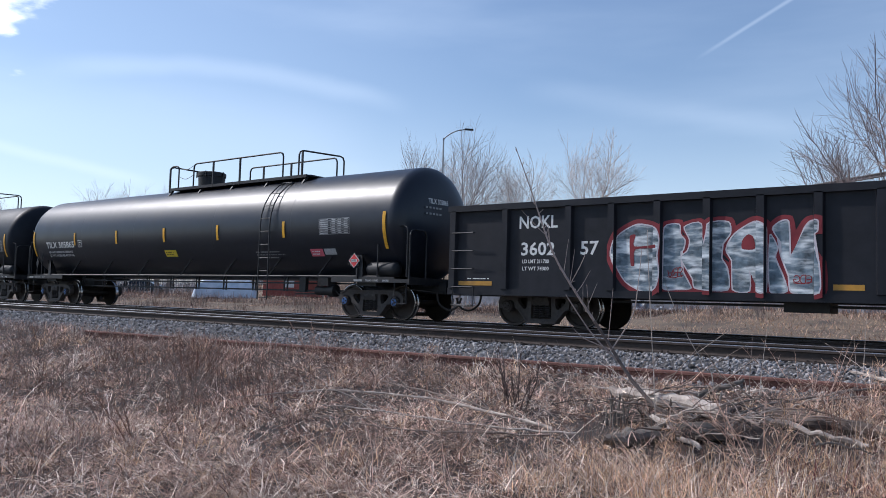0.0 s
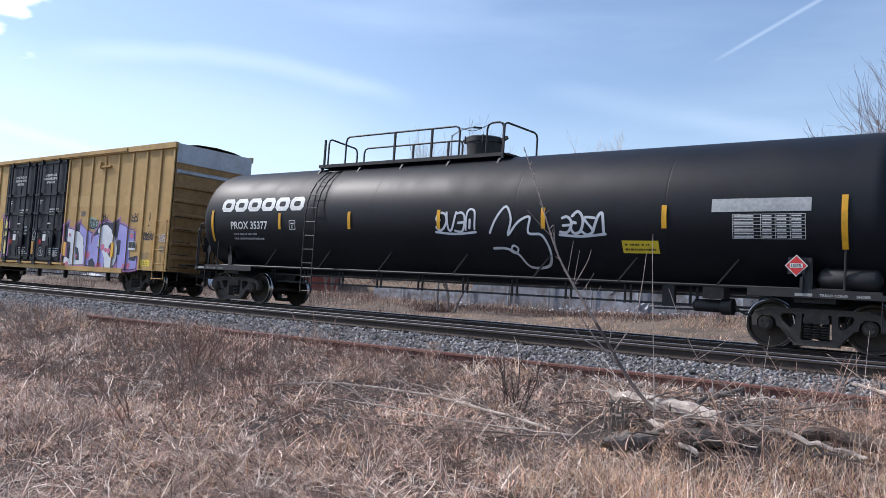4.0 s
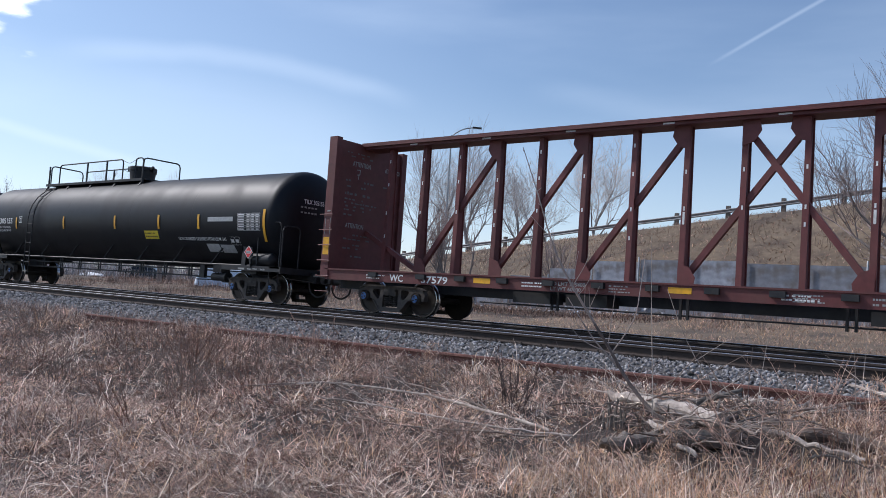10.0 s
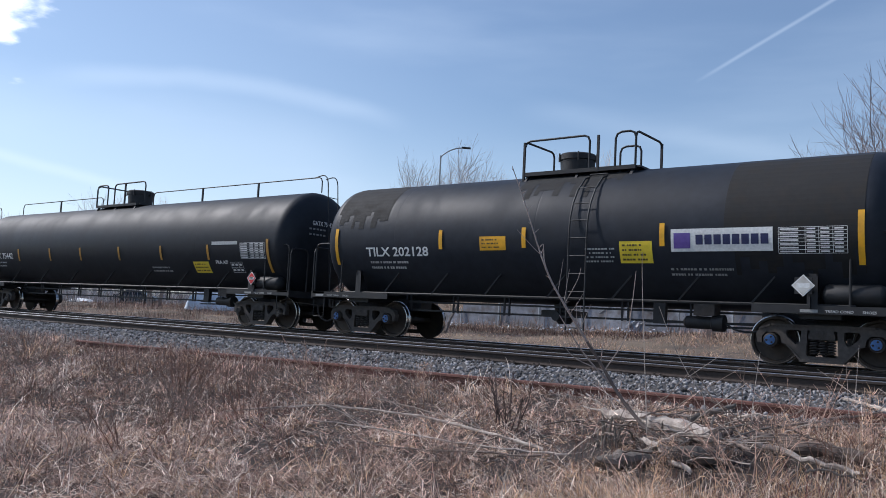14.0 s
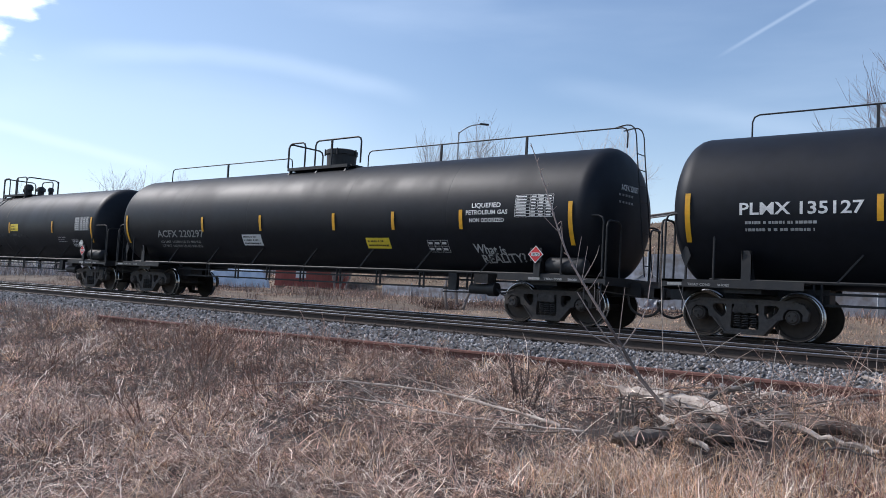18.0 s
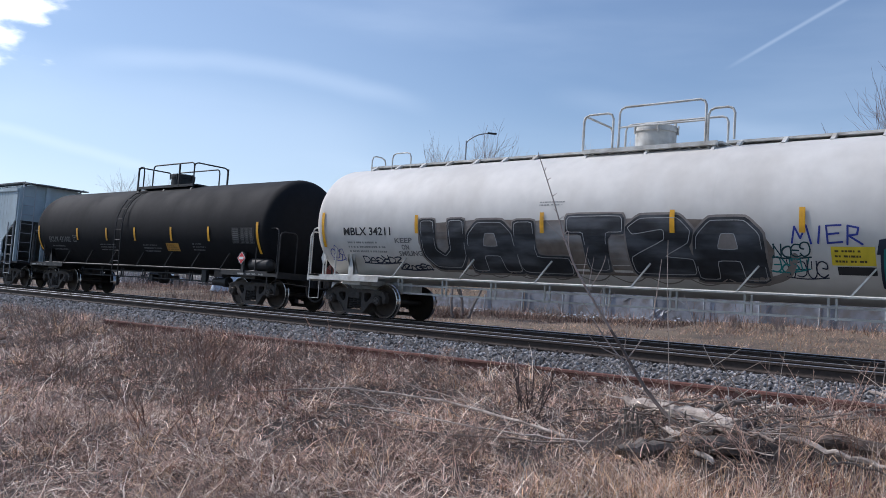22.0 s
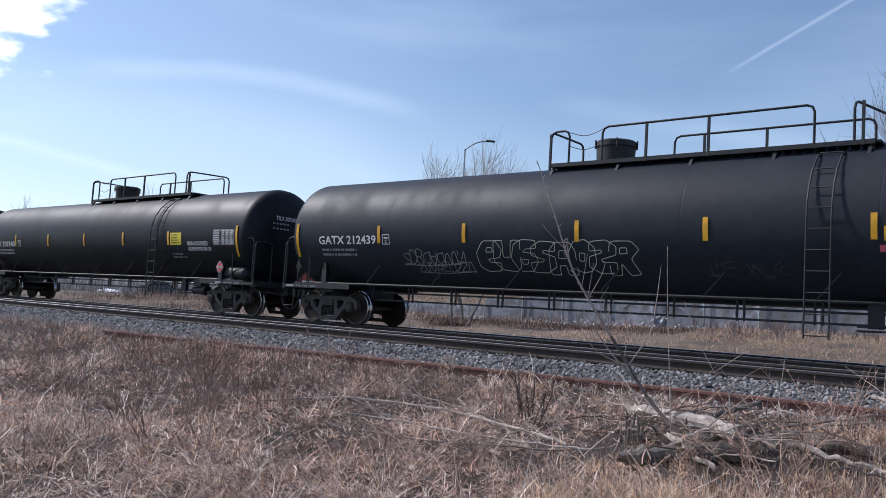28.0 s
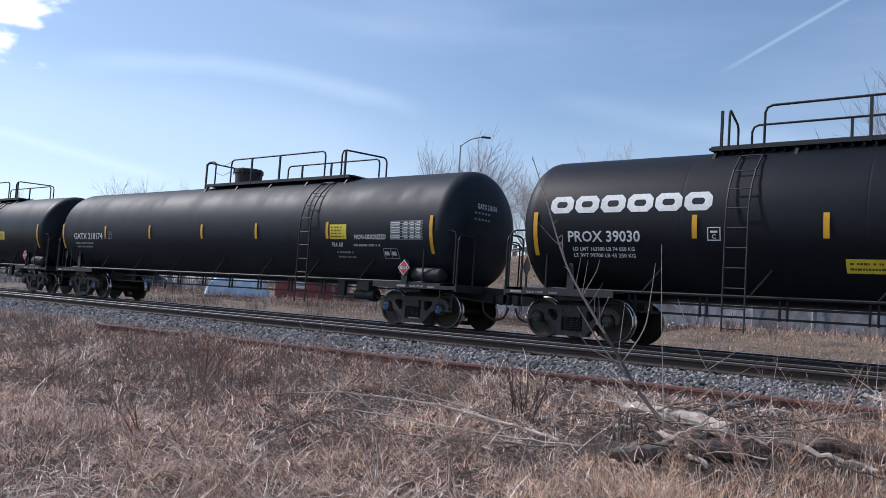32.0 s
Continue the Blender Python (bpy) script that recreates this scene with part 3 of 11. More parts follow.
def build_ground():
    xs = sorted({*np.arange(-60, 12, 0.6).round(2), *np.arange(-260, -60, 8.0), *np.arange(12, 120, 6.0), -2500, -1500, -900, -500, 200, 500, 1200, 2500})
    ys = sorted({*np.arange(-17, -7, 0.35).round(2), -7.4, -7.0, -6.3, -5.6, -3, 0, 1.9, 3.2, 4.5, *np.arange(6, 46, 1.0), 50, 60, 90, 140, 260, 500, 1200, 2500, -20, -26, -40, -80, -200, -600, -1500, -2500})
    pts = [(x, y, ground_z(x, y)) for y in ys for x in xs]
    n = len(xs)
    faces, mi = [], []
    for j in range(len(ys) - 1):
        for i in range(n - 1):
            faces.append((j * n + i, j * n + i + 1, (j + 1) * n + i + 1, (j + 1) * n + i))
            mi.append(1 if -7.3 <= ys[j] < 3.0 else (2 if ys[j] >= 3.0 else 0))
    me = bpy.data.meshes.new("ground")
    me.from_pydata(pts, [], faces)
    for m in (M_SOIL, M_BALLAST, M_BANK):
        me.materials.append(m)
    me.polygons.foreach_set("material_index", mi)
    me.shade_smooth()
    return tagged(new("ground", me), "dry brown grassy verge, ballast bed and embankment", "ground", kind="structure")


build_ground()

RAIL = [(-0.07, -0.172), (0.07, -0.172), (0.07, -0.160), (0.012, -0.135), (0.010, -0.050), (0.037, -0.040), (0.037, -0.022), (0.031, -0.006), (0.014, 0.0), (-0.014, 0.0), (-0.031, -0.006), (-0.035, -0.015), (-0.037, -0.040), (-0.010, -0.050), (-0.012, -0.135), (-0.07, -0.160)]


def build_rail(parent, y, mats, pts=None, top=True, name="rail", label=""):
    bm = bmesh.new()
    rows = []
    for px, py, pz, ang in (pts or [(-700, y, 0, 0), (-60, y, 0, 0), (60, y, 0, 0), (300, y, 0, 0)]):
        rows.append([bm.verts.new((px - a * math.sin(ang), py + a * math.cos(ang), pz + b)) for a, b in RAIL])
    k = len(RAIL)
    for a, b in zip(rows, rows[1:]):
        for j in range(k):
            f = bm.faces.new((a[j], a[(j + 1) % k], b[(j + 1) % k], b[j]))
            f.material_index = 1 if top and j in (8, 9) else 0
    bm.faces.new(rows[0]); bm.faces.new(rows[-1][::-1])
    return part(name, bm, mats, parent, label)


def tie_mesh():
    bm = bmesh.new()
    box(bm, -0.115, 0.115, -1.3, 1.3, -0.36, -0.185)
    bmesh.ops.bevel(bm, geom=bm.edges[:], offset=0.012, segments=1, affect="EDGES")
    return finish(bm, "tie", M_TIE)


def plate_mesh():
    bm = bmesh.new()
    box(bm, -0.09, 0.09, -0.16, 0.16, -0.184, -0.168)
    for sx in (-0.05, 0.05):
        for sy in (-0.1, 0.1):
            box(bm, sx - 0.012, sx + 0.012, sy - 0.012, sy + 0.012, -0.168, -0.140)
    return finish(bm, "tie_plate", M_RAIL)


def build_track(yc, count, label):
    track = tagged(new("railway_track"), label, "railway track", kind="structure")
    track.location = (0, yc, 0)
    for side in (-0.7525, 0.7525):
        build_rail(track, side, [M_RAIL, M_RAILTOP], label="steel rail with a polished head")
    tie, plate = shared("tie", tie_mesh), shared("plate", plate_mesh)
    rnd = random.Random(int(yc * 10))
    for i in range(count):
        t = part("tie", tie, None, track)
        t.location = (4.5 - i * 0.53, rnd.uniform(-0.05, 0.05), rnd.uniform(-0.012, 0.006))
        t.rotation_euler = (0, 0, rnd.uniform(-0.02, 0.02))
        if yc < -1 and i < 70:
            for side in (-0.7525, 0.7525):
                p = part("tie_plate", plate, None, t)
                p.location = (0, side, 0)
    return track


build_track(-4.1, 150, "near railway track with polished rails on timber ties")
build_track(0.0, 100, "far railway track under the passing train")

rusty = tagged(new("abandoned_rail"), "rusted red abandoned rails lying beside the ballast", "rail")
for pts in ([(-17.4, -7.52, -0.35), (-14.2, -7.38, -0.335)], [(-13.6, -7.4, -0.33), (-10.0, -7.3, -0.30), (-6.4, -7.15, -0.275), (-4.5, -7.05, -0.265), (1.5, -6.8, -0.24)]):
    ang = math.atan2(pts[-1][1] - pts[0][1], pts[-1][0] - pts[0][0])
    build_rail(rusty, 0, [M_RUST, M_RUST], [(*p, ang) for p in pts], False, "rusted_rail")


def scatter_mesh(name, base_v, base_f, places, mats):
    """One mesh of many copies of a small form; places: arrays of matrices (n, 3, 3) and offsets (n, 3)."""
    rot, off = places
    bv = np.array(base_v)
    v = np.einsum("nij,kj->nki", rot, bv) + off[:, None, :]
    n, k = len(off), len(bv)
    f = (np.array(base_f)[None] + (np.arange(n) * k)[:, None, None]).reshape(-1, len(base_f[0]))
    me = bpy.data.meshes.new(name)
    me.vertices.add(n * k)
    me.vertices.foreach_set("co", v.ravel())
    w = f.shape[1]
    me.loops.add(f.size)
    me.loops.foreach_set("vertex_index", f.ravel().astype(np.int32))
    me.polygons.add(len(f))
    me.polygons.foreach_set("loop_start", np.arange(0, f.size, w, dtype=np.int32))
    me.update(calc_edges=True)
    for m in mats:
        me.materials.append(m)
    return me


def random_turns(rs, n):
    q = rs.normal(size=(n, 4))
    q /= np.linalg.norm(q, axis=1)[:, None]
    w, x, y, z = q.T
    return np.stack([1 - 2 * (y * y + z * z), 2 * (x * y - z * w), 2 * (x * z + y * w), 2 * (x * y + z * w), 1 - 2 * (x * x + z * z), 2 * (y * z - x * w),
                     2 * (x * z - y * w), 2 * (y * z + x * w), 1 - 2 * (x * x + y * y)], -1).reshape(n, 3, 3)


def build_ballast():
    rs = np.random.RandomState(3)
    bm = bmesh.new()
    bmesh.ops.create_icosphere(bm, subdivisions=1, radius=1.0)
    r = random.Random(4)
    for v in bm.verts:
        v.co *= r.uniform(0.5, 1.3)
    bv = [tuple(v.co) for v in bm.verts]
    bf = [tuple(v.index for v in f.verts) for f in bm.faces]
    bm.free()
    n = 26000
    u = rs.rand(n)
    x = 3.5 - 46 * u ** 1.5
    y = np.where(rs.rand(n) < 0.82, rs.uniform(-7.25, -5.15, n), rs.uniform(-5.2, -1.5, n))
    z = np.array([ground_z(a, b) for a, b in zip(x, y)]) + rs.uniform(-0.012, 0.022, n)
    size = rs.uniform(0.016, 0.040, n) * (1 + 0.3 * u)
    rot = random_turns(rs, n) * size[:, None, None] * np.array([1.0, 0.85, 0.65])[None, None, :]
    me = scatter_mesh("ballast_stones", bv, bf, (rot, np.stack([x, y, z], -1)), [M_STONE])
    tagged(new("ballast_stones", me), "grey crushed stone ballast along the track", "ballast", kind="stuff")


build_ballast()

# ---- the train ----
CARS = []        # (car, where it stands at the start, where its bogies sit)
WHEEL_R = 0.457
SKINS = {}       # the tanks, by where they stand at the start


def side_frame_mesh():
    """A one-piece casting: a deep plate with two three-cornered windows and an open spring pocket."""
    bm = bmesh.new()
    right = [(0.36, 0.10), (0.60, 0.38), (0.70, 0.41), (0.72, 0.53), (0.79, 0.60), (0.98, 0.60), (1.05, 0.52), (1.05, 0.40), (1.13, 0.40), (1.16, 0.56), (1.08, 0.68), (0.92, 0.735), (0.50, 0.745)]
    outer = right + [(-x, z) for x, z in right[::-1]]
    window = [(0.36, 0.64), (0.36, 0.50), (0.40, 0.41), (0.46, 0.40), (0.60, 0.53), (0.63, 0.60), (0.60, 0.65), (0.42, 0.66)]
    pocket = [(-0.27, 0.22), (-0.25, 0.19), (0.25, 0.19), (0.27, 0.22), (0.25, 0.66), (-0.25, 0.66)]
    loops = [outer, window, [(-x, z) for x, z in window[::-1]], pocket]
    for y in (-0.075, 0.075):
        edges = []
        for line in loops:
            vs = [bm.verts.new((x, y, z)) for x, z in line]
            edges += [bm.edges.new((vs[i], vs[(i + 1) % len(vs)])) for i in range(len(vs))]
        bmesh.ops.triangle_fill(bm, edges=edges, use_beauty=True)
    bm.verts.ensure_lookup_table()
    n = len(bm.verts) // 2
    first = 0
    for line in loops:
        k = len(line)
        for i in range(k):
            a, b = first + i, first + (i + 1) % k
            bm.faces.new((bm.verts[a], bm.verts[b], bm.verts[n + b], bm.verts[n + a]))
        first += k
    bmesh.ops.recalc_face_normals(bm, faces=bm.faces[:])
    # flanges, bearings and the bolster's end in the pocket
    bar(bm, (-0.88, 0, 0.742), (0.88, 0, 0.742), 0.21, 0.03)
    bar(bm, (-0.38, 0, 0.105), (0.38, 0, 0.105), 0.24, 0.04)
    for s in (-1, 1):
        bar(bm, (s * 0.36, 0, 0.11), (s * 0.60, 0, 0.385), 0.20, 0.03)
        bar(bm, (s * 0.90, 0, 0.735), (s * 1.10, 0, 0.665), 0.20, 0.03)
        lathe(bm, [(-0.12, 0.13), (0.09, 0.13)], "y", 14, (s * 0.889, 0, WHEEL_R))
    box(bm, -0.22, 0.22, -0.12, 0.10, 0.50, 0.60)
    box(bm, -0.03, 0.03, -0.13, 0.0, 0.60, 0.65)
    return finish(bm, "side_frame", M_TRUCK)


def spring_mesh():
    bm = bmesh.new()
    for cx in (0.0,):
        pts = [(cx + 0.062 * math.cos(a), 0.062 * math.sin(a), 0.215 + 0.285 * i / 54) for i, a in ((i, i * 2 * math.pi / 9) for i in range(55))]
        tube(bm, pts, 0.016, 5)
    return finish(bm, "spring", M_SPRING, True)


def wheelset_mesh(blue):
    bm = bmesh.new()
    prof, mi = [], []
    half = [(0.66, 0.12, 0), (0.665, 0.30, 0), (0.675, 0.385, 0), (0.682, WHEEL_R + 0.026, 1), (0.712, WHEEL_R + 0.024, 1), (0.725, WHEEL_R + 0.002, 1), (0.812, WHEEL_R - 0.004, 1), (0.818, WHEEL_R - 0.02, 0), (0.812, 0.395, 0), (0.775, 0.375, 0), (0.755, 0.20, 0), (0.785, 0.14, 0), (0.80, 0.105, 0)]
    for s in (-1, 1):
        lathe(bm, [(s * a, r) for a, r, _ in half], "y", 40, mi=[m for *_, m in half])
    lathe(bm, [(-1.02, 0.075), (1.02, 0.075)], "y", 14, mi=[0, 0])
    for s in (-1, 1):
        lathe(bm, [(s * 1.02, 0.115), (s * 1.13, 0.115), (s * 1.15, 0.095), (s * 1.152, 0.02)], "y", 16, mi=[0, 0, 2, 2])
        for k in range(3):
            a = k * 2 * math.pi / 3
            lathe(bm, [(s * 1.15, 0.022), (s * 1.172, 0.018)], "y", 6, (0.058 * math.cos(a), 0, 0.058 * math.sin(a)), mi=[0, 0])
    return finish(bm, "wheelset", [M_WHEEL, M_TREAD, M_BLUE if blue else M_TRUCK], True)


def bolster_mesh():
    bm = bmesh.new()
    box(bm, -0.2, 0.2, -1.12, 1.12, 0.50, 0.66)
    box(bm, -0.28, 0.28, -0.35, 0.35, 0.62, 0.74)
    for s in (-1, 1):
        bar(bm, (s * 0.42, -0.95, 0.38), (s * 0.42, 0.95, 0.38), 0.10, 0.12)
        for y in (-0.74, 0.74):
            box(bm, s * 0.42 - 0.06, s * 0.42 + 0.03, y - 0.07, y + 0.07, 0.28, 0.55)
    return finish(bm, "bogie", M_TRUCK)


def add_bogies(car, tc, blue=False, shift=0.0):
    for s in (-1, 1):
        b = part("bogie", shared("bogie", bolster_mesh), None, car, "grimy cast steel bogie with coil springs")
        b.location = (s * tc + shift, 0, 0)
        for y in (-1.0, 1.0):
            f = part("side_frame", shared("side_frame", side_frame_mesh), None, b)
            f.location = (0, y, 0)
            if y < 0:
                for dx in (-0.15, 0.0, 0.15):
                    g = part("spring", shared("spring", spring_mesh), None, b)
                    g.location = (dx, y - 0.02, 0)
        for x in (-0.889, 0.889):
            w = part("wheelset", shared(("wheelset", blue), lambda: wheelset_mesh(blue)), None, b, "wheelset with polished treads" + (" and blue bearing caps" if blue else ""))
            w.location = (x, 0, WHEEL_R)
            w["spin"] = 1


def coupler_mesh():
    bm = bmesh.new()
    bar(bm, (-0.75, 0, 0.82), (0.0, 0, 0.82), 0.14, 0.18)
    box(bm, -0.10, 0.16, -0.17, 0.05, 0.68, 0.96)
    box(bm, 0.02, 0.20, -0.17, -0.09, 0.70, 0.94)
    box(bm, -0.08, 0.10, 0.03, 0.17, 0.70, 0.94)
    bmesh.ops.bevel(bm, geom=bm.edges[:], offset=0.02, segments=1, affect="EDGES")
    tube(bm, bend([(-0.55, -0.22, 0.72), (-0.45, -0.24, 0.45), (-0.15, -0.25, 0.30), (0.12, -0.22, 0.38), (0.22, -0.18, 0.62)], 4), 0.028, 7)
    bar(bm, (-0.75, -1.25, 0.80), (-0.20, 0.15, 0.70), 0.025, 0.025)
    bar(bm, (-0.75, -1.25, 0.80), (-0.75, -1.25, 0.52), 0.025, 0.025)
    return finish(bm, "coupler", M_TRUCK)


def add_couplers(car, half):
    for s in (-1, 1):
        c = part("coupler", shared("coupler", coupler_mesh), None, car, "knuckle coupler with air hose")
        c.location = (s * half, 0, 0)
        c.rotation_euler = (0, 0, 0 if s > 0 else math.pi)


def new_car(name, label, category, u0):
    car = tagged(new(name), label, category, group="freight train")
    car.location = (u0, 0, 0)
    CARS.append((car, u0))
    return car


def tank_skin(R, zc):
    return lambda z: -math.sqrt(max(0.0004, R * R - (z - zc) ** 2))


def tank_mesh(R, zc, half, bulge, seams, mat):
    bm = bmesh.new()
    prof = []
    for i in range(0, 9):
        a = math.pi / 2 * (1 - i / 8)
        prof.append((-half - bulge * math.sin(a), max(0.02, R * math.cos(a) ** 0.72)))
    prof.append((-half + 0.06, R))
    for s in sorted(seams):
        prof += [(s - 0.03, R), (s - 0.012, R), (s - 0.008, R - 0.0009), (s + 0.008, R - 0.0009), (s + 0.012, R), (s + 0.03, R)]
    prof.append((half - 0.06, R))
    for i in range(0, 9):
        a = math.pi / 2 * (i / 8)
        prof.append((half + bulge * math.sin(a), max(0.02, R * math.cos(a) ** 0.72)))
    lathe(bm, prof, "x", 72, (0, 0, zc))
    return finish(bm, "tank", mat, True)


def ladder(car, x, z0, z1, skin, w=0.42, mat=None, stand=0.10):
    """Two stringers with rungs: they follow the tank to its widest and hang straight from there."""
    bm = bmesh.new()
    n = 12
    at = lambda z: min(skin(z + (z1 - z) * i / 12) for i in range(13)) - stand
    for s in (-1, 1):
        pts = [(x + s * w / 2, at(z), z) for z in (z0 + (z1 - z0) * i / n for i in range(n + 1))]
        tube(bm, pts, 0.019, 6)
    k = int((z1 - z0) / 0.38)
    for i in range(k + 1):
        z = z0 + 0.06 + i * 0.38
        if z < z1:
            tube(bm, [(x - w / 2, at(z), z), (x + w / 2, at(z), z)], 0.013, 5)
    return part("ladder", bm, mat or M_RAILCAR_DARK, car, "steel ladder up the tank side")


def rail_line(car, pts, mat, r=0.022, smooth_line=False):
    bm = bmesh.new()
    tube(bm, bend(pts, 4) if smooth_line else pts, r, 7)
    return part("handrail", bm, mat, car)


def rail_post(car, x, y, z0, z1, mat, r=0.027):
    bm = bmesh.new()
    bar(bm, (x, y, z0), (x, y, z1), 0.05, 0.05)
    return part("rail_post", bm, mat, car)


def hoop(car, p, q, z0, z1, mat, r=0.026, both=True):
    """A handrail from p to q (x, y) at height z1 with rounded ends down to z0."""
    d = (Vector((*q, 0)) - Vector((*p, 0)))
    e = d.normalized() * min(0.14, d.length * 0.3)
    P, Q = Vector((*p, 0)), Vector((*q, 0))
    pts = [P + Vector((0, 0, z0)), P + Vector((0, 0, z1 - 0.14)), P + e * 0.3 + Vector((0, 0, z1 - 0.04)), P + e + Vector((0, 0, z1)), Q - e + Vector((0, 0, z1))]
    if both:
        pts += [Q - e * 0.3 + Vector((0, 0, z1 - 0.04)), Q + Vector((0, 0, z1 - 0.14)), Q + Vector((0, 0, z0))]
    else:
        pts += [Q + Vector((0, 0, z1))]
    return rail_line(car, pts, mat, r)


def manway(car, x, zt, mat, R=0.46, h=0.58, flare=0.0):
    bm = bmesh.new()
    z0 = zt - 0.12
    lathe(bm, [(z0, R * 0.86), (z0 + 0.14, R * 0.88), (z0 + 0.16, R * (0.94)), (zt + h - 0.16, R * (0.98 + flare)), (zt + h - 0.15, R * (1.04 + flare)), (zt + h - 0.03, R * (1.04 + flare)), (zt + h, R * (0.95 + flare))], "z", 28, (x, 0, 0))
    if flare:
        for s in (-1, 1):
            bar(bm, (x + s * R, 0, zt + h - 0.12), (x + s * (R * 1.5), 0, zt + h - 0.02), 0.08, 0.08)
    house = part("manway_housing", bm, mat, car, "round valve housing on the tank top", True)

    def bolt_mesh():
        b = bmesh.new()
        lathe(b, [(-0.2, 0.022), (0.0, 0.022)], "z", 6)
        return finish(b, "bolt", mat)

    for k in range(5):
        a = k * math.pi / 2.5 + 0.2
        p = part("bolt", shared(("bolt", mat.name), bolt_mesh), None, house)
        p.location = (x + R * (1.08 + flare) * math.cos(a), R * (1.08 + flare) * math.sin(a), zt + h)
    return house


def fittings(car, x, zt, mat, kinds):
    for dx, dy, r, h in kinds:
        bm = bmesh.new()
        lathe(bm, [(zt - 0.1, r * 0.7), (zt + h * 0.5, r * 0.7), (zt + h * 0.52, r), (zt + h * 0.8, r), (zt + h, r * 0.6)], "z", 14, (x + dx, dy, 0))
        part("valve", bm, mat, car, "", True)


def platform(car, x0, x1, zt, mat, hw=0.78):
    """A walkway on the tank top: two rails, slats between them, brackets down to the tank."""
    bm = bmesh.new()
    box(bm, x0, x1, -hw, -hw + 0.10, zt - 0.09, zt)
    deck = part("platform", bm, mat, car, "grated walkway on the tank top")
    bm = bmesh.new()
    box(bm, x0, x1, hw - 0.10, hw, zt - 0.09, zt)
    part("edge_rail", bm, mat, deck)

    def slat_mesh():
        b = bmesh.new()
        box(b, -0.085, 0.085, -hw + 0.1, hw - 0.1, -0.05, -0.005)
        return finish(b, "slat", mat)

    def bracket_mesh():
        b = bmesh.new()
        bar(b, (0, -hw + 0.1, -0.08), (0, -hw - 0.06, -0.30), 0.06, 0.06)
        return finish(b, "bracket", mat)

    k = max(2, int((x1 - x0) / 0.2))
    for i in range(k + 1):
        p = part("slat", shared(("slat", mat.name, hw), slat_mesh), None, deck)
        p.location = (x0 + (x1 - x0) * i / k, 0, zt)
    n = max(2, round((x1 - x0) / 1.7))
    for i in range(n + 1):
        for s in (0, 1):
            p = part("bracket", shared(("bracket", mat.name, hw), bracket_mesh), None, deck)
            p.location = (x0 + 0.08 + (x1 - x0 - 0.16) * i / n, 0, zt)
            p.rotation_euler = (0, 0, math.pi * s)
    return deck


def diamond(car, x, z, y, size, colour, holder, label):
    bm = bmesh.new()
    box(bm, x - size * 0.75, x + size * 0.75, y + 0.01, y + 0.03, z - size * 0.75, z + size * 0.75) if holder else None
    if holder:
        bar(bm, (x + size * 0.45, y + 0.04, z - 1.0 * size), (x + size * 0.45, y + 0.04, 1.05), 0.06, 0.05)
        h = part("placard_holder", bm, M_RAILCAR_DARK, car)
    else:
        bm.free()
        h = car
    for k, (s, m, yy) in enumerate(((size, M_INK, 0.0), (size * 0.88, colour, -0.004))):
        bm = bmesh.new()
        bm.faces.new([bm.verts.new((x + a * s, y + yy, z + b * s)) for a, b in ((0, -1), (1, 0), (0, 1), (-1, 0))])
        part("placard", bm, m, car, label)
    bars(car, [(x - size * 0.55, x + size * 0.55, z - size * 0.2, z + size * 0.2)], lambda zz: y - 0.007, M_INK, 0.0, "placard_panel")
    number = {"gas": "1075", "oxidizer": "2015", "petroleum": "3295"}.get(next((w for w in label.split() if w in ("gas", "oxidizer", "petroleum")), ""))
    if number:
        words(car, number, x - size * 0.45, x + size * 0.45, z - size * 0.14, size * 0.3, lambda zz: y - 0.007, M_DARKINK, 0.004)


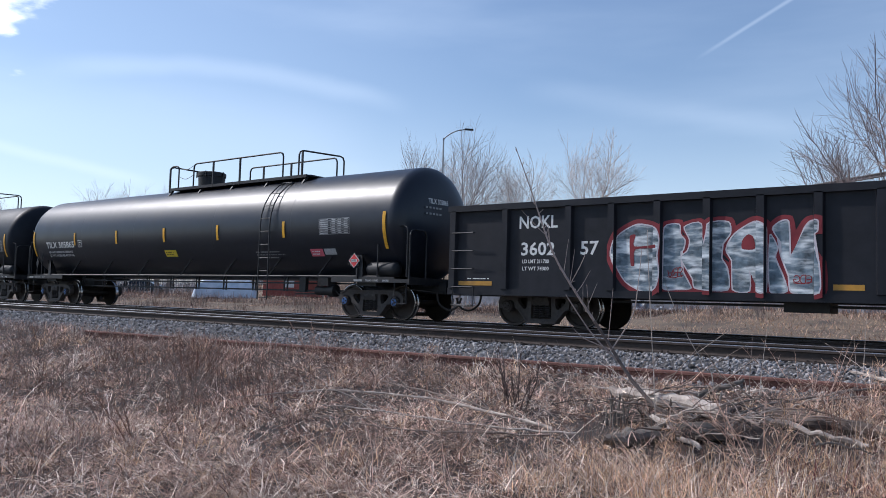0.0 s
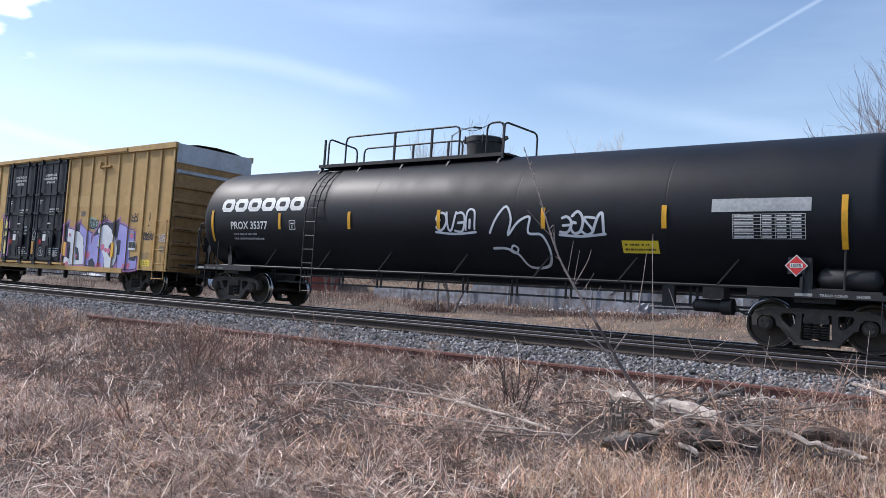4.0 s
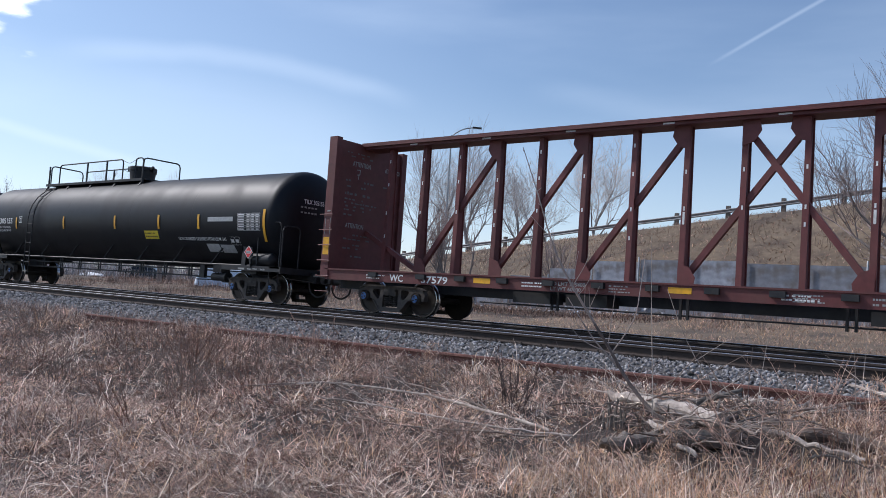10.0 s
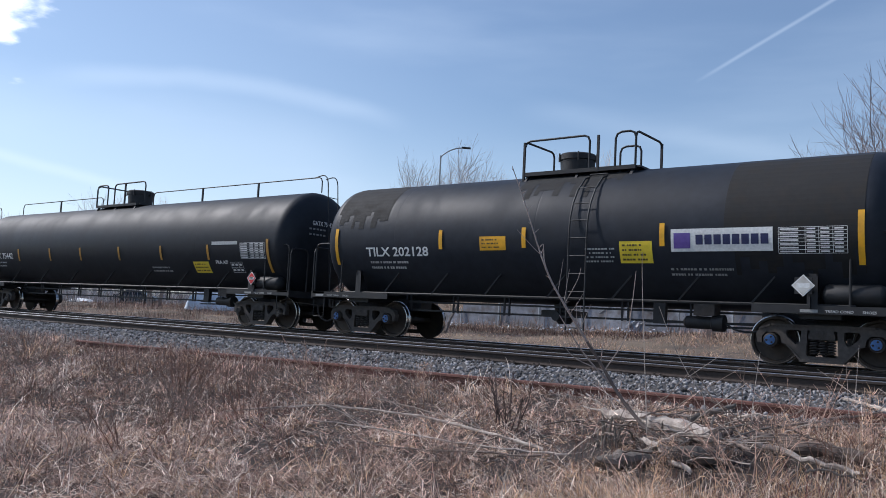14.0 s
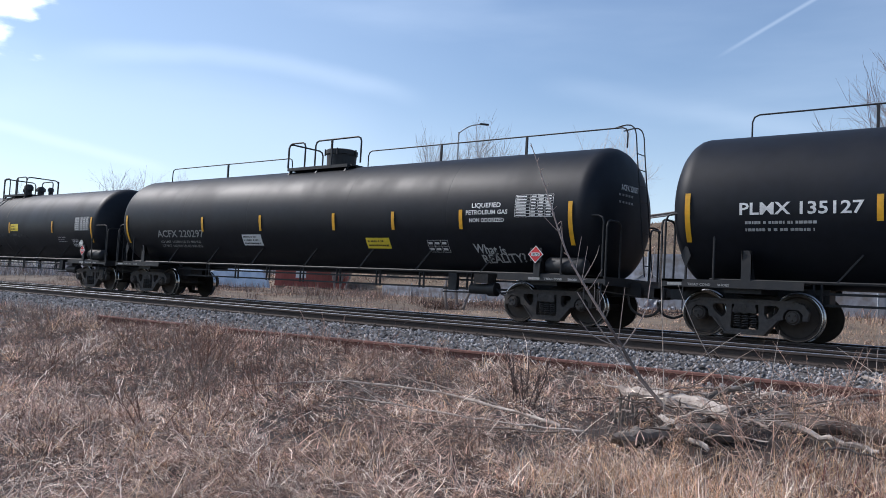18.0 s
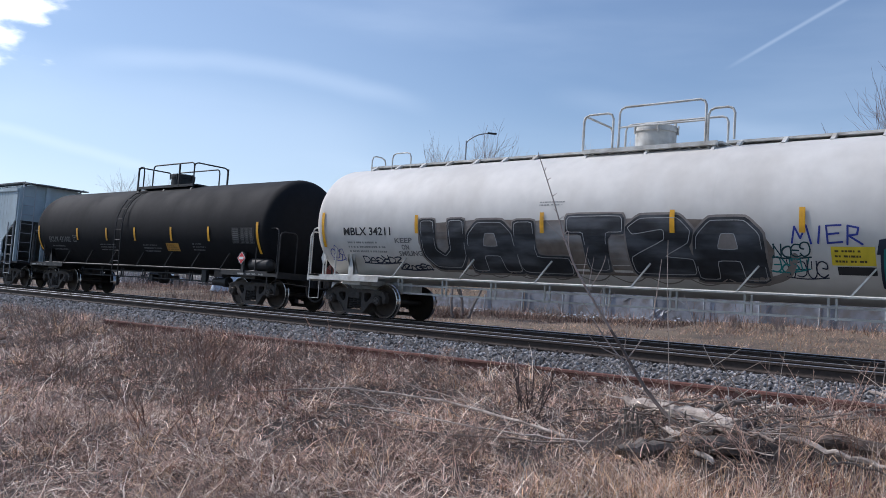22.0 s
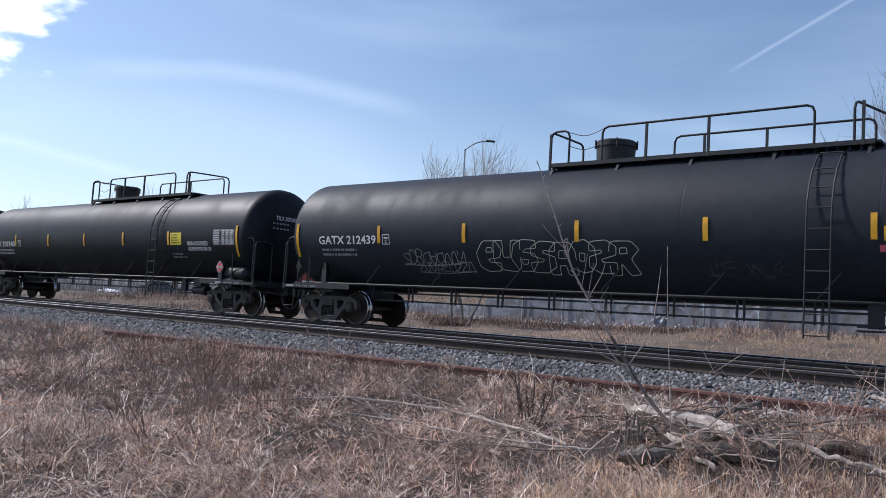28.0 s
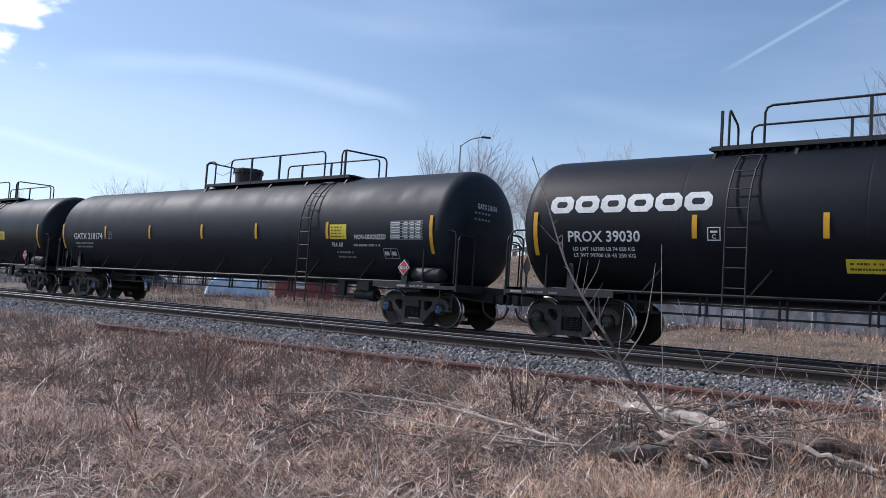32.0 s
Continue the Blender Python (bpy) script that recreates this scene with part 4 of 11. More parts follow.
def end_gear(car, s, half, tc, zc, R, mat, deck_z=1.05):
    """The stub end: draft sill, deck over the bogie, grab rails, brake gear."""
    x_in, x_out = tc - 1.3, half - 0.25
    bm = bmesh.new()
    box(bm, s * x_in, s * x_out, -0.22, 0.22, 0.70, 1.02) if s > 0 else box(bm, s * x_out, s * x_in, -0.22, 0.22, 0.70, 1.02)
    box(bm, min(s * tc - 0.35, s * tc + 0.35), max(s * tc - 0.35, s * tc + 0.35), -1.25, 1.25, 0.86, 1.02)
    part("draft_sill", bm, mat, car)
    a, b = sorted((s * (tc - 1.15), s * (half - 0.55)))
    for y0, y1 in ((-1.42, -0.95), (0.95, 1.42)):
        bm = bmesh.new()
        box(bm, a, b, y0, y1, deck_z, deck_z + 0.05)
        part("deck_plate", bm, mat, car)
        bm = bmesh.new()
        box(bm, a, b, y0 if y0 < 0 else y1 - 0.02, y0 + 0.02 if y0 < 0 else y1, deck_z - 0.10, deck_z)
        part("deck_edge", bm, mat, car)
    a2, b2 = sorted((s * (half - 1.0), s * (half - 0.5)))
    bm = bmesh.new()
    box(bm, a2, b2, -1.42, 1.42, deck_z - 0.004, deck_z + 0.046)
    part("end_deck", bm, mat, car)
    bm = bmesh.new()
    box(bm, a2 if s < 0 else b2 - 0.05, a2 + 0.05 if s < 0 else b2, -1.42, 1.42, deck_z - 0.14, deck_z)
    part("end_sill", bm, mat, car)
    # cradle
    for y in (-1, 1):
        bm = bmesh.new()
        xx = s * (tc - 0.1)
        box(bm, xx - 0.09, xx + 0.09, min(y * 1.40, y * 1.34), max(y * 1.40, y * 1.34), deck_z + 0.05, deck_z + 0.62)
        for dx in (-0.08, 0.08):
            v = [bm.verts.new((xx + dx + e, y * a, b)) for e in (-0.012, 0.012) for a, b in ((1.34, deck_z + 0.05), (1.34, deck_z + 0.62), (R * 0.93, deck_z + 0.62), (R * 0.72, deck_z + 0.05))]
            for f in ((0, 1, 2, 3), (7, 6, 5, 4), (0, 4, 5, 1), (1, 5, 6, 2), (2, 6, 7, 3), (3, 7, 4, 0)):
                bm.faces.new([v[i] for i in f])
        part("saddle", bm, mat, car)
    # grab rails at the corners
    for y in (-1.40, 1.40):
        hoop(car, (s * (half - 1.6), y), (s * (half - 0.6), y), deck_z + 0.05, deck_z + 1.35, mat, 0.022)
    hoop(car, (s * (half - 0.52), -1.40), (s * (half - 0.52), -0.75), deck_z, deck_z + 1.25, mat, 0.022)
    hoop(car, (s * (half - 0.52), 0.75), (s * (half - 0.52), 1.40), deck_z, deck_z + 1.25, mat, 0.022)
    bm = bmesh.new()
    z = deck_z - 0.62
    tube(bm, [(s * (half - 1.0), -1.40, deck_z - 0.05), (s * (half - 1.0), -1.40, z), (s * (half - 0.6), -1.40, z), (s * (half - 0.6), -1.40, deck_z - 0.05)], 0.013, 5)
    part("sill_step", bm, mat, car)
    if mat == M_RAILCAR_DARK:
        edge = lambda z: -1.42
        x = s * (half - 1.55) - 0.45
        ink = M_MIDINK if s > 0 else M_FADED
        words(car, "TREAD COND", x, x + 0.46, deck_z - 0.07, 0.045, edge, ink, 0.004)
        words(car, "SHOES", x + 0.60, x + 0.82, deck_z - 0.07, 0.045, edge, ink, 0.004)
        bars(car, [(x - 0.42, x - 0.12, deck_z - 0.075, deck_z - 0.02)], edge, M_FADED, 0.004)
    if s < 0 and half > 10:
        bm = bmesh.new()
        x = -half + 1.0
        a = [[bm.verts.new((x + p, y, deck_z + 0.52 + q)) for p, q in ((0, -0.24), (0.10, 0), (0, 0.24), (-0.10, 0))] for y in (-1.30, -1.275)]
        bm.faces.new(a[0]); bm.faces.new(a[1][::-1])
        for i in range(4):
            bm.faces.new((a[0][i], a[1][i], a[1][(i + 1) % 4], a[0][(i + 1) % 4]))
        bar(bm, (x, -1.28, deck_z), (x, -1.28, deck_z + 0.3), 0.05, 0.03)
        part("placard_holder", bm, mat, car, "empty dark placard holder")


def brake_wheel(car, x, y, z, mat, s):
    bm = bmesh.new()
    ring = [(x, y + 0.28 * math.cos(a), z + 0.28 * math.sin(a)) for a in (2 * math.pi * i / 20 for i in range(21))]
    tube(bm, ring, 0.016, 6)
    for k in range(5):
        a = 2 * math.pi * k / 5
        tube(bm, [(x, y, z), (x, y + 0.28 * math.cos(a), z + 0.28 * math.sin(a))], 0.012, 5)
    box(bm, x - s * 0.04 - 0.06, x - s * 0.04 + 0.06, y - 0.12, y + 0.12, z - 0.35, z + 0.14)
    bar(bm, (x - s * 0.04, y, z - 0.3), (x - s * 0.04, y, 1.1), 0.06, 0.06)
    return part("brake_wheel", bm, mat, car, "hand brake wheel")


def reservoir(car, x, mat, z=1.30, r=0.20, length=0.95):
    bm = bmesh.new()
    lathe(bm, [(x - length / 2 - 0.06, 0.05), (x - length / 2, r * 0.85), (x - length / 2 + 0.06, r), (x + length / 2 - 0.06, r), (x + length / 2, r * 0.85), (x + length / 2 + 0.06, 0.05)], "x", 20, (0, -1.18, z))
    return part("air_reservoir", bm, mat, car, "cylindrical brake air reservoir", True)


def underframe_rails(car, x0, x1, mat, depth=0.72):
    """The pipe along the tank's foot with its braces, and the rods that hang below."""
    bm = bmesh.new()
    tube(bm, [(x0, -1.36, 1.10), (x1, -1.36, 1.10)], 0.030, 6)
    part("side_pipe", bm, mat, car)
    bm = bmesh.new()
    tube(bm, [(x0, 1.36, 1.10), (x1, 1.36, 1.10)], 0.030, 6)
    part("side_pipe", bm, mat, car)
    bm = bmesh.new()
    for z in (0.93, depth):
        bar(bm, (x0 + 1.6, -0.55, z), (x1 - 1.6, -0.55, z), 0.035, 0.045)
    n = max(3, int((x1 - x0) / 1.6))
    for i in range(n):
        x = x0 + 1.7 + (x1 - x0 - 3.4) * i / (n - 1)
        for dx in (0.0, 0.14):
            bar(bm, (x + dx, -0.55, depth - 0.04), (x + dx, -0.55, 1.15), 0.04, 0.04)
    part("brake_rigging", bm, mat, car, "brake rods hung under the tank")


def tank_braces(car, xs, skin, mat):
    for x in xs:
        bm = bmesh.new()
        bar(bm, (x - 0.28, -1.36, 1.12), (x + 0.10, skin(1.62) - 0.02, 1.62), 0.05, 0.03)
        part("brace", bm, mat, car)


def strips(car, xs, z, skin, mat, h=0.46, end_h=0.95, w=0.105):
    for i, x in enumerate(xs):
        hh = end_h if i in (0, len(xs) - 1) else h
        zc = z - (0.12 if i in (0, len(xs) - 1) else 0)
        bars(car, [(x - w / 2, x + w / 2, zc - hh / 2, zc + hh / 2)], skin, mat, 0.022, "reflective_strip")


def outlet(car, x, mat):
    bm = bmesh.new()
    lathe(bm, [(0.55, 0.14), (0.62, 0.20), (0.95, 0.24), (1.2, 0.30)], "z", 16, (x, 0, 0))
    box(bm, x - 0.42, x + 0.42, -0.35, 0.35, 0.72, 0.86)
    lathe(bm, [(-0.6, 0.11), (-0.35, 0.11)], "y", 12, (x + 0.1, 0, 0.72))
    part("bottom_outlet", bm, mat, car, "", True)


def brake_gear(car, x, mat):
    """The brake cylinder and valve hung under one end of the tank, with its levers."""
    bm = bmesh.new()
    lathe(bm, [(x - 0.48, 0.06), (x - 0.42, 0.13), (x + 0.10, 0.13), (x + 0.12, 0.17), (x + 0.34, 0.17), (x + 0.38, 0.06)], "x", 14, (0, -0.75, 0.72))
    part("brake_cylinder", bm, mat, car, "brake cylinder under the tank", True)
    bm = bmesh.new()
    box(bm, x - 0.22, x + 0.2, -0.95, -0.6, 0.86, 1.12)
    part("brake_valve", bm, M_TRUCK, car)
    bm = bmesh.new()
    box(bm, x - 1.12, x - 0.86, -0.82, -0.7, 0.66, 1.12)
    part("bracket", bm, mat, car)
    bm = bmesh.new()
    for z in (0.74, 0.66):
        bar(bm, (x - 1.3, -0.78, z - 0.05), (x + 1.3, -0.66, z), 0.03, 0.04)
    part("brake_lever", bm, mat, car)
    bm = bmesh.new()
    tube(bm, bend([(x + 0.38, -0.8, 0.72), (x + 0.6, -0.85, 0.60), (x + 0.95, -0.85, 0.58), (x + 1.3, -0.8, 0.7)], 4), 0.022, 6)
    part("air_hose", bm, mat, car)


def tank_car(u0, R, zc, half, tc, strip_x, paint, label, kind="long", flip=1, gear=None, strip_mat=None, strip_z=2.42, blue=False,
             seams=None, plat=None, man=None, lad=None, bulge=0.56, rails_z=0.75, braces=None, end_rails=False, placard=None, res=None, strip_w=0.105, crest_rails=True):
    """A tank car, its nose towards +x. Returns it with the skin of its tank."""
    gear = gear or M_RAILCAR_DARK
    car = new_car("tank_car", label, "tank car", u0)
    SKINS[round(u0)] = (car, tank_skin(R, zc))
    skin, zt = tank_skin(R, zc), zc + R
    seams = seams if seams is not None else [half * k for k in (-0.62, -0.25, 0.22, 0.60)]
    part("tank", tank_mesh(R, zc, half, bulge, seams, paint), None, car)
    over = tc + 2.12
    add_bogies(car, tc, blue)
    add_couplers(car, over)
    for s in (-1, 1):
        end_gear(car, s, over, tc, zc, R, gear)
    brake_wheel(car, over - 1.0, -0.35, 2.0, gear, 1)
    underframe_rails(car, -tc - 0.6, tc + 0.6, gear)
    tank_braces(car, braces if braces is not None else [half * k for k in (-0.68, -0.44, -0.20, 0.06, 0.30, 0.52, 0.74)], skin, gear)
    strips(car, strip_x, strip_z, skin, strip_mat or M_STRIP, w=strip_w)
    if kind == "short" and half < 7.5:
        outlet(car, -0.2, gear)
    brake_gear(car, tc - 1.95 if half > 7 else tc - 2.2, gear)
    if res is not False:
        reservoir(car, res if res is not None else tc + 0.55, gear)
    deck = zt + 0.02
    if kind == "long":
        x0, x1 = sorted((-1.5 * flip, 5.4 * flip)) if plat is None else plat
        platform(car, x0, x1, deck, gear)
        top = deck + rails_z
        a, b = (x0, x1) if flip > 0 else (x1, x0)
        hoop(car, (a, -0.76), (a, 0.76), deck, top, gear)
        hoop(car, (a + 0.01 * flip, -0.76), (a + 0.5 * flip, -0.76), deck, top, gear)
        hoop(car, (a + 1.35 * flip, -0.76), (b - 1.05 * flip, -0.76), deck, top, gear)
        hoop(car, (a + 2.4 * flip, 0.76), (b - 0.3 * flip, 0.76), deck, top, gear)
        hoop(car, (b - 0.35 * flip, -0.76), (b, 0.76), deck, top, gear)
        for k in (0.35, 0.55):
            rail_post(car, a + (b - a) * k, -0.76, deck - 0.1, top - 0.02, gear)
            rail_post(car, a + (b - a) * (k + 0.1), 0.76, deck - 0.1, top - 0.02, gear)
        rail_post(car, b - 0.2 * flip, -0.76, deck - 0.1, top - 0.02, gear)
        rail_post(car, a, -0.76, deck - 0.15, top - 0.05, gear)
        ladder(car, lad if lad is not None else 4.7 * flip, 0.42, deck, skin, mat=gear)
        manway(car, man if man is not None else -0.2, zt, gear, flare=0.06 if flip < 0 else 0.0)
        for z in (top - 0.05, deck + 0.38):
            bm = bmesh.new()
            xs = (a + 0.5 * flip, a + 0.92 * flip, a + 1.35 * flip)
            tube(bm, bend([(xs[0], -0.76, z), (xs[1], -0.76, z - 0.11), (xs[2], -0.76, z)], 5), 0.009, 5)
            part("safety_chain", bm, gear, car)
    elif kind == "short":
        x0, x1 = plat or (-1.5, 1.5)
        top = deck + rails_z
        platform(car, x0, x1, deck, gear, 0.72)
        lx = lad if lad is not None else -0.1
        hoop(car, (x0, 0.7), (x0, -0.7), deck, top, gear)
        hoop(car, (x0 + 0.01, -0.7), (lx - 0.28, -0.7), deck, top, gear)
        hoop(car, (lx + 0.35, -0.7), (x1, -0.7), deck, top, gear)
        hoop(car, (x1, -0.7), (x1, 0.7), deck, top, gear)
        hoop(car, (lx - 0.2, 0.7), (x1 - 0.5, 0.7), deck, top, gear)
        rail_post(car, x1 - 0.9, -0.7, deck - 0.1, top - 0.02, gear)
        rail_post(car, x1, 0.7, deck - 0.1, top - 0.02, gear)
        rail_post(car, x0, -0.7, deck - 0.2, top - 0.02, gear)
        ladder(car, lx, 0.42, deck, skin, mat=gear)
        if man is not None:
            manway(car, man, zt, gear, R=0.42, h=0.5)
    elif kind == "crest":
        x0, x1 = plat or (-1.6, 1.0)
        top = deck + rails_z
        platform(car, x0, x1, deck, gear, 0.72)
        hoop(car, (x0, 0.7), (x0, -0.7), deck, top, gear)
        hoop(car, (x0 + 0.01, -0.7), (x0 + 0.75, -0.7), deck, top, gear)
        if crest_rails:
            hoop(car, (x0 + 1.2, -0.7), (x1 + 0.5, -0.7), deck, top, gear)
            rail_post(car, x0 + 1.9, -0.7, deck - 0.1, top - 0.02, gear)
        else:
            hoop(car, (x0 + 0.35, 0.7), (x1 - 0.3, 0.7), deck, top + 0.05, gear)
            hoop(car, (x0 + 0.9, -0.7), (x1 - 0.25, -0.7), deck, top + 0.1, gear)
            hoop(car, (x1 - 0.2, -0.7), (x1 + 0.35, -0.7), deck, top - 0.12, gear)
            rail_line(car, [(x0 + 0.9, -0.7, deck + 0.45), (x1 - 0.25, -0.7, deck + 0.45)], gear)
            for x in (x0 + 0.9, x0 + 1.6):
                rail_post(car, x, 0.7, deck - 0.1, top + 0.03, gear)
        manway(car, man if man is not None else -0.2, zt, gear)
        y = 0.28
        if not crest_rails:
            for x, turn in ((-half + 0.5, 0), (-half + 1.3, 1), (half - 0.7, 1), (half + 0.2, 0)):
                hoop(car, (x, -y), (x, y) if turn == 0 else (x + 0.7, -y), zt - 0.05, zt + 0.42, gear, 0.02)
        for a, b in ((-half + 0.8, x0 - 0.3), (x1 + 0.4, half + 0.45)) if crest_rails else ():
            hoop(car, (a, -y), (b, -y), zt - 0.05, zt + 0.42, gear, 0.018)
            n = max(2, int((b - a) / 2.2))
            for i in range(1, n):
                rail_post(car, a + (b - a) * i / n, -y, zt - 0.05, zt + 0.41, gear)
        bm = bmesh.new()
        for yy in (-0.2, 0.2):
            tube(bm, bend([(half + 0.1, yy, zt + 0.45), (half + 0.55, yy, zt + 0.42), (half + 0.68, yy, zt - 0.4), (half + 0.95, yy, 1.15)], 5), 0.016, 6)
        for i in range(8):
            z = 1.4 + i * 0.36
            x = half + 0.95 - 0.27 * (z - 1.15) / 2.6
            tube(bm, [(x, -0.2, z), (x, 0.2, z)], 0.012, 5)
        part("end_ladder", bm, gear, car, "ladder up the end of the tank")
    if placard:
        diamond(car, placard[0], placard[1], -1.46, 0.20, placard[2], True, placard[3])
    return car, skin


def stencils(car, skin, x, z, w, lines, h, seed, ink=None):
    bars(car, small_print(x, x + w, z - h, z, lines, random.Random(seed)), skin, ink or M_MIDINK)


def spec_table(car, skin, x0, x1, z0, z1, ink=None):
    bars(car, data_table(x0, x1, z0, z1, 7, (0.4, 0.6, 0.8)), skin, ink or M_INK, name="data_table", label="white ruled data stencil")


def plate_c(car, skin, x, z, ink=None):
    t, s = 0.02, 0.26
    bars(car, [(x, x + s, z, z + t), (x, x + s, z + s - t, z + s), (x, x + t, z, z + s), (x + s - t, x + s, z, z + s), (x + 0.06, x + s - 0.06, z + 0.15, z + 0.19)], skin, ink or M_INK, name="clearance_mark")
    words(car, "C", x + 0.09, x + 0.17, z + 0.04, 0.08, skin, ink)


def decal(car, skin, x0, x1, z0, z1, mat=None, lines=3, ink=None, seed=1, label="yellow notice decal"):
    bars(car, [(x0, x1, z0, z1)], skin, mat or M_YELLOW, 0.006, "decal", label)
    bars(car, small_print(x0 + 0.06, x1 - 0.06, z0 + 0.03, z1 - 0.03, lines, random.Random(seed), 0.95), skin, ink or M_SEPIA, 0.010)


LPG = dict(R=1.545, zc=2.555, half=9.42, tc=8.42)


WEIGHTS = {"TILX 202511": ("LD LMT 194200 LB 88100KG", "LT WT 68800 LB 31200KG"), "GATX 30291": ("LD LMT 195800 LBS 88800 KG", "LT WT 67200 LBS 30500 KG NEW 12-87"), "TILX 305865": ("LD LMT 162700 LB 73800 KG", "LT WT 100300 LB 45500 KG"), "TILX 305155": ("LD LMT 163400 LB 74150 KG", "LT WT 99600 LB 45150 KG"), "TILX 309340": ("LD LMT 163100 LB 74000 KG", "LT WT 99900 LB 45300 KG"),
           "CGTX 64749": ("LD LMT 165700 LB 75150 KG", "LT WT 97300 LB 44150 KG"), "PROX 39030": ("LD LMT 163300 LB 74 050 KG", "LT WT 99700 LB 45 250 KG"), "ACFX 220297": ("LD LMT 161800 LB 73 400 KG", "LT WT 101200 LB 45 900 KG")}
END_MARKS = {-23: "TILX 305865", -44: "TILX 309061", -160: "TILX 305155", -212: "GATX 75442", -255: "ACFX 220297", -374: "GATX 212439", -395: "TILX 309340", -416: "PROX 39030", -438: "GATX 218174"}


def numbers(car, skin, body, x0, x1, z, h=0.22, ink=None, seed=3):
    words(car, body, x0, x1, z, h, skin, ink)
    if body in WEIGHTS:
        for i, line in enumerate(WEIGHTS[body]):
            words(car, line, x0 + 0.1, x0 + 0.1 + (x1 - x0) * 0.86, z - 0.19 - i * 0.13, 0.075, skin, ink)
        return
    stencils(car, skin, x0 + 0.1, z - 0.08, (x1 - x0) * 0.85, 2, 0.26, seed, ink)


def end_marks(car, half, bulge, zc, R, body, seed, ink=None):
    """Small lettering on the end that faces ahead."""
    dome = lambda y, z: half + bulge * math.sqrt(max(0.0, 1 - min(1.0, math.hypot(y, z - zc) / R) ** (2 / 0.72))) + 0.012
    if body:
        lo, hi, pts, faces = text_mesh(body)
        k = 0.78 / (hi - lo)
        bm = bmesh.new()
        vs = []
        for px, py, _ in pts:
            yy, zz = -0.62 + (px - lo) * k, zc + 0.50 + py * 0.13 / 0.7
            vs.append(bm.verts.new((dome(yy, zz), yy, zz)))
        for f in faces:
            bm.faces.new([vs[i] for i in f])
        part("lettering", bm, ink or M_INK, car)
    bm = bmesh.new()
    rnd = random.Random(seed)
    for i in range(1 if body else 0, 3):
        n = 7 if i == 0 else 5
        for k in range(n):
            h = 0.11 if i == 0 else 0.05
            y0 = -0.75 + k * 0.13
            z = zc + 0.52 - i * 0.16
            r = math.hypot(y0 + 0.05, z - zc) / R
            x = half + bulge * math.sqrt(max(0.0, 1 - r ** (2 / 0.72))) + 0.02
            bm.faces.new([bm.verts.new((x, a, b)) for a, b in ((y0, z), (y0 + 0.09, z), (y0 + 0.09, z + h), (y0, z + h))])
    part("end_stencil", bm, ink or M_FADED, car)


def lpg(u0, mark, xs, label, paint, flip=1, **kw):
    kw.setdefault("placard", (8.15, 1.52, M_RED, "red flammable gas placard"))
    base = dict(LPG)
    base.update({k: kw.pop(k) for k in list(kw) if k in base})
    car, skin = tank_car(u0, base["R"], base["zc"], base["half"], base["tc"], xs, paint, label, kw.pop("kind", "long"), flip, **kw)
    end_marks(car, base["half"], 0.56, base["zc"], base["R"], END_MARKS.get(round(u0), ""), int(abs(u0)))
    return car, skin

# gondola
GONDOLA_RIBS = [-9.8, -8.33] + [-6.7 + 1.003 * k for k in range(17)]


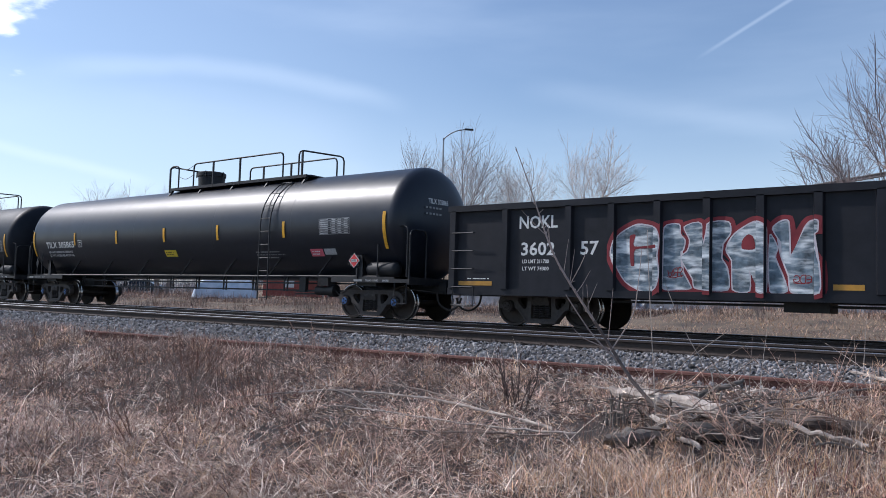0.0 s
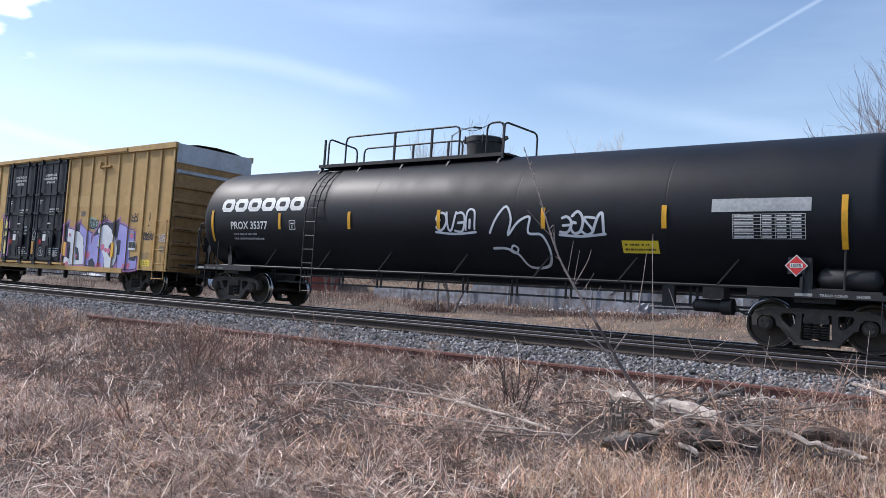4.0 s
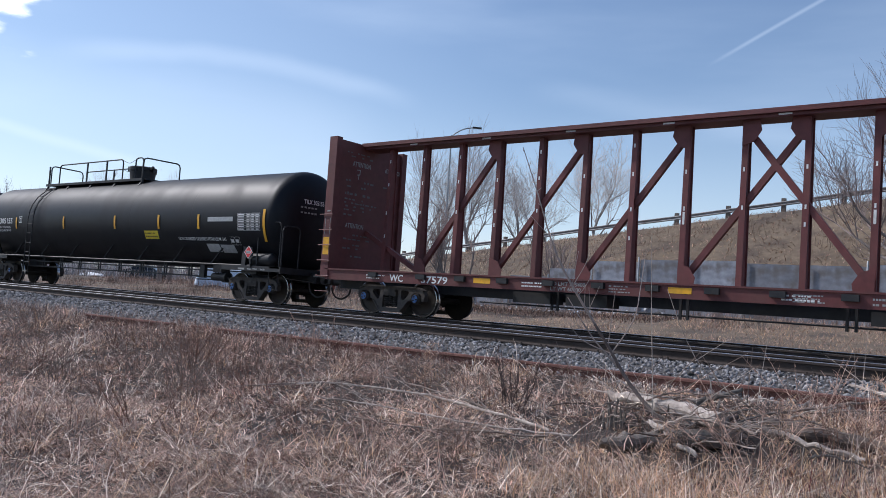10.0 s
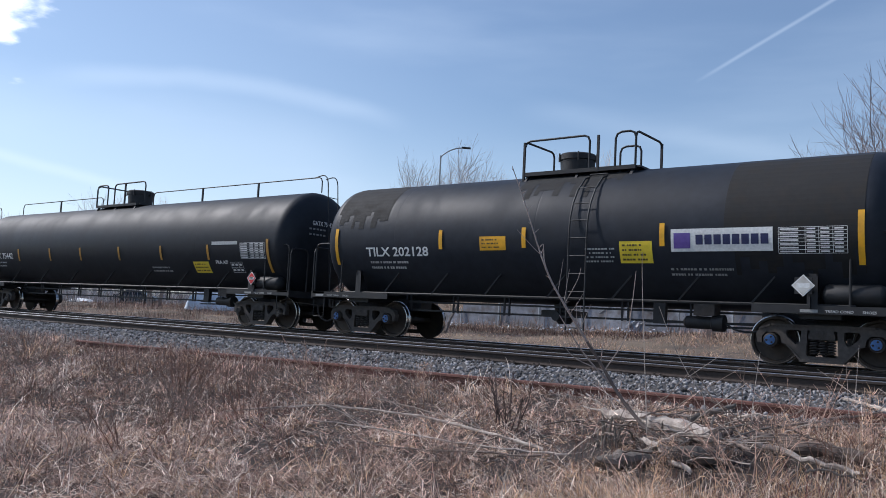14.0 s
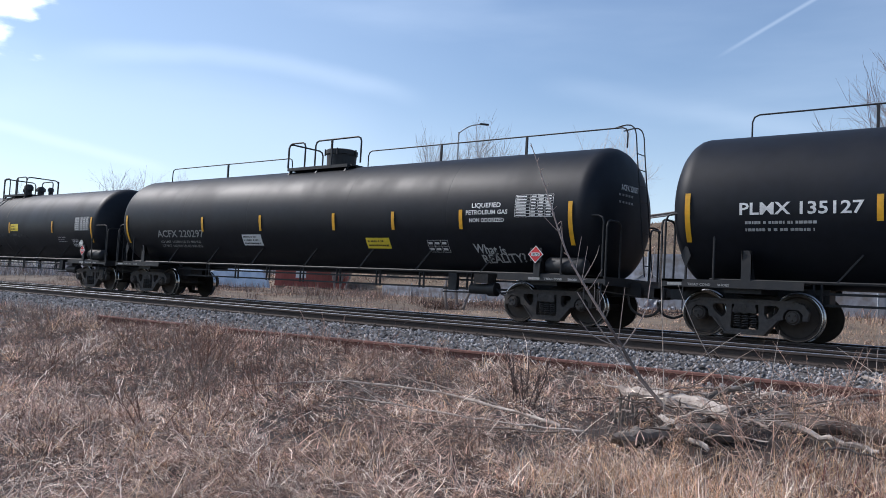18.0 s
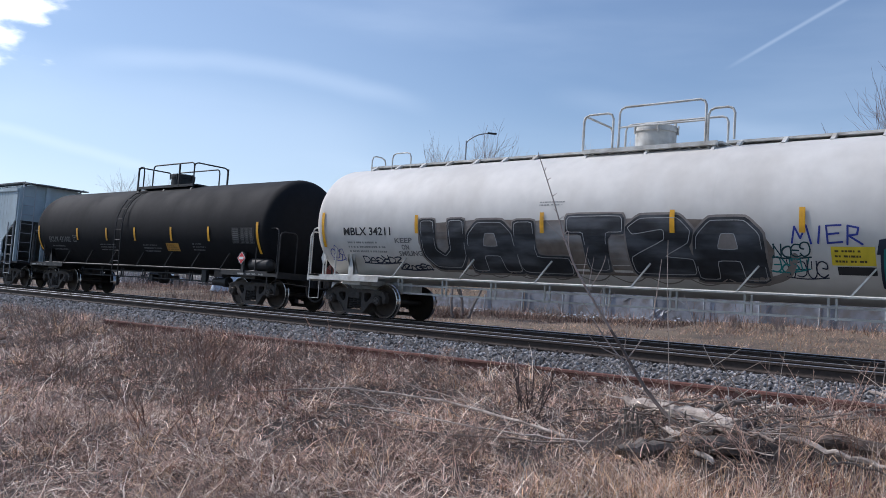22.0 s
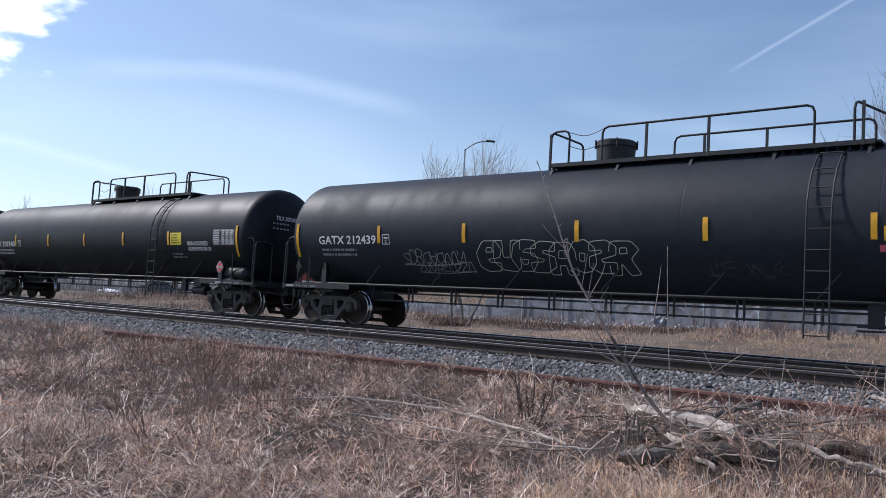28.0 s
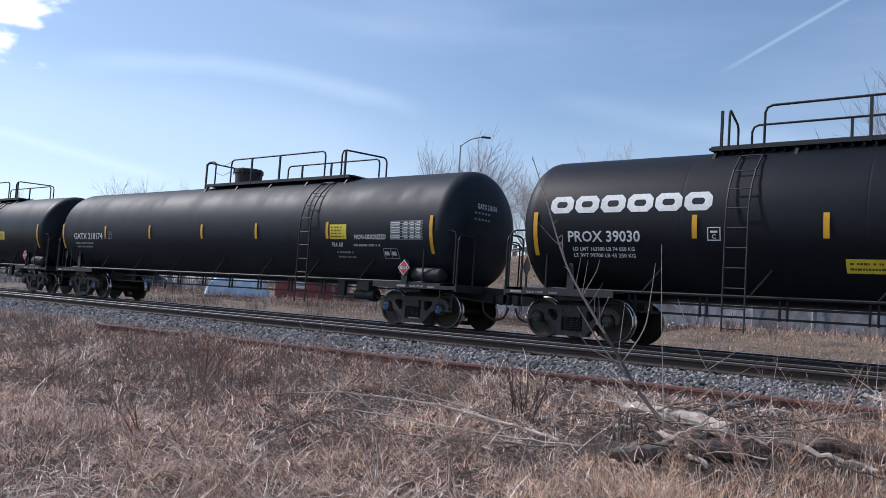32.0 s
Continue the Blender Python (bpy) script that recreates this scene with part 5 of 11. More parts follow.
def gondola(u0):
    car = new_car("gondola_car", "black steel gondola with vertical ribs and painted bubble lettering", "gondola car", u0)
    L, zb, zt, y = 9.9, 0.72, 2.66, 1.50
    for s in (-1, 1):
        bm = bmesh.new()
        box(bm, -L, L, s * y - 0.01 if s > 0 else -y, y if s > 0 else -y + 0.01, zb, zt)
        part("side", bm, M_GONDOLA, car)
        bm = bmesh.new()
        box(bm, -L - 0.05, L + 0.05, s * y - 0.09, s * y + 0.07, zt - 0.02, zt + 0.12)
        part("top_chord", bm, M_GONDOLA, car)
        bm = bmesh.new()
        box(bm, -L - 0.05, L + 0.05, s * y - 0.05, s * y + 0.05, zb - 0.03, zb + 0.12)
        part("side_sill", bm, M_GONDOLA, car)
        for x in GONDOLA_RIBS:
            bm = bmesh.new()
            w = 0.10
            y0, y1 = sorted((s * (y + 0.002), s * (y + 0.09)))
            v = [bm.verts.new(c) for c in ((x - w, y0 if s > 0 else y1, zb + 0.1), (x + w, y0 if s > 0 else y1, zb + 0.1), (x + w * 0.7, y1 if s > 0 else y0, zb + 0.12), (x - w * 0.7, y1 if s > 0 else y0, zb + 0.12),
                                          (x - w, y0 if s > 0 else y1, zt), (x + w, y0 if s > 0 else y1, zt), (x + w * 0.7, y1 if s > 0 else y0, zt), (x - w * 0.7, y1 if s > 0 else y0, zt))]
            for f in ((3, 2, 1, 0), (4, 5, 6, 7), (0, 1, 5, 4), (1, 2, 6, 5), (2, 3, 7, 6), (3, 0, 4, 7)):
                bm.faces.new([v[k] for k in f])
            part("rib", bm, M_GONDOLA, car)
        bm = bmesh.new()
        box(bm, s * L - 0.06, s * L + 0.06, -y, y, zb, zt + 0.05)
        for k in range(4):
            z = zb + 0.3 + k * 0.5
            box(bm, s * L - 0.1, s * L + 0.14, -y + 0.05, y - 0.05, z, z + 0.12)
        part("end_wall", bm, M_GONDOLA, car)
    bm = bmesh.new()
    box(bm, -L + 0.07, L - 0.07, -y + 0.02, y - 0.02, 0.95, 1.05)
    box(bm, -L - 0.5, L + 0.5, -0.3, 0.3, 0.68, 0.948)
    part("floor", bm, M_GONDOLA, car)
    bm = bmesh.new()
    for x in (-2.0, 0.5, 3.5):
        box(bm, x - 0.4, x + 0.4, -1.1, -0.5, 0.5, 0.69)
    bar(bm, (-6, -0.9, 0.62), (6, -0.9, 0.62), 0.05, 0.05)
    part("brake_rigging", bm, M_RAILCAR_DARK, car)
    for s in (-1, 1):
        for i in range(5):
            z = 0.45 + i * 0.42
            bm = bmesh.new()
            tube(bm, [(s * (L - 0.15), -y - 0.10, z), (s * (L - 0.15), -y - 0.16, z), (s * (L - 0.75), -y - 0.16, z), (s * (L - 0.75), -y - 0.10, z)], 0.014, 5)
            part("grab_iron", bm, M_RAILCAR_DARK, car)
        bm = bmesh.new()
        tube(bm, [(s * (L - 0.15), -y - 0.10, 0.9), (s * (L - 0.15), -y - 0.10, 0.42), (s * (L - 0.75), -y - 0.10, 0.42), (s * (L - 0.75), -y - 0.10, 0.9)], 0.014, 5)
        part("sill_step", bm, M_RAILCAR_DARK, car)
    add_bogies(car, 7.6, False, -0.03)
    add_couplers(car, 10.75)
    flat = lambda z: -y
    words(car, "NOKL", -7.98, -7.0, 2.20, 0.27, flat, proud=0.004)
    words(car, "3602", -7.92, -7.05, 1.60, 0.28, flat, proud=0.004)
    words(car, "57", -6.43, -6.0, 1.60, 0.28, flat, proud=0.004)
    words(car, "LD LMT 211700", -7.88, -7.2, 1.42, 0.08, flat, proud=0.004)
    words(car, "LT WT 74300", -7.88, -7.2, 1.26, 0.08, flat, proud=0.004)
    for x in (-9.65, -1.46, 4.4):
        bars(car, [(x, x + (0.95 if x < -5 else 0.5), 0.91, 1.01)], flat, M_OCHRE, 0.005, "reflective_strip")
    bars(car, small_print(-9.4, -8.75, 1.04, 1.10, 1, random.Random(2)), flat, M_INK, 0.004)
    return car, flat


gondola_car, gondola_skin = gondola(-2.0)

# liquefied gas tank cars that lead the train
car, skin = lpg(-23.3, "", [-9.4, -6.25, -3.4, -0.5, 2.35, 5.4, 9.25], "glossy black tank car with yellow reflective strips and a roof walkway", M_GLOSS, blue=True)
numbers(car, skin, "TILX 305865", -8.45, -6.35, 2.12)
plate_c(car, skin, -6.05, 2.12)
decal(car, skin, -0.62, 0.02, 1.72, 1.93, lines=2)
spec_table(car, skin, 6.85, 8.0, 2.24, 2.66, M_SILVER)
stencils(car, skin, 4.0, 1.85, 1.3, 3, 0.24, 9, M_FADED)
decal(car, skin, 6.35, 6.85, 1.66, 1.86, M_PINK, 2, M_INK, 5, "pink and white hazard decal")
bars(car, [(6.9, 7.35, 1.70, 1.86)], skin, M_SILVER, 0.006, "decal", "white notice decal")

car, skin = lpg(-44.5, "", [-9.35, -5.9, -3.4, -0.75, 2.3, 5.75, 9.2], "dull black tank car with thin sprayed graffiti tags", M_BLACK)
numbers(car, skin, "TILX 309061", -8.25, -6.2, 2.11)
plate_c(car, skin, -5.8, 2.12, M_FADED)
words(car, "NON-ODORIZED", 6.55, 7.55, 2.36, 0.11, skin)
words(car, "LIQUEFIED PETROLEUM GAS", 6.55, 8.0, 2.14, 0.10, skin)
decal(car, skin, 5.8, 6.5, 1.85, 2.25, M_OCHRE, 4, M_DARKINK, 8, "faded ochre notice decal")
spec_table(car, skin, 8.0, 9.0, 2.05, 2.5, M_FADED)
bars(car, [(2.2, 3.9, 1.72, 1.92)], skin, M_SILVER, 0.006, "decal", "torn silver foil decal")

def plain_logo(car, skin, x0, x1, z, h, mat=None):
    """The owner's logo as six plain rounded blocks."""
    n, gap = 6, 0.05
    w = (x1 - x0 - gap * (n - 1)) / n
    bm = bmesh.new()
    for i in range(n):
        a = x0 + i * (w + gap)
        c = min(0.10, w * 0.25)
        t = w * 0.27
        outer = [(a + c, z), (a + w - c, z), (a + w, z + c), (a + w, z + h - c), (a + w - c, z + h), (a + c, z + h), (a, z + h - c), (a, z + c)]
        inner = [(a + t + c * 0.4, z + t * 0.8), (a + w - t - c * 0.4, z + t * 0.8), (a + w - t, z + t * 0.8 + c * 0.4), (a + w - t, z + h - t * 0.8 - c * 0.4), (a + w - t - c * 0.4, z + h - t * 0.8), (a + t + c * 0.4, z + h - t * 0.8), (a + t, z + h - t * 0.8 - c * 0.4), (a + t, z + t * 0.8 + c * 0.4)]
        o = [bm.verts.new((p, 0, q)) for p, q in outer]
        k = [bm.verts.new((p, 0, q)) for p, q in inner]
        for j in range(8):
            bm.faces.new((o[j], o[(j + 1) % 8], k[(j + 1) % 8], k[j]))
    slice_rows(bm, 0.1)
    lay(bm, skin, 0.006)
    part("owner_logo", bm, mat or M_INK, car, "white block logo")

car, skin = lpg(-65.5, "", [-9.1, -5.95, -3.15, -0.1, 2.85, 5.65, 8.95], "black tank car with a white block logo and white graffiti", M_BLACK, flip=-1, man=0.0, plat=(-5.35, 1.1), lad=-4.55, R=1.58, zc=2.55, tc=8.43)
plain_logo(car, skin, -8.7, -5.0, 2.72, 0.40)
words(car, "PROX 35377", -8.2, -6.5, 2.2, 0.22, skin)
stencils(car, skin, -8.1, 2.12, 1.5, 2, 0.26, 4)
plate_c(car, skin, -5.55, 2.18)
decal(car, skin, 4.7, 5.5, 1.7, 1.95, M_YELLOW, 2)
bars(car, [(6.6, 8.4, 2.5, 2.75)], skin, M_SILVER, 0.006, "decal", "worn silver foil decal")
spec_table(car, skin, 7.0, 8.3, 2.0, 2.45)

# boxcar
BOX_RIBS = [(2.55, 3.37, 4.27, 5.18, 6.09, 7.0, 7.88, 8.72, 9.48), (-9.48, -8.97, -8.05, -7.08, -6.14, -5.2, -4.28, -3.36, -2.62)]


def boxcar(u0):
    car = new_car("boxcar", "tall golden brown boxcar with black double doors and graffiti", "boxcar", u0)
    L, zb, zt, y = 9.56, 0.80, 5.05, 1.52
    flat = lambda z: -y
    d0, d1 = -2.55, 2.47
    for s in (-1, 1):
        for a, b in ((-L, d0), (d1, L)):
            bm = bmesh.new()
            box(bm, a, b, min(s * y, s * (y - 0.06)), max(s * y, s * (y - 0.06)), zb, zt - 0.1)
            part("side_panel", bm, M_BOX, car)
            for x in BOX_RIBS[a < 0]:
                bm = bmesh.new()
                y0, y1 = sorted((s * (y + 0.001), s * (y + 0.045)))
                box(bm, x - 0.055, x + 0.055, y0, y1, zb + 0.06, zt - 0.16)
                bmesh.ops.bevel(bm, geom=bm.edges[:], offset=0.015, segments=1, affect="EDGES")
                part("rib", bm, M_BOX, car)
        bm = bmesh.new()
        box(bm, -L - 0.02, L + 0.02, min(s * (y - 0.05), s * (y + 0.085)), max(s * (y - 0.05), s * (y + 0.085)), zt - 0.13, zt + 0.06)
        part("top_rail", bm, M_BOX, car)
        bm = bmesh.new()
        box(bm, -7.0, 6.9, min(s * (y - 0.05), s * (y + 0.06)), max(s * (y - 0.05), s * (y + 0.06)), zb - 0.14, zb + 0.03)
        box(bm, d0 - 3.9, d1 + 0.35, min(s * y, s * (y + 0.14)), max(s * y, s * (y + 0.14)), zb + 0.05, zb + 0.12)
        part("side_sill", bm, M_BOX, car)
        bm = bmesh.new()
        box(bm, d0 - 3.9, d1 + 4.2, min(s * (y + 0.09), s * (y + 0.13)), max(s * (y + 0.09), s * (y + 0.13)), zt - 0.09, zt + 0.03)
        part("door_track", bm, M_BOX, car)
        # doors
        for a, b, tag in ((d0 + 0.03, -0.10, "CLOSE THIS DOOR|BEFORE CLOSING|MAIN DOOR"), (0.02, d1 - 0.03, "CLOSE AND LOCK|BOTH DOORS BEFORE|MOVING CAR")):
            bm = bmesh.new()
            box(bm, a, b, min(s * (y - 0.03), s * (y + 0.04)), max(s * (y - 0.03), s * (y + 0.04)), zb + 0.16, zt - 0.12)
            door = part("door", bm, M_DOOR, car, "black plug door with locking bars")
            bm = bmesh.new()
            yo, yi = s * (y + 0.085), s * (y + 0.042)
            y0, y1 = sorted((yo, yi))
            for z in (zb + 0.2, zb + 1.35, zb + 2.0, zb + 2.75, zt - 0.25):
                box(bm, a + 0.05, b - 0.05, y0, y1, z, z + 0.09)
            for k in (0.04, 0.5, 0.96):
                xx = a + (b - a) * k
                box(bm, xx - 0.045, xx + 0.045, min(s * (y + 0.041), s * (y + 0.06)), max(s * (y + 0.041), s * (y + 0.06)), zb + 0.3, zt - 0.3)
            part("door_frame", bm, M_DOOR, door)
            for k in (0.22, 0.78):
                xx = a + (b - a) * k
                bm = bmesh.new()
                tube(bm, [(xx, s * (y + 0.12), zb + 0.1), (xx, s * (y + 0.12), zt - 0.05)], 0.028, 8)
                for z in (zb + 0.25, zb + 1.4, zb + 2.05, zb + 2.8, zt - 0.2):
                    box(bm, xx - 0.06, xx + 0.06, min(s * (y + 0.08), s * (y + 0.15)), max(s * (y + 0.08), s * (y + 0.15)), z - 0.05, z + 0.05)
                box(bm, xx - 0.12, xx + 0.12, min(s * (y + 0.04), s * (y + 0.17)), max(s * (y + 0.04), s * (y + 0.17)), zb + 0.02, zb + 0.14)
                part("locking_bar", bm, M_DOOR, door)
            if s < 0:
                bm = bmesh.new()
                xx = (a + b) / 2 + 0.35
                box(bm, xx - 0.3, xx + 0.3, -y - 0.11, -y - 0.05, zb + 0.75, zb + 1.25)
                tube(bm, [(xx + 0.12, -y - 0.15, zb + 0.35), (xx + 0.05, -y - 0.15, zb + 1.1)], 0.02, 6)
                part("door_handle", bm, M_DOOR, door)
                skin_d = lambda z: -y - 0.042
                for i, line in enumerate(tag.split("|")):
                    w = 0.066 * len(line)
                    mid = (a + b) / 2
                    words(car, line, mid - w / 2, mid + w / 2, 4.30 - i * 0.14, 0.092, lambda z: -y - 0.061, proud=0.005)
                rnd = random.Random(int(a * 10) + 50)
                rects = small_print(a + 1.25, a + 2.2, 2.75, 3.05, 3, rnd) + small_print(a + 0.3, a + 0.7, 3.2, 3.4, 3, rnd) + small_print(a + 1.4, a + 2.3, 1.2, 1.5, 4, rnd) + small_print(a + 0.9, a + 1.5, 2.05, 2.15, 1, rnd)
                bars(car, rects, skin_d, M_INK, 0.005)
                bars(car, [(a + 1.05, a + 1.3, 1.75, 2.0), (a + 1.35, a + 1.6, 2.4, 2.45)], lambda z: -y - 0.112, M_INK, 0.004, "label_plate")
                bars(car, [(a + 0.62, a + 0.82, 1.62, 1.80)], skin_d, M_RED, 0.005, "label_plate")
    # ends
    for s in (-1, 1):
        bm = bmesh.new()
        box(bm, s * L - 0.05, s * L + 0.02, -y, y, zb, zt - 0.05)
        part("end_wall", bm, M_BOXENDSHADE, car)
        for i in range(7):
            z = 1.25 + i * 0.48
            bm = bmesh.new()
            prof = [(0.02, -0.07), (0.10, -0.03), (0.10, 0.03), (0.02, 0.09)]
            vs = [[bm.verts.new((s * (L + px), yy, z + pz)) for px, pz in prof] for yy in (-y + 0.03, y - 0.03)]
            for k in range(3):
                bm.faces.new((vs[0][k], vs[0][k + 1], vs[1][k + 1], vs[1][k]))
            bm.faces.new(vs[0]); bm.faces.new(vs[1][::-1])
            part("end_corrugation", bm, M_GALV if i == 6 else M_BOXENDSHADE, car)
        bm = bmesh.new()
        box(bm, s * L - 0.03 + (0.03 if s > 0 else -0.03), s * L + 0.03 + (0.03 if s > 0 else -0.03), -y + 0.01, y - 0.01, zt - 0.62, zt + 0.02)
        part("end_top_sheet", bm, M_GALV, car)
        for y0 in (-y - 0.06,):
            bm = bmesh.new()
            for i in range(5):
                z = 0.55 + i * 0.48
                tube(bm, [(s * (L - 0.08), y0, z), (s * (L - 0.08), y0 - 0.07, z), (s * (L - 0.72), y0 - 0.07, z), (s * (L - 0.72), y0, z)], 0.014, 5)
            for dx in (0.08, 0.72):
                tube(bm, [(s * (L - dx), y0 - 0.03, 0.5), (s * (L - dx), y0 - 0.03, 2.5)], 0.014, 5)
            part("side_ladder", bm, M_BOX, car)
            for i in range(5):
                z = 0.95 + i * 0.42
                bm = bmesh.new()
                tube(bm, [(s * (L + 0.1), y0 + 0.1, z), (s * (L + 0.2), y0 + 0.1, z), (s * (L + 0.2), y0 + 0.7, z), (s * (L + 0.1), y0 + 0.7, z)], 0.014, 5)
                part("grab_iron", bm, M_RAILCAR_DARK, car)
        bm = bmesh.new()
        box(bm, s * L + (0.14 if s > 0 else -0.55), s * L + (0.55 if s > 0 else -0.14), -1.2, 1.2, 1.02, 1.07)
        part("end_step", bm, M_RAILCAR_DARK, car)
        brake_wheel(car, s * (L + 0.42), -0.3, 1.9, M_RAILCAR_DARK, s)
    bm = bmesh.new()
    vs = [[bm.verts.new((x, yy, zz)) for yy, zz in ((-y, zt - 0.06), (-y * 0.5, zt + 0.10), (0, zt + 0.14), (y * 0.5, zt + 0.10), (y, zt - 0.06))] for x in (-L, L)]
    for k in range(4):
        bm.faces.new((vs[0][k], vs[0][k + 1], vs[1][k + 1], vs[1][k]))
    part("roof", bm, M_BOX, car)
    bm = bmesh.new()
    box(bm, -L + 0.06, L - 0.06, -y + 0.07, y - 0.07, 0.92, 1.02)
    box(bm, -L - 0.6, L + 0.6, -0.25, 0.25, 0.66, 0.918)
    for k in range(9):
        x = -8 + k * 2
        box(bm, x - 0.08, x + 0.08, -1.4, 1.4, 0.74, 0.919)
    part("underframe", bm, M_RAILCAR_DARK, car)
    bm = bmesh.new()
    tube(bm, [(-5.6, -1.2, 0.55), (6.2, -1.2, 0.48)], 0.02, 6)
    for x in (-3.2, 0.2, 2.3, 5.4):
        box(bm, x - 0.035, x + 0.035, -1.27, -1.13, 0.36, 0.74)
    part("brake_rigging", bm, M_RAILCAR_DARK, car)
    add_bogies(car, 7.03, False)
    add_couplers(car, L + 0.95)
    # marks
    for x0, x1, wd in ((-8.82, -8.14, "KC"), (-7.96, -7.55, "S")):
        bars(car, [(x0 - 0.04, x1, 2.5, 2.88)], flat, M_INK, 0.004, "painted_panel")
        words(car, wd, x0 + 0.05, x1 - 0.08, 2.56, 0.24, flat, M_DARKINK, 0.008)
    words(car, "112", -8.82, -8.2, 2.22, 0.2, flat, M_DARKINK, 0.005)
    words(car, "481", -7.93, -7.3, 2.22, 0.2, flat, M_DARKINK, 0.005)
    bars(car, small_print(-8.7, -8.1, 1.4, 1.95, 4, random.Random(6)), flat, M_DARKINK, 0.005)
    for x, m in ((-9.0, M_STRIP), (-6.45, M_STRIP), (-3.55, M_STRIP), (-1.9 + 2.05, M_OCHRE), (2.75, M_STRIP), (6.13, M_STRIP)):
        bars(car, [(x, x + 0.17, 1.2, 1.95 if x < -8 else 1.72)], lambda z: -y - 0.09, m, 0.004, "reflective_strip")
    bars(car, [(8.52, 8.64, 1.2, 2.1)], flat, M_OCHRE, 0.004, "reflective_strip")
    bars(car, small_print(7.1, 7.65, 2.0, 2.4, 4, random.Random(16)), flat, M_BOXPATCH, 0.024)
    bars(car, [(-8.85, -8.05, 0.9, 1.06), (7.93, 8.5, 0.95, 1.15)], flat, M_YELLOW, 0.004, "decal", "yellow notice decal")
    bars(car, small_print(8.0, 8.45, 0.98, 1.12, 2, random.Random(9)), flat, M_DARKINK, 0.007)
    bars(car, [(7.15, 7.6, 1.48, 1.77)], flat, M_INK, 0.026, "decal", "black and white inspection stencil")
    bars(car, [(7.17, 7.37, 1.55, 1.75), (7.39, 7.58, 1.55, 1.75)], flat, M_DARKINK, 0.029, "decal")
    bars(car, [(2.9, 6.2, 3.05, 3.45), (4.3, 5.6, 3.45, 3.9), (6.6, 8.1, 3.05, 3.4), (-5.2, -4.2, 3.5, 3.9)], flat, M_BOXPATCH, 0.003, "paint_patch", "slightly paler repainted patch")
    for x in (-5.0, 4.8):
        bm = bmesh.new()
        box(bm, x, x + 0.8, -y - 0.09, -y, 4.45, 4.52)
        box(bm, x + (0.6 if x < 0 else 0.0), x + (0.8 if x < 0 else 0.16), -y - 0.12, -y, 4.45, 4.66)
        part("door_stop", bm, M_BOX, car)
    return car, flat


box_car, box_skin = boxcar(-86.5)

# short tank cars
car, skin = tank_car(-104.26, 1.40, 2.50, 5.55, 5.12, [-5.4, -3.75, -1.66, 0.6, 3.2, 5.4], M_CREAM, "dirty white tank car with rusty fittings and a roof platform", "short", gear=M_CREAMGEAR, strip_mat=M_OCHRE, strip_z=2.1, plat=(-1.84, 1.7), lad=-0.15,
                     rails_z=0.82, seams=[-3.2, 0.28, 3.4], bulge=0.62, braces=[-2.6, 0.1, 2.6], strip_w=0.13)
fittings(car, 0.0, 3.9, M_CREAMGEAR, [(0.35, -0.1, 0.21, 0.42), (-0.75, 0.2, 0.06, 0.22), (-0.95, -0.1, 0.05, 0.18), (1.25, -0.2, 0.08, 0.40), (1.05, 0.1, 0.06, 0.30), (0.85, 0.1, 0.07, 0.25), (-0.3, 0.3, 0.06, 0.2)])
words(car, "UTLX 200612", -5.0, -2.9, 1.98, 0.22, skin, M_DARKINK)
stencils(car, skin, -4.9, 1.9, 1.9, 2, 0.28, 5, M_DARKINK)
decal(car, skin, 0.77, 1.5, 1.85, 2.2, M_YELLOW, 3)
words(car, "HYDROGEN PEROXIDE", 1.62, 2.99, 2.08, 0.12, skin, M_DARKINK)
words(car, "DOT SP 14532", 1.65, 2.5, 1.9, 0.11, skin, M_DARKINK)
bars(car, [(2.7, 3.08, 1.75, 1.96)], skin, M_DARKINK, 0.006, "decal", "black inspection stencil")
bars(car, [(3.25, 4.36, 1.76, 2.2)], skin, M_CHALK, 0.006, "decal", "pale blue data decal")
bars(car, data_table(3.28, 4.33, 1.79, 2.17, 7, (0.4, 0.6, 0.8)), skin, M_SILVER, 0.010, "data_table")
diamond(car, 4.54, 1.46, -1.44, 0.24, M_YELLOW, True, "yellow oxidizer placard")
diamond(car, 5.04, 1.46, -1.44, 0.24, M_RAILCAR_WHITE, True, "faded corrosive placard")
rnd = random.Random(12)
for i in range(12):
    x = rnd.gauss(-0.15, 0.4) if i < 8 else rnd.uniform(-4.8, 5.0)
    z0 = rnd.uniform(3.3, 3.6) if i < 8 else rnd.uniform(2.9, 3.5)
    z1 = z0 - rnd.uniform(0.25, 1.2 if i < 8 else 0.5)
    w = rnd.uniform(0.015, 0.05)
    bm = bmesh.new()
    run = bend([(x, z0, 0), (x + rnd.uniform(-0.02, 0.02), (z0 + z1) / 2, 0), (x + rnd.uniform(-0.03, 0.03), z1, 0)], 4)
    stroke(bm, [(p.x, p.y) for p in run], w)
    lay(bm, skin, 0.003 + 0.0002 * i)
    part("rust_stain", bm, M_STAIN, car)
for x0, x1, z0, z1 in ((-0.75, -0.70, 1.3, 3.6), (0.42, 0.46, 1.3, 3.6)):
    bars(car, [(x0, x1, z0, z1)], skin, M_STAIN, 0.012, "saddle_edge")
rnd = random.Random(11)
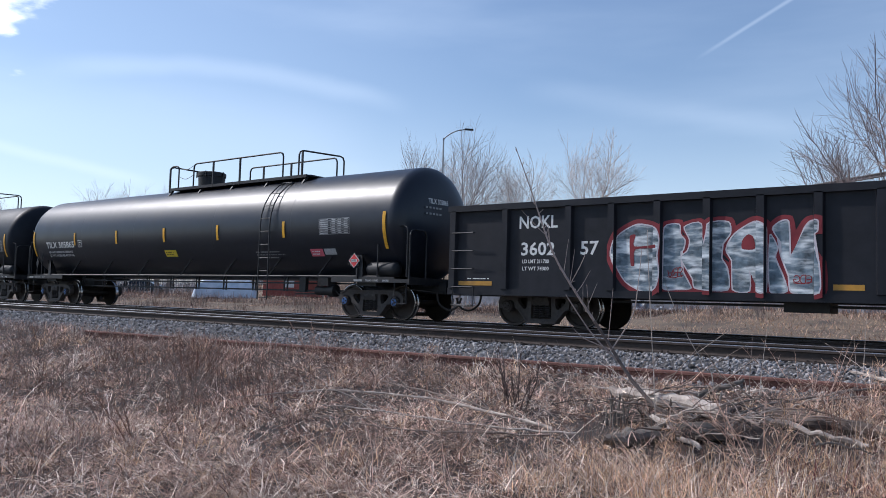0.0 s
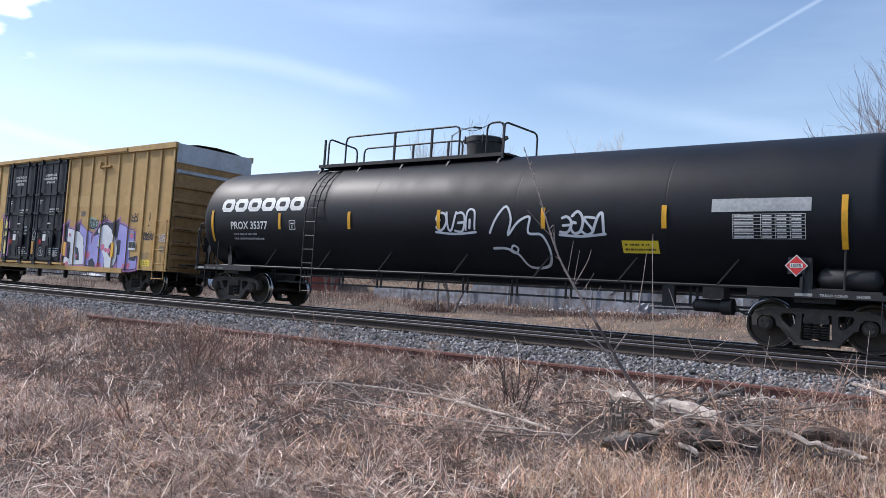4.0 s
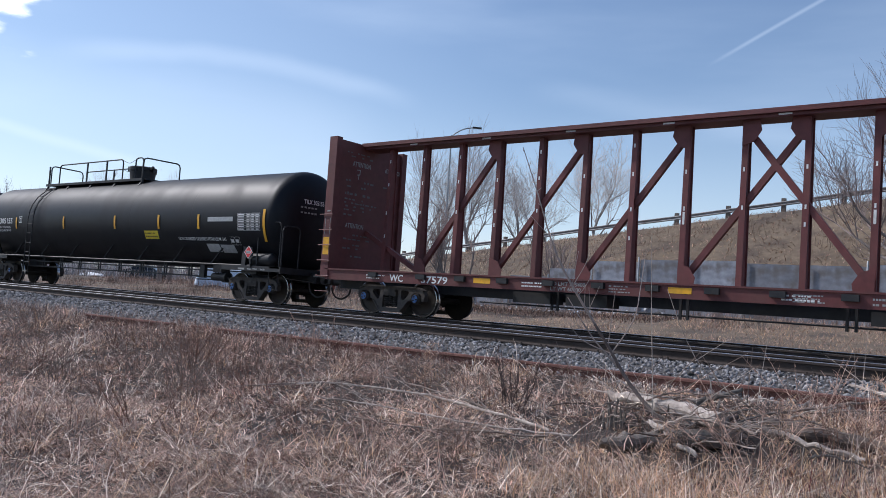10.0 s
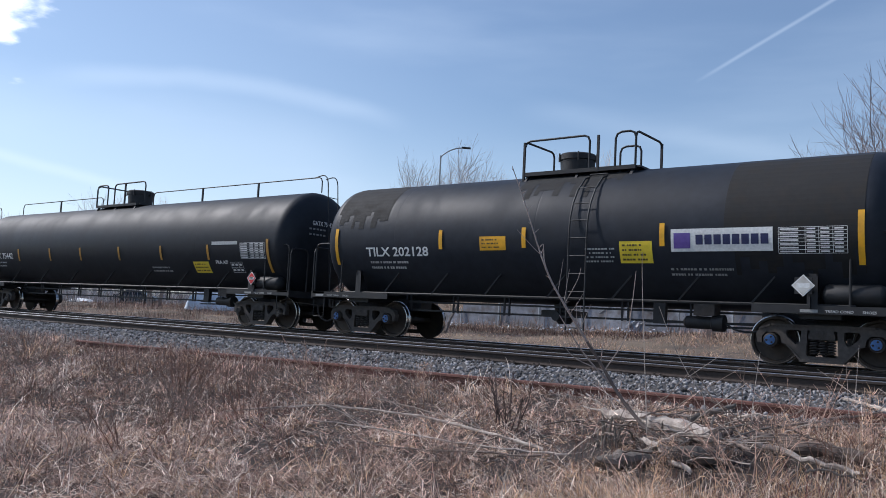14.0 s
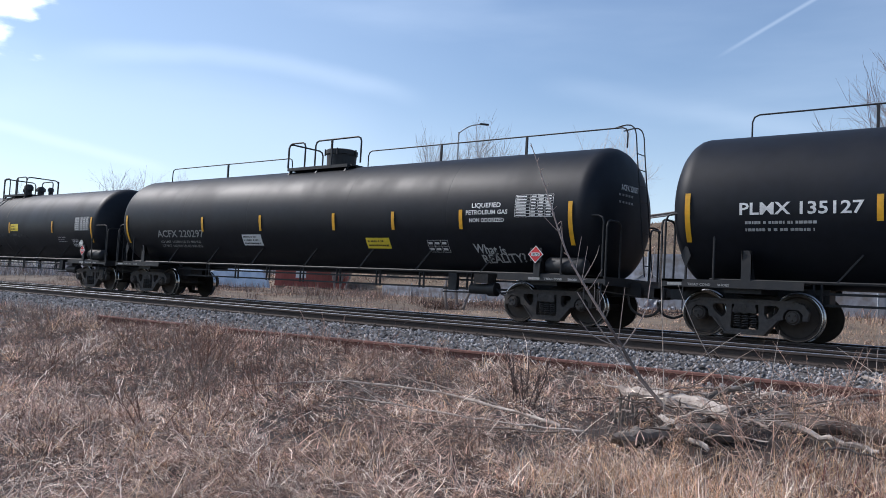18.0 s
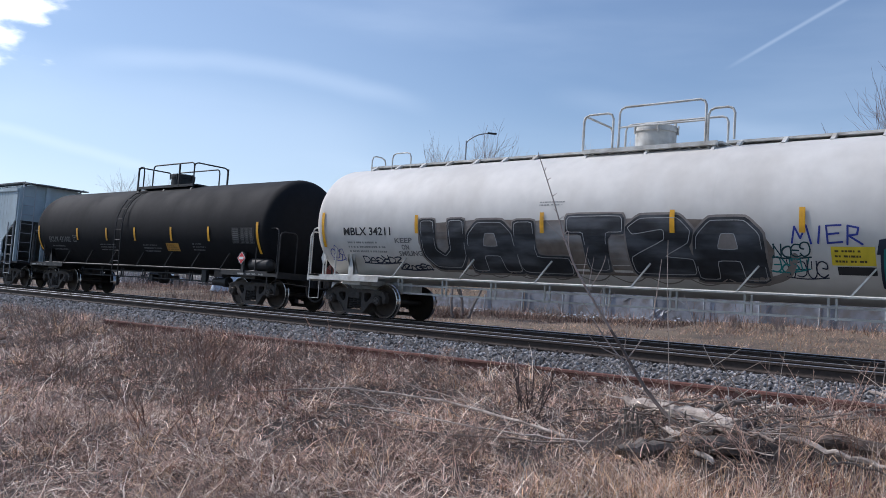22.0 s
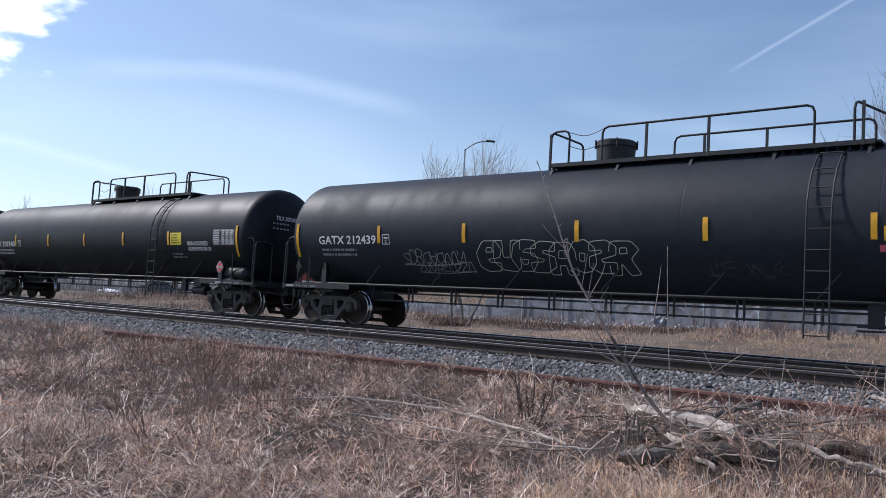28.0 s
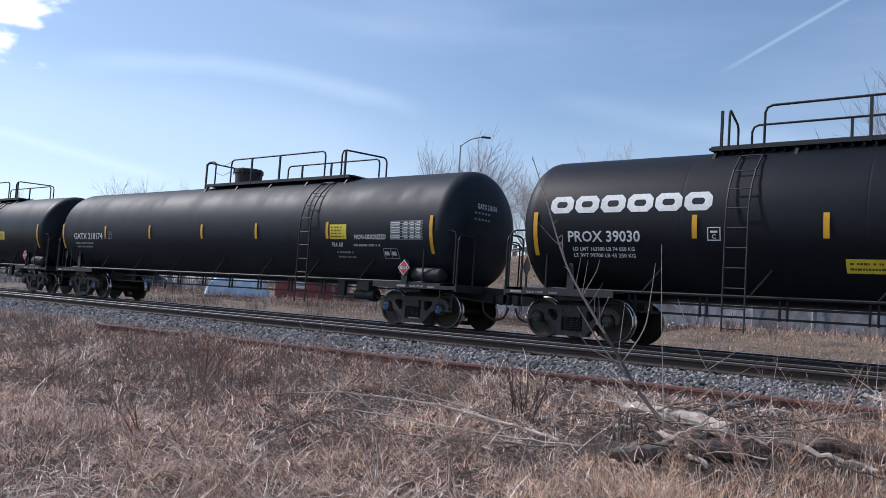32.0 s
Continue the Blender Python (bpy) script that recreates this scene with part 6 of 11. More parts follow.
for i in range(11):
    x, z = -4.9 + i * 0.95 + rnd.uniform(-0.3, 0.3), rnd.uniform(3.18, 3.42)
    bm = bmesh.new()
    for k in range(rnd.randint(2, 4)):
        a, c, w = x + rnd.gauss(0, 0.10), z + rnd.gauss(0, 0.05), rnd.uniform(0.02, 0.09)
        stroke(bm, [(a, c), (a + w, c + rnd.uniform(-0.02, 0.05)), (a + w * 1.7, c + rnd.uniform(-0.06, 0.06))], rnd.uniform(0.012, 0.04), 0.0004 * k)
    lay(bm, skin, 0.004)
    part("paint_scuff", bm, M_MIDSCUFF, car, "dark scuff where paint has worn off")
car, skin = tank_car(-117.91, 1.31, 2.39, 4.55, 4.14, [-4.4, -1.89, -1.39, 1.32, 1.78, 4.4], M_GREY, "short faded black tank car with a white logo and ochre strips", "short", strip_mat=M_OCHRE, strip_z=2.12, plat=(-1.47, 1.45), lad=-0.35,
                     seams=[-2.6, 0.2, 2.5], bulge=0.70, man=0.25, rails_z=0.8, braces=[])
plain_logo(car, skin, -3.75, -1.85, 2.42, 0.24)
bars(car, [(-4.15, -4.08, 2.40, 2.62), (-4.0, -3.93, 2.40, 2.7), (-3.87, -3.8, 2.40, 2.62)], skin, M_INK, 0.006, "owner_logo", "white flame logo")
words(car, "PROX 15008", -4.15, -2.25, 2.0, 0.23, skin)
stencils(car, skin, -4.05, 1.92, 1.6, 3, 0.3, 7)
decal(car, skin, 2.17, 2.86, 2.1, 2.46, M_STRIP, 3, M_DARKINK, 3)
spec_table(car, skin, 2.93, 4.0, 2.06, 2.52)
stencils(car, skin, 1.2, 1.88, 0.85, 4, 0.36, 12)
bars(car, [(1.25, 1.9, 2.89, 2.99)], skin, M_SILVER, 0.006, "decal", "worn silver foil decal")
diamond(car, 3.94, 1.38, -1.44, 0.2, M_RAILCAR_DARK, True, "white corrosive placard")


# centre-beam flat car
def centre_beam(u0):
    car = new_car("centre_beam_car", "empty maroon centre-beam flat car with end bulkheads", "flat car", u0)
    L, zd, zt = 11.35, 1.09, 4.77
    bm = bmesh.new()
    box(bm, -L, L, -0.55, 0.55, zd - 0.06, zd)
    for k in range(19):
        x = -10.71 + k * 1.19
        box(bm, x - 0.09, x + 0.09, -1.40, 1.40, zd - 0.16, zd - 0.01)
    part("deck", bm, M_MAROON, car)
    for s in (-1, 1):
        bm = bmesh.new()
        box(bm, -L, L, min(s * 1.36, s * 1.44), max(s * 1.36, s * 1.44), zd - 0.26, zd + 0.02)
        box(bm, -L, L, min(s * 1.30, s * 1.47), max(s * 1.30, s * 1.47), zd + 0.004, zd + 0.04)
        part("side_sill", bm, M_MAROON, car)
        for k in range(17):
            x = -9.13 + k * 1.21
            if k == 0:
                x -= 0.4
            bm = bmesh.new()
            box(bm, x - 0.14, x + 0.14, min(s * 1.445, s * 1.53), max(s * 1.445, s * 1.53), zd - 0.14, zd - 0.02)
            part("winch", bm, M_RAILCAR_DARK, car)
    bm = bmesh.new()
    box(bm, -L - 0.5, L + 0.5, -0.32, 0.32, 0.62, zd - 0.062)
    for x in (-5.0, -3.6, 2.5, 5.2):
        box(bm, x - 0.5, x + 0.5, -1.0, -0.4, 0.55, 0.8)
    part("centre_sill", bm, M_RAILCAR_DARK, car)
    bm = bmesh.new()
    tube(bm, [(-6.5, -0.9, 0.5), (6.5, -0.9, 0.5)], 0.02, 6)
    for x in (-4.5, -1.5, 1.6, 4.4, 6.2):
        bar(bm, (x, -0.9, 0.42), (x, -0.9, 0.9), 0.05, 0.05)
        bar(bm, (x + 0.15, -0.9, 0.42), (x + 0.15, -0.9, 0.9), 0.05, 0.05)
    part("brake_rigging", bm, M_RAILCAR_DARK, car)
    # the beam: top chord, tapered posts, diagonals with gusset plates
    bm = bmesh.new()
    box(bm, -L, L, -0.38, 0.38, zt - 0.035, zt)
    box(bm, -L, L, -0.30, 0.30, zt - 0.17, zt - 0.036)
    chord = part("top_chord", bm, M_MAROON, car)
    for s in (-1, 1):
        bm = bmesh.new()
        box(bm, -L, L, min(s * 0.36, s * 0.38), max(s * 0.36, s * 0.38), zt - 0.10, zt - 0.036)
        part("flange", bm, M_MAROON, chord)
    # flat white marks drawn for the chord's slots; no openings are cut
    for k in range(9):
        x = -9.6 + k * 2.42
        bars(car, [(x, x + 0.26, zt - 0.145, zt - 0.105)], lambda z: -0.301, M_INK, 0.005, "chord_slot")
    stand = [1.229 * (k - 8.5) for k in range(18)]
    for k, x in enumerate(stand):
        bm = bmesh.new()
        for s in (-1, 1):
            lo, hi = [], []
            for dx, dy in ((-0.062, 0.0), (0.062, 0.0), (0.062, 0.02), (-0.062, 0.02)):
                lo.append(bm.verts.new((x + dx, s * (0.17 - dy), zd)))
                hi.append(bm.verts.new((x + dx, s * (0.10 - dy), zt - 0.17)))
            for a in range(4):
                bm.faces.new((lo[a], lo[(a + 1) % 4], hi[(a + 1) % 4], hi[a]))
        a, b = [bm.verts.new((x + 0.03, p, q)) for p, q in ((-0.149, zd), (0.149, zd), (0.079, zt - 0.17), (-0.079, zt - 0.17))], [bm.verts.new((x - 0.03, p, q)) for p, q in ((-0.149, zd), (0.149, zd), (0.079, zt - 0.17), (-0.079, zt - 0.17))]
        for q in range(4):
            bm.faces.new((a[q], a[(q + 1) % 4], b[(q + 1) % 4], b[q]))
        bm.faces.new(a[::-1]); bm.faces.new(b)
        bmesh.ops.recalc_face_normals(bm, faces=bm.faces[:])
        post = part("post", bm, M_MAROON, car)
        # the post slots too are only flat white marks
        slots = [(x - 0.018, x + 0.018, z, z + 0.09) for z in (2.1 + 0.3 * (k % 2), 2.75, 3.55, 4.2)[k % 3 > 0:]]
        if k in (7, 10):
            slots.append((x - 0.025, x + 0.025, 2.45, 2.72))
        for slot in slots:
            bars(post, [slot], lambda z: -0.17 + (z - zd) * 0.07 / (zt - 0.17 - zd), M_INK, 0.005, "post_slot")
    def brace(a, b, za, zb_, lift=0.0):
        bm = bmesh.new()
        bar(bm, (a, lift, za), (b, lift, zb_), 0.12, 0.13)
        diag = part("diagonal", bm, M_MAROON, car)
        xa, xb = (a, b) if za > zb_ else (b, a)
        d = 1 if xb > xa else -1
        for x, z, up, e in ((xa, zt - 0.17, -1, d), (xb, zd + 0.005, 1, -d)):
            bm = bmesh.new()
            shape = [(x - e * 0.05, z), (x + e * 0.30, z), (x + e * 0.34, z + up * 0.22), (x + e * 0.20, z + up * 0.44), (x - e * 0.05, z + up * 0.52)]
            y0 = -0.108 + lift if up < 0 else -0.178 + lift
            f = [bm.verts.new((p, y0, q)) for p, q in shape]
            g = [bm.verts.new((p, y0 - 0.012, q)) for p, q in shape]
            bm.faces.new(f); bm.faces.new(g[::-1])
            for q in range(5):
                bm.faces.new((f[q], f[(q + 1) % 5], g[(q + 1) % 5], g[q]))
            bmesh.ops.recalc_face_normals(bm, faces=bm.faces[:])
            part("gusset", bm, M_MAROON, diag)
    for k in (1, 3, 5):
        brace(stand[k], stand[k + 2], zd + 0.15, zt - 0.3)
        brace(stand[17 - k], stand[15 - k], zd + 0.15, zt - 0.3)
    brace(stand[7], stand[9], zd + 0.15, zt - 0.3, -0.02)
    brace(stand[10], stand[8], zd + 0.15, zt - 0.3, -0.04)
    for s in (-1, 1):
        bm = bmesh.new()
        bar(bm, (stand[1] if s < 0 else stand[16], 0, zd + 0.1), (s * (L - 0.04), 0, 2.25), 0.12, 0.13)
        part("diagonal", bm, M_MAROON, car)
    # bulkheads
    for s in (-1, 1):
        b = s * L
        bm = bmesh.new()
        box(bm, b - 0.03, b + 0.03, -1.38, 1.38, zd, zt - 0.05)
        bulk = part("bulkhead", bm, M_MAROON, car, "tall maroon end bulkhead with worn lettering")
        for y0 in (-1.47, 1.27):
            bm = bmesh.new()
            box(bm, min(b - s * 0.12, b + s * 0.17), max(b - s * 0.12, b + s * 0.17), y0, y0 + 0.2, zd - 0.2, zt)
            part("bulkhead_post", bm, M_MAROON, bulk)
        for y0 in (-0.75, 0.0, 0.75):
            bm = bmesh.new()
            x0, x1 = sorted((b + s * 0.031, b + s * 0.16))
            box(bm, x0, x1, y0 - 0.06, y0 + 0.06, zd, zt - 0.08)
            part("stiffener", bm, M_MAROON, bulk)
        for z in (zd + 0.02, 1.9, 2.8, 3.7, zt - 0.12):
            bm = bmesh.new()
            x0, x1 = sorted((b + s * 0.031, b + s * 0.19))
            box(bm, x0, x1, -1.27, 1.27, z, z + 0.1)
            part("stiffener", bm, M_MAROON, bulk)
        if s < 0:
            rnd = random.Random(31)
            sheet = lambda z: 0.0
            def on_sheet(ob):
                ob.location, ob.rotation_euler = (b + 0.034, 0, 0), (0, 0, math.pi / 2)
            for y0, z in ((-0.72, 4.08), (-0.85, 2.32), (0.62, 4.08)):
                on_sheet(words(bulk, "ATTENTION", y0, y0 + 0.72, z, 0.13, sheet, M_FADED, 0.0, 0.0, "worn_lettering"))
            rows = []
            for z, y0, y1, hgt in ((4.42, -0.95, -0.1, 0.05), (4.32, -0.8, 0.1, 0.05), (3.62, -0.95, 0.6, 0.07), (3.46, -0.9, 0.3, 0.06), (3.24, -0.95, 0.2, 0.09), (3.10, -0.95, 0.1, 0.05), (3.0, -0.95, 0.3, 0.05), (2.9, -0.9, 0.2, 0.05), (2.8, -0.95, -0.1, 0.05), (2.66, -0.95, -0.6, 0.05),
                                   (2.1, -0.95, 0.3, 0.05), (1.98, -0.9, 0.5, 0.05), (1.82, -0.9, -0.2, 0.05), (1.72, -0.9, 0.1, 0.05), (1.5, -0.7, -0.2, 0.07), (3.62, 0.7, 1.1, 0.06), (3.8, 0.75, 1.15, 0.09)):
                y = y0
                while y < y1:
                    w = rnd.uniform(0.05, 0.17)
                    if rnd.random() < 0.72:
                        rows.append((y, y + w, z, z + hgt * rnd.uniform(0.6, 1.0)))
                    y += w + rnd.uniform(0.03, 0.09)
            on_sheet(bars(bulk, rows, sheet, M_DIMINK, 0.0, "worn_lettering", "worn grey painted instructions"))
            bm = bmesh.new()
            for k, line in enumerate((((-0.52, 3.98), (-0.40, 3.99), (-0.42, 3.86), (-0.50, 3.84)), ((-0.45, 3.84), (-0.47, 3.72)), ((1.0, 4.25), (1.12, 4.2), (1.05, 4.12)))):
                stroke(bm, list(line), 0.03, 0.0005 * k)
            lay(bm, sheet, 0.0)
            on_sheet(part("worn_lettering", bm, M_FADED, bulk))
        bars(car, [(min(b - s * 0.09, b + s * 0.13), max(b - s * 0.09, b + s * 0.13), 1.5, 1.98)], lambda z: -1.47, M_STRIP, 0.004, "reflective_strip")
        bars(car, [(b + s * 0.01 - 0.1, b + s * 0.01 - 0.085, 2.05, 2.5), (b + s * 0.01 + 0.085, b + s * 0.01 + 0.1, 2.05, 2.5), (b - 0.06, b + 0.06, 2.68, 2.72)], lambda z: -1.47, M_FADED, 0.004, "stencil_block")
        for i in range(6):
            z = 0.5 + i * 0.42
            bm = bmesh.new()
            tube(bm, [(b - 0.3, -1.5, z), (b + 0.2, -1.5, z)], 0.014, 5)
            part("grab_iron", bm, M_MAROON, car)
        brake_wheel(car, b + s * 0.4, 0.35, 2.0, M_RAILCAR_DARK, s)
        bm = bmesh.new()
        box(bm, min(b, b + s * 0.6), max(b, b + s * 0.6), -1.3, 1.3, zd - 0.22, zd - 0.16)
        part("end_step", bm, M_RAILCAR_DARK, car)
    flat = lambda z: -1.44
    for x in (-6.1, -1.32, 4.87, 7.18, 9.75):
        bars(car, [(x - 0.24, x + 0.24, zd - 0.16, zd - 0.04)], flat, M_STRIP, 0.004, "reflective_strip")
    words(car, "WC", -8.98, -8.53, zd - 0.22, 0.17, flat, proud=0.004)
    words(car, "37579", -7.93, -7.11, zd - 0.22, 0.17, flat, proud=0.004)
    words(car, "LD LMT 225400", -4.25, -3.4, zd - 0.12, 0.08, flat, M_FADED, proud=0.004)
    words(car, "LT WT 60600", -4.25, -3.5, zd - 0.23, 0.08, flat, M_FADED, proud=0.004)
    bars(car, small_print(-2.85, -2.3, zd - 0.22, zd - 0.04, 3, random.Random(5)) + small_print(0.8, 1.35, zd - 0.22, zd - 0.04, 3, random.Random(6)) + small_print(2.1, 2.5, zd - 0.22, zd - 0.04, 2, random.Random(7)) + small_print(8.2, 8.7, zd - 0.2, zd - 0.06, 2, random.Random(8)), flat, M_FADED, 0.004)
    bm = bmesh.new()
    stroke(bm, [(7.62, zd - 0.22), (7.72, zd - 0.12), (7.62, zd - 0.02), (7.52, zd - 0.12), (7.62, zd - 0.22)], 0.016)
    lay(bm, flat, 0.004)
    part("diamond_stencil", bm, M_FADED, car)
    bm = bmesh.new()
    stroke(bm, [(3.34 + 0.48 * p[0], zd - 0.2 + 0.16 * p[1]) for p in ((0.5, 0.0), (0.1, 0.0), (0.0, 0.5), (0.1, 1.0), (0.4, 1.0))], 0.035)
    stroke(bm, [(3.34 + 0.48 * p[0], zd - 0.2 + 0.16 * p[1]) for p in ((0.5, 0.0), (0.52, 1.0), (0.95, 0.1), (1.0, 1.0))], 0.035, 0.003)
    lay(bm, flat, 0.005)
    part("owner_logo", bm, M_INK, car, "white line logo")
    bars(car, [(5.66, 6.2, zd - 0.33, zd + 0.0)], lambda z: -1.54, M_INK, 0.0, "data_plate")
    bars(car, data_table(5.69, 6.17, zd - 0.31, zd - 0.03, 5, (0.3, 0.65)), lambda z: -1.54, M_DARKINK, 0.004, "data_table")
    for x in (-9.8, -5.0, 0.6, 7.9, 10.2):
        bars(car, small_print(x, x + 0.7, zd - 0.2, zd - 0.05, 2, random.Random(int(x * 7))), flat, M_INK, 0.004)
    add_bogies(car, 9.24, True)
    add_couplers(car, L + 1.15)


centre_beam(-136.8)

car, skin = lpg(-160.07, "", [-9.3, -6.4, -2.5, 1.15, 3.88, 6.1, 9.3], "black tank car with a walkway and silver decals", M_BLACK, flip=-1, plat=(-5.8, 1.35), man=0.1, lad=-5.0, blue=True, placard=(8.6, 1.5, M_RED, "red flammable gas placard"))
numbers(car, skin, "TILX 305155", -8.85, -6.78, 2.4)
plate_c(car, skin, -6.2, 2.42)
decal(car, skin, 2.97, 3.78, 1.86, 2.13, lines=2)
bars(car, [(6.57, 7.83, 2.42, 2.56)], skin, M_SILVER, 0.006, "decal", "silver foil decal")
words(car, "NON-ODORIZED LIQUEFIED PETROLEUM GAS", 4.9, 7.4, 1.84, 0.09, skin)
bars(car, [(6.3, 6.95, 1.5, 1.74), (7.0, 7.68, 1.48, 1.72)], skin, M_SILVER, 0.006, "decal", "grey foil decals")
spec_table(car, skin, 8.05, 9.1, 2.15, 2.66)
bars(car, data_table(7.6, 8.05, 1.72, 1.95, 1, (0.5,)), skin, M_INK, name="test_stencil")

car, skin = tank_car(-178.39, 1.53, 2.52, 6.4, 5.56, [-6.25, -2.6, 0.88, 3.55, 6.3], M_GREY, "faded grey black tank car with yellow and ochre decals", "short", strip_z=2.42, blue=True, plat=(-1.5, 1.1), lad=-0.89, man=0.2, seams=[-4.0, -0.4, 0.5, 3.2])
numbers(car, skin, "TILX 202511", -5.2, -3.3, 2.1)
decal(car, skin, -2.44, -1.76, 1.58, 1.88, M_OCHRE, 3)
decal(car, skin, 0.05, 0.86, 1.12, 1.6, M_YELLOW, 4, M_OCHRE, 4)
decal(car, skin, 2.68, 3.41, 2.12, 2.56, M_YELLOW, 4)
stencils(car, skin, 1.46, 1.88, 1.1, 4, 0.42, 21)
stencils(car, skin, 2.7, 1.86, 1.75, 2, 0.2, 22)
spec_table(car, skin, 4.9, 6.1, 2.12, 2.62)
diamond(car, 5.4, 1.42, -1.5, 0.22, M_RAILCAR_WHITE, True, "white corrosive placard")

car, skin = tank_car(-193.7, 1.53, 2.52, 6.45, 5.66, [-6.3, -2.8, -0.45, 2.78, 6.37], M_GREY, "grey black tank car stained with dark spills", "short", strip_z=2.42, blue=True, plat=(-1.05, 1.78), lad=0.95, man=0.0, seams=[-4.3, -0.2, 4.3])
numbers(car, skin, "TILX 202128", -5.25, -3.2, 2.04)
decal(car, skin, -1.66, -0.94, 2.15, 2.47, M_STRIP, 3)
decal(car, skin, 1.85, 2.56, 1.86, 2.3, M_YELLOW, 4)
stencils(car, skin, 1.06, 2.2, 0.75, 4, 0.34, 24)
bars(car, [(2.96, 4.9, 2.08, 2.52)], skin, M_INK, 0.014, "decal", "white banner with a purple logo")
bars(car, [(3.02, 3.35, 2.14, 2.44)], skin, material("purple logo", (0.12, 0.07, 0.3), 0.5, bump=0.0), 0.018, "owner_logo", "purple square logo")
bars(car, [(3.46 + 0.175 * i, 3.60 + 0.175 * i, 2.21, 2.40) for i in range(8)], skin, material("navy logo print", (0.02, 0.025, 0.09), 0.5, bump=0.0), 0.018, "owner_logo", "navy blocks of a logo")
spec_table(car, tank_skin(1.542, 2.52), 5.0, 6.15, 2.03, 2.5)
stencils(car, skin, 2.9, 1.8, 1.6, 2, 0.2, 25, M_FADED)
diamond(car, 5.43, 1.45, -1.5, 0.2, M_RAILCAR_WHITE, True, "white corrosive placard")
M_SPILL = material("brown black dried spill", (0.0085, 0.0088, 0.0098), 0.8, vary=0.3, dirt=(0.03, 0.025, 0.02), dirt_amount=0.5, dirt_scale=4)
for x0, x1, z0, z1, sd in ((-6.4, -4.6, 2.75, 4.02, 1), (4.0, 6.42, 1.6, 4.03, 2), (-0.9, 1.6, 3.3, 4.02, 3)):
    bm = bmesh.new()
    rnd = random.Random(sd)
    x = x0
    while x < x1:
        w = rnd.uniform(0.08, 0.2)
        drip = z0 + rnd.uniform(0.0, 0.5)
        rect(bm, x, min(x1, x + w), drip, z1)
        x += w
    slice_rows(bm, 0.1)
    for v in bm.verts:
        v.co.y = (tank_skin(1.534, 2.52)(v.co.z)) - 0.002
    part("spill_stain", bm, M_SPILL, car, "dark spill running down the tank")

car, skin = lpg(-211.9, "", [-9.35, -6.0, -3.5, -1.26, 1.3, 3.8, 6.3, 9.1], "dusty black tank car with a long crest handrail", M_GREY, kind="crest", plat=(-1.9, 0.8), man=-0.1, strip_mat=M_OCHRE, strip_z=2.2, tc=8.38, placard=(8.4, 1.42, M_RED, "red flammable gas placard"))
numbers(car, skin, "GATX 75442", -8.57, -6.54, 2.06)
stencils(car, skin, 3.1, 1.8, 1.5, 2, 0.22, 31)
decal(car, skin, 5.44, 6.23, 1.58, 1.92, lines=3)
bars(car, [(6.5, 7.73, 2.42, 2.52)], skin, M_SILVER, 0.006, "decal", "silver foil decal")
spec_table(car, skin, 7.85, 8.96, 2.0, 2.46)
words(car, "FRA AIP", 6.6, 7.2, 1.85, 0.1, skin)
bars(car, data_table(7.3, 7.85, 1.6, 1.9, 2, (0.33, 0.66)), skin, M_INK, name="test_stencil")

car, skin = lpg(-233.7, "", [-9.4, -6.0, -3.1, -0.3, 2.87, 5.88, 9.27], "black tank car with a crest handrail and end ladder", M_BLACK, kind="crest", plat=(-1.4, 1.2), man=0.0, tc=8.38, placard=(8.6, 1.38, M_RED, "red flammable gas placard"))
numbers(car, skin, "PLMX 135127", -8.39, -6.25, 2.34)
plate_c(car, skin, -5.75, 2.36)
decal(car, skin, 0.78, 1.55, 1.6, 1.8, lines=2)
words(car, "LIQUEFIED PETROLEUM GAS", 6.05, 7.6, 2.2, 0.12, skin)
words(car, "NON-ODORIZED", 6.05, 6.9, 1.99, 0.12, skin)
spec_table(car, skin, 7.74, 8.8, 2.02, 2.48)

car, skin = lpg(-254.68, "", [-9.0, -4.5, -1.6, 1.55, 3.75, 5.95, 8.95], "dull black tank car with a crest handrail and worn numbers", M_BLACK, kind="crest", plat=(-1.5, 1.1), man=0.1, strip_z=2.35, tc=8.17, half=9.15, placard=(8.06, 1.54, M_RED, "red flammable gas placard"))
numbers(car, skin, "ACFX 220297", -7.16, -4.5, 1.95, 0.22, M_FADED)
bars(car, [(-2.56, -1.65, 1.7, 2.02)], skin, M_INK, 0.006, "decal", "white notice decal")
bars(car, small_print(-2.5, -1.7, 1.72, 2.0, 3, random.Random(41)), skin, M_DARKINK, 0.010)
decal(car, skin, 2.68, 3.53, 1.65, 1.92, lines=2)
words(car, "LIQUEFIED", 6.27, 7.1, 2.62, 0.11, skin)
words(car, "PETROLEUM GAS", 6.1, 7.3, 2.46, 0.10, skin)
words(car, "NON ODORIZED", 6.2, 7.2, 2.28, 0.09, skin)
spec_table(car, skin, 7.5, 8.5, 2.38, 2.88)
bars(car, data_table(4.8, 5.45, 1.58, 1.86, 2, (0.33, 0.66)), skin, M_INK, name="test_stencil")

car, skin = tank_car(-275.16, 1.46, 2.48, 8.95, 8.36, [-8.82, -6.17, -3.77, -1.17, 1.9, 5.73, 8.8], M_BLACK, "dusty black tank car with brown dust streaks and many roof valves", "short", strip_z=2.36, plat=(-0.75, 1.45), lad=0.1, seams=[-1.1, -0.75, 1.35, 1.7], placard=(8.3, 1.45, M_RED, "red petroleum liquid placard"), rails_z=0.74)
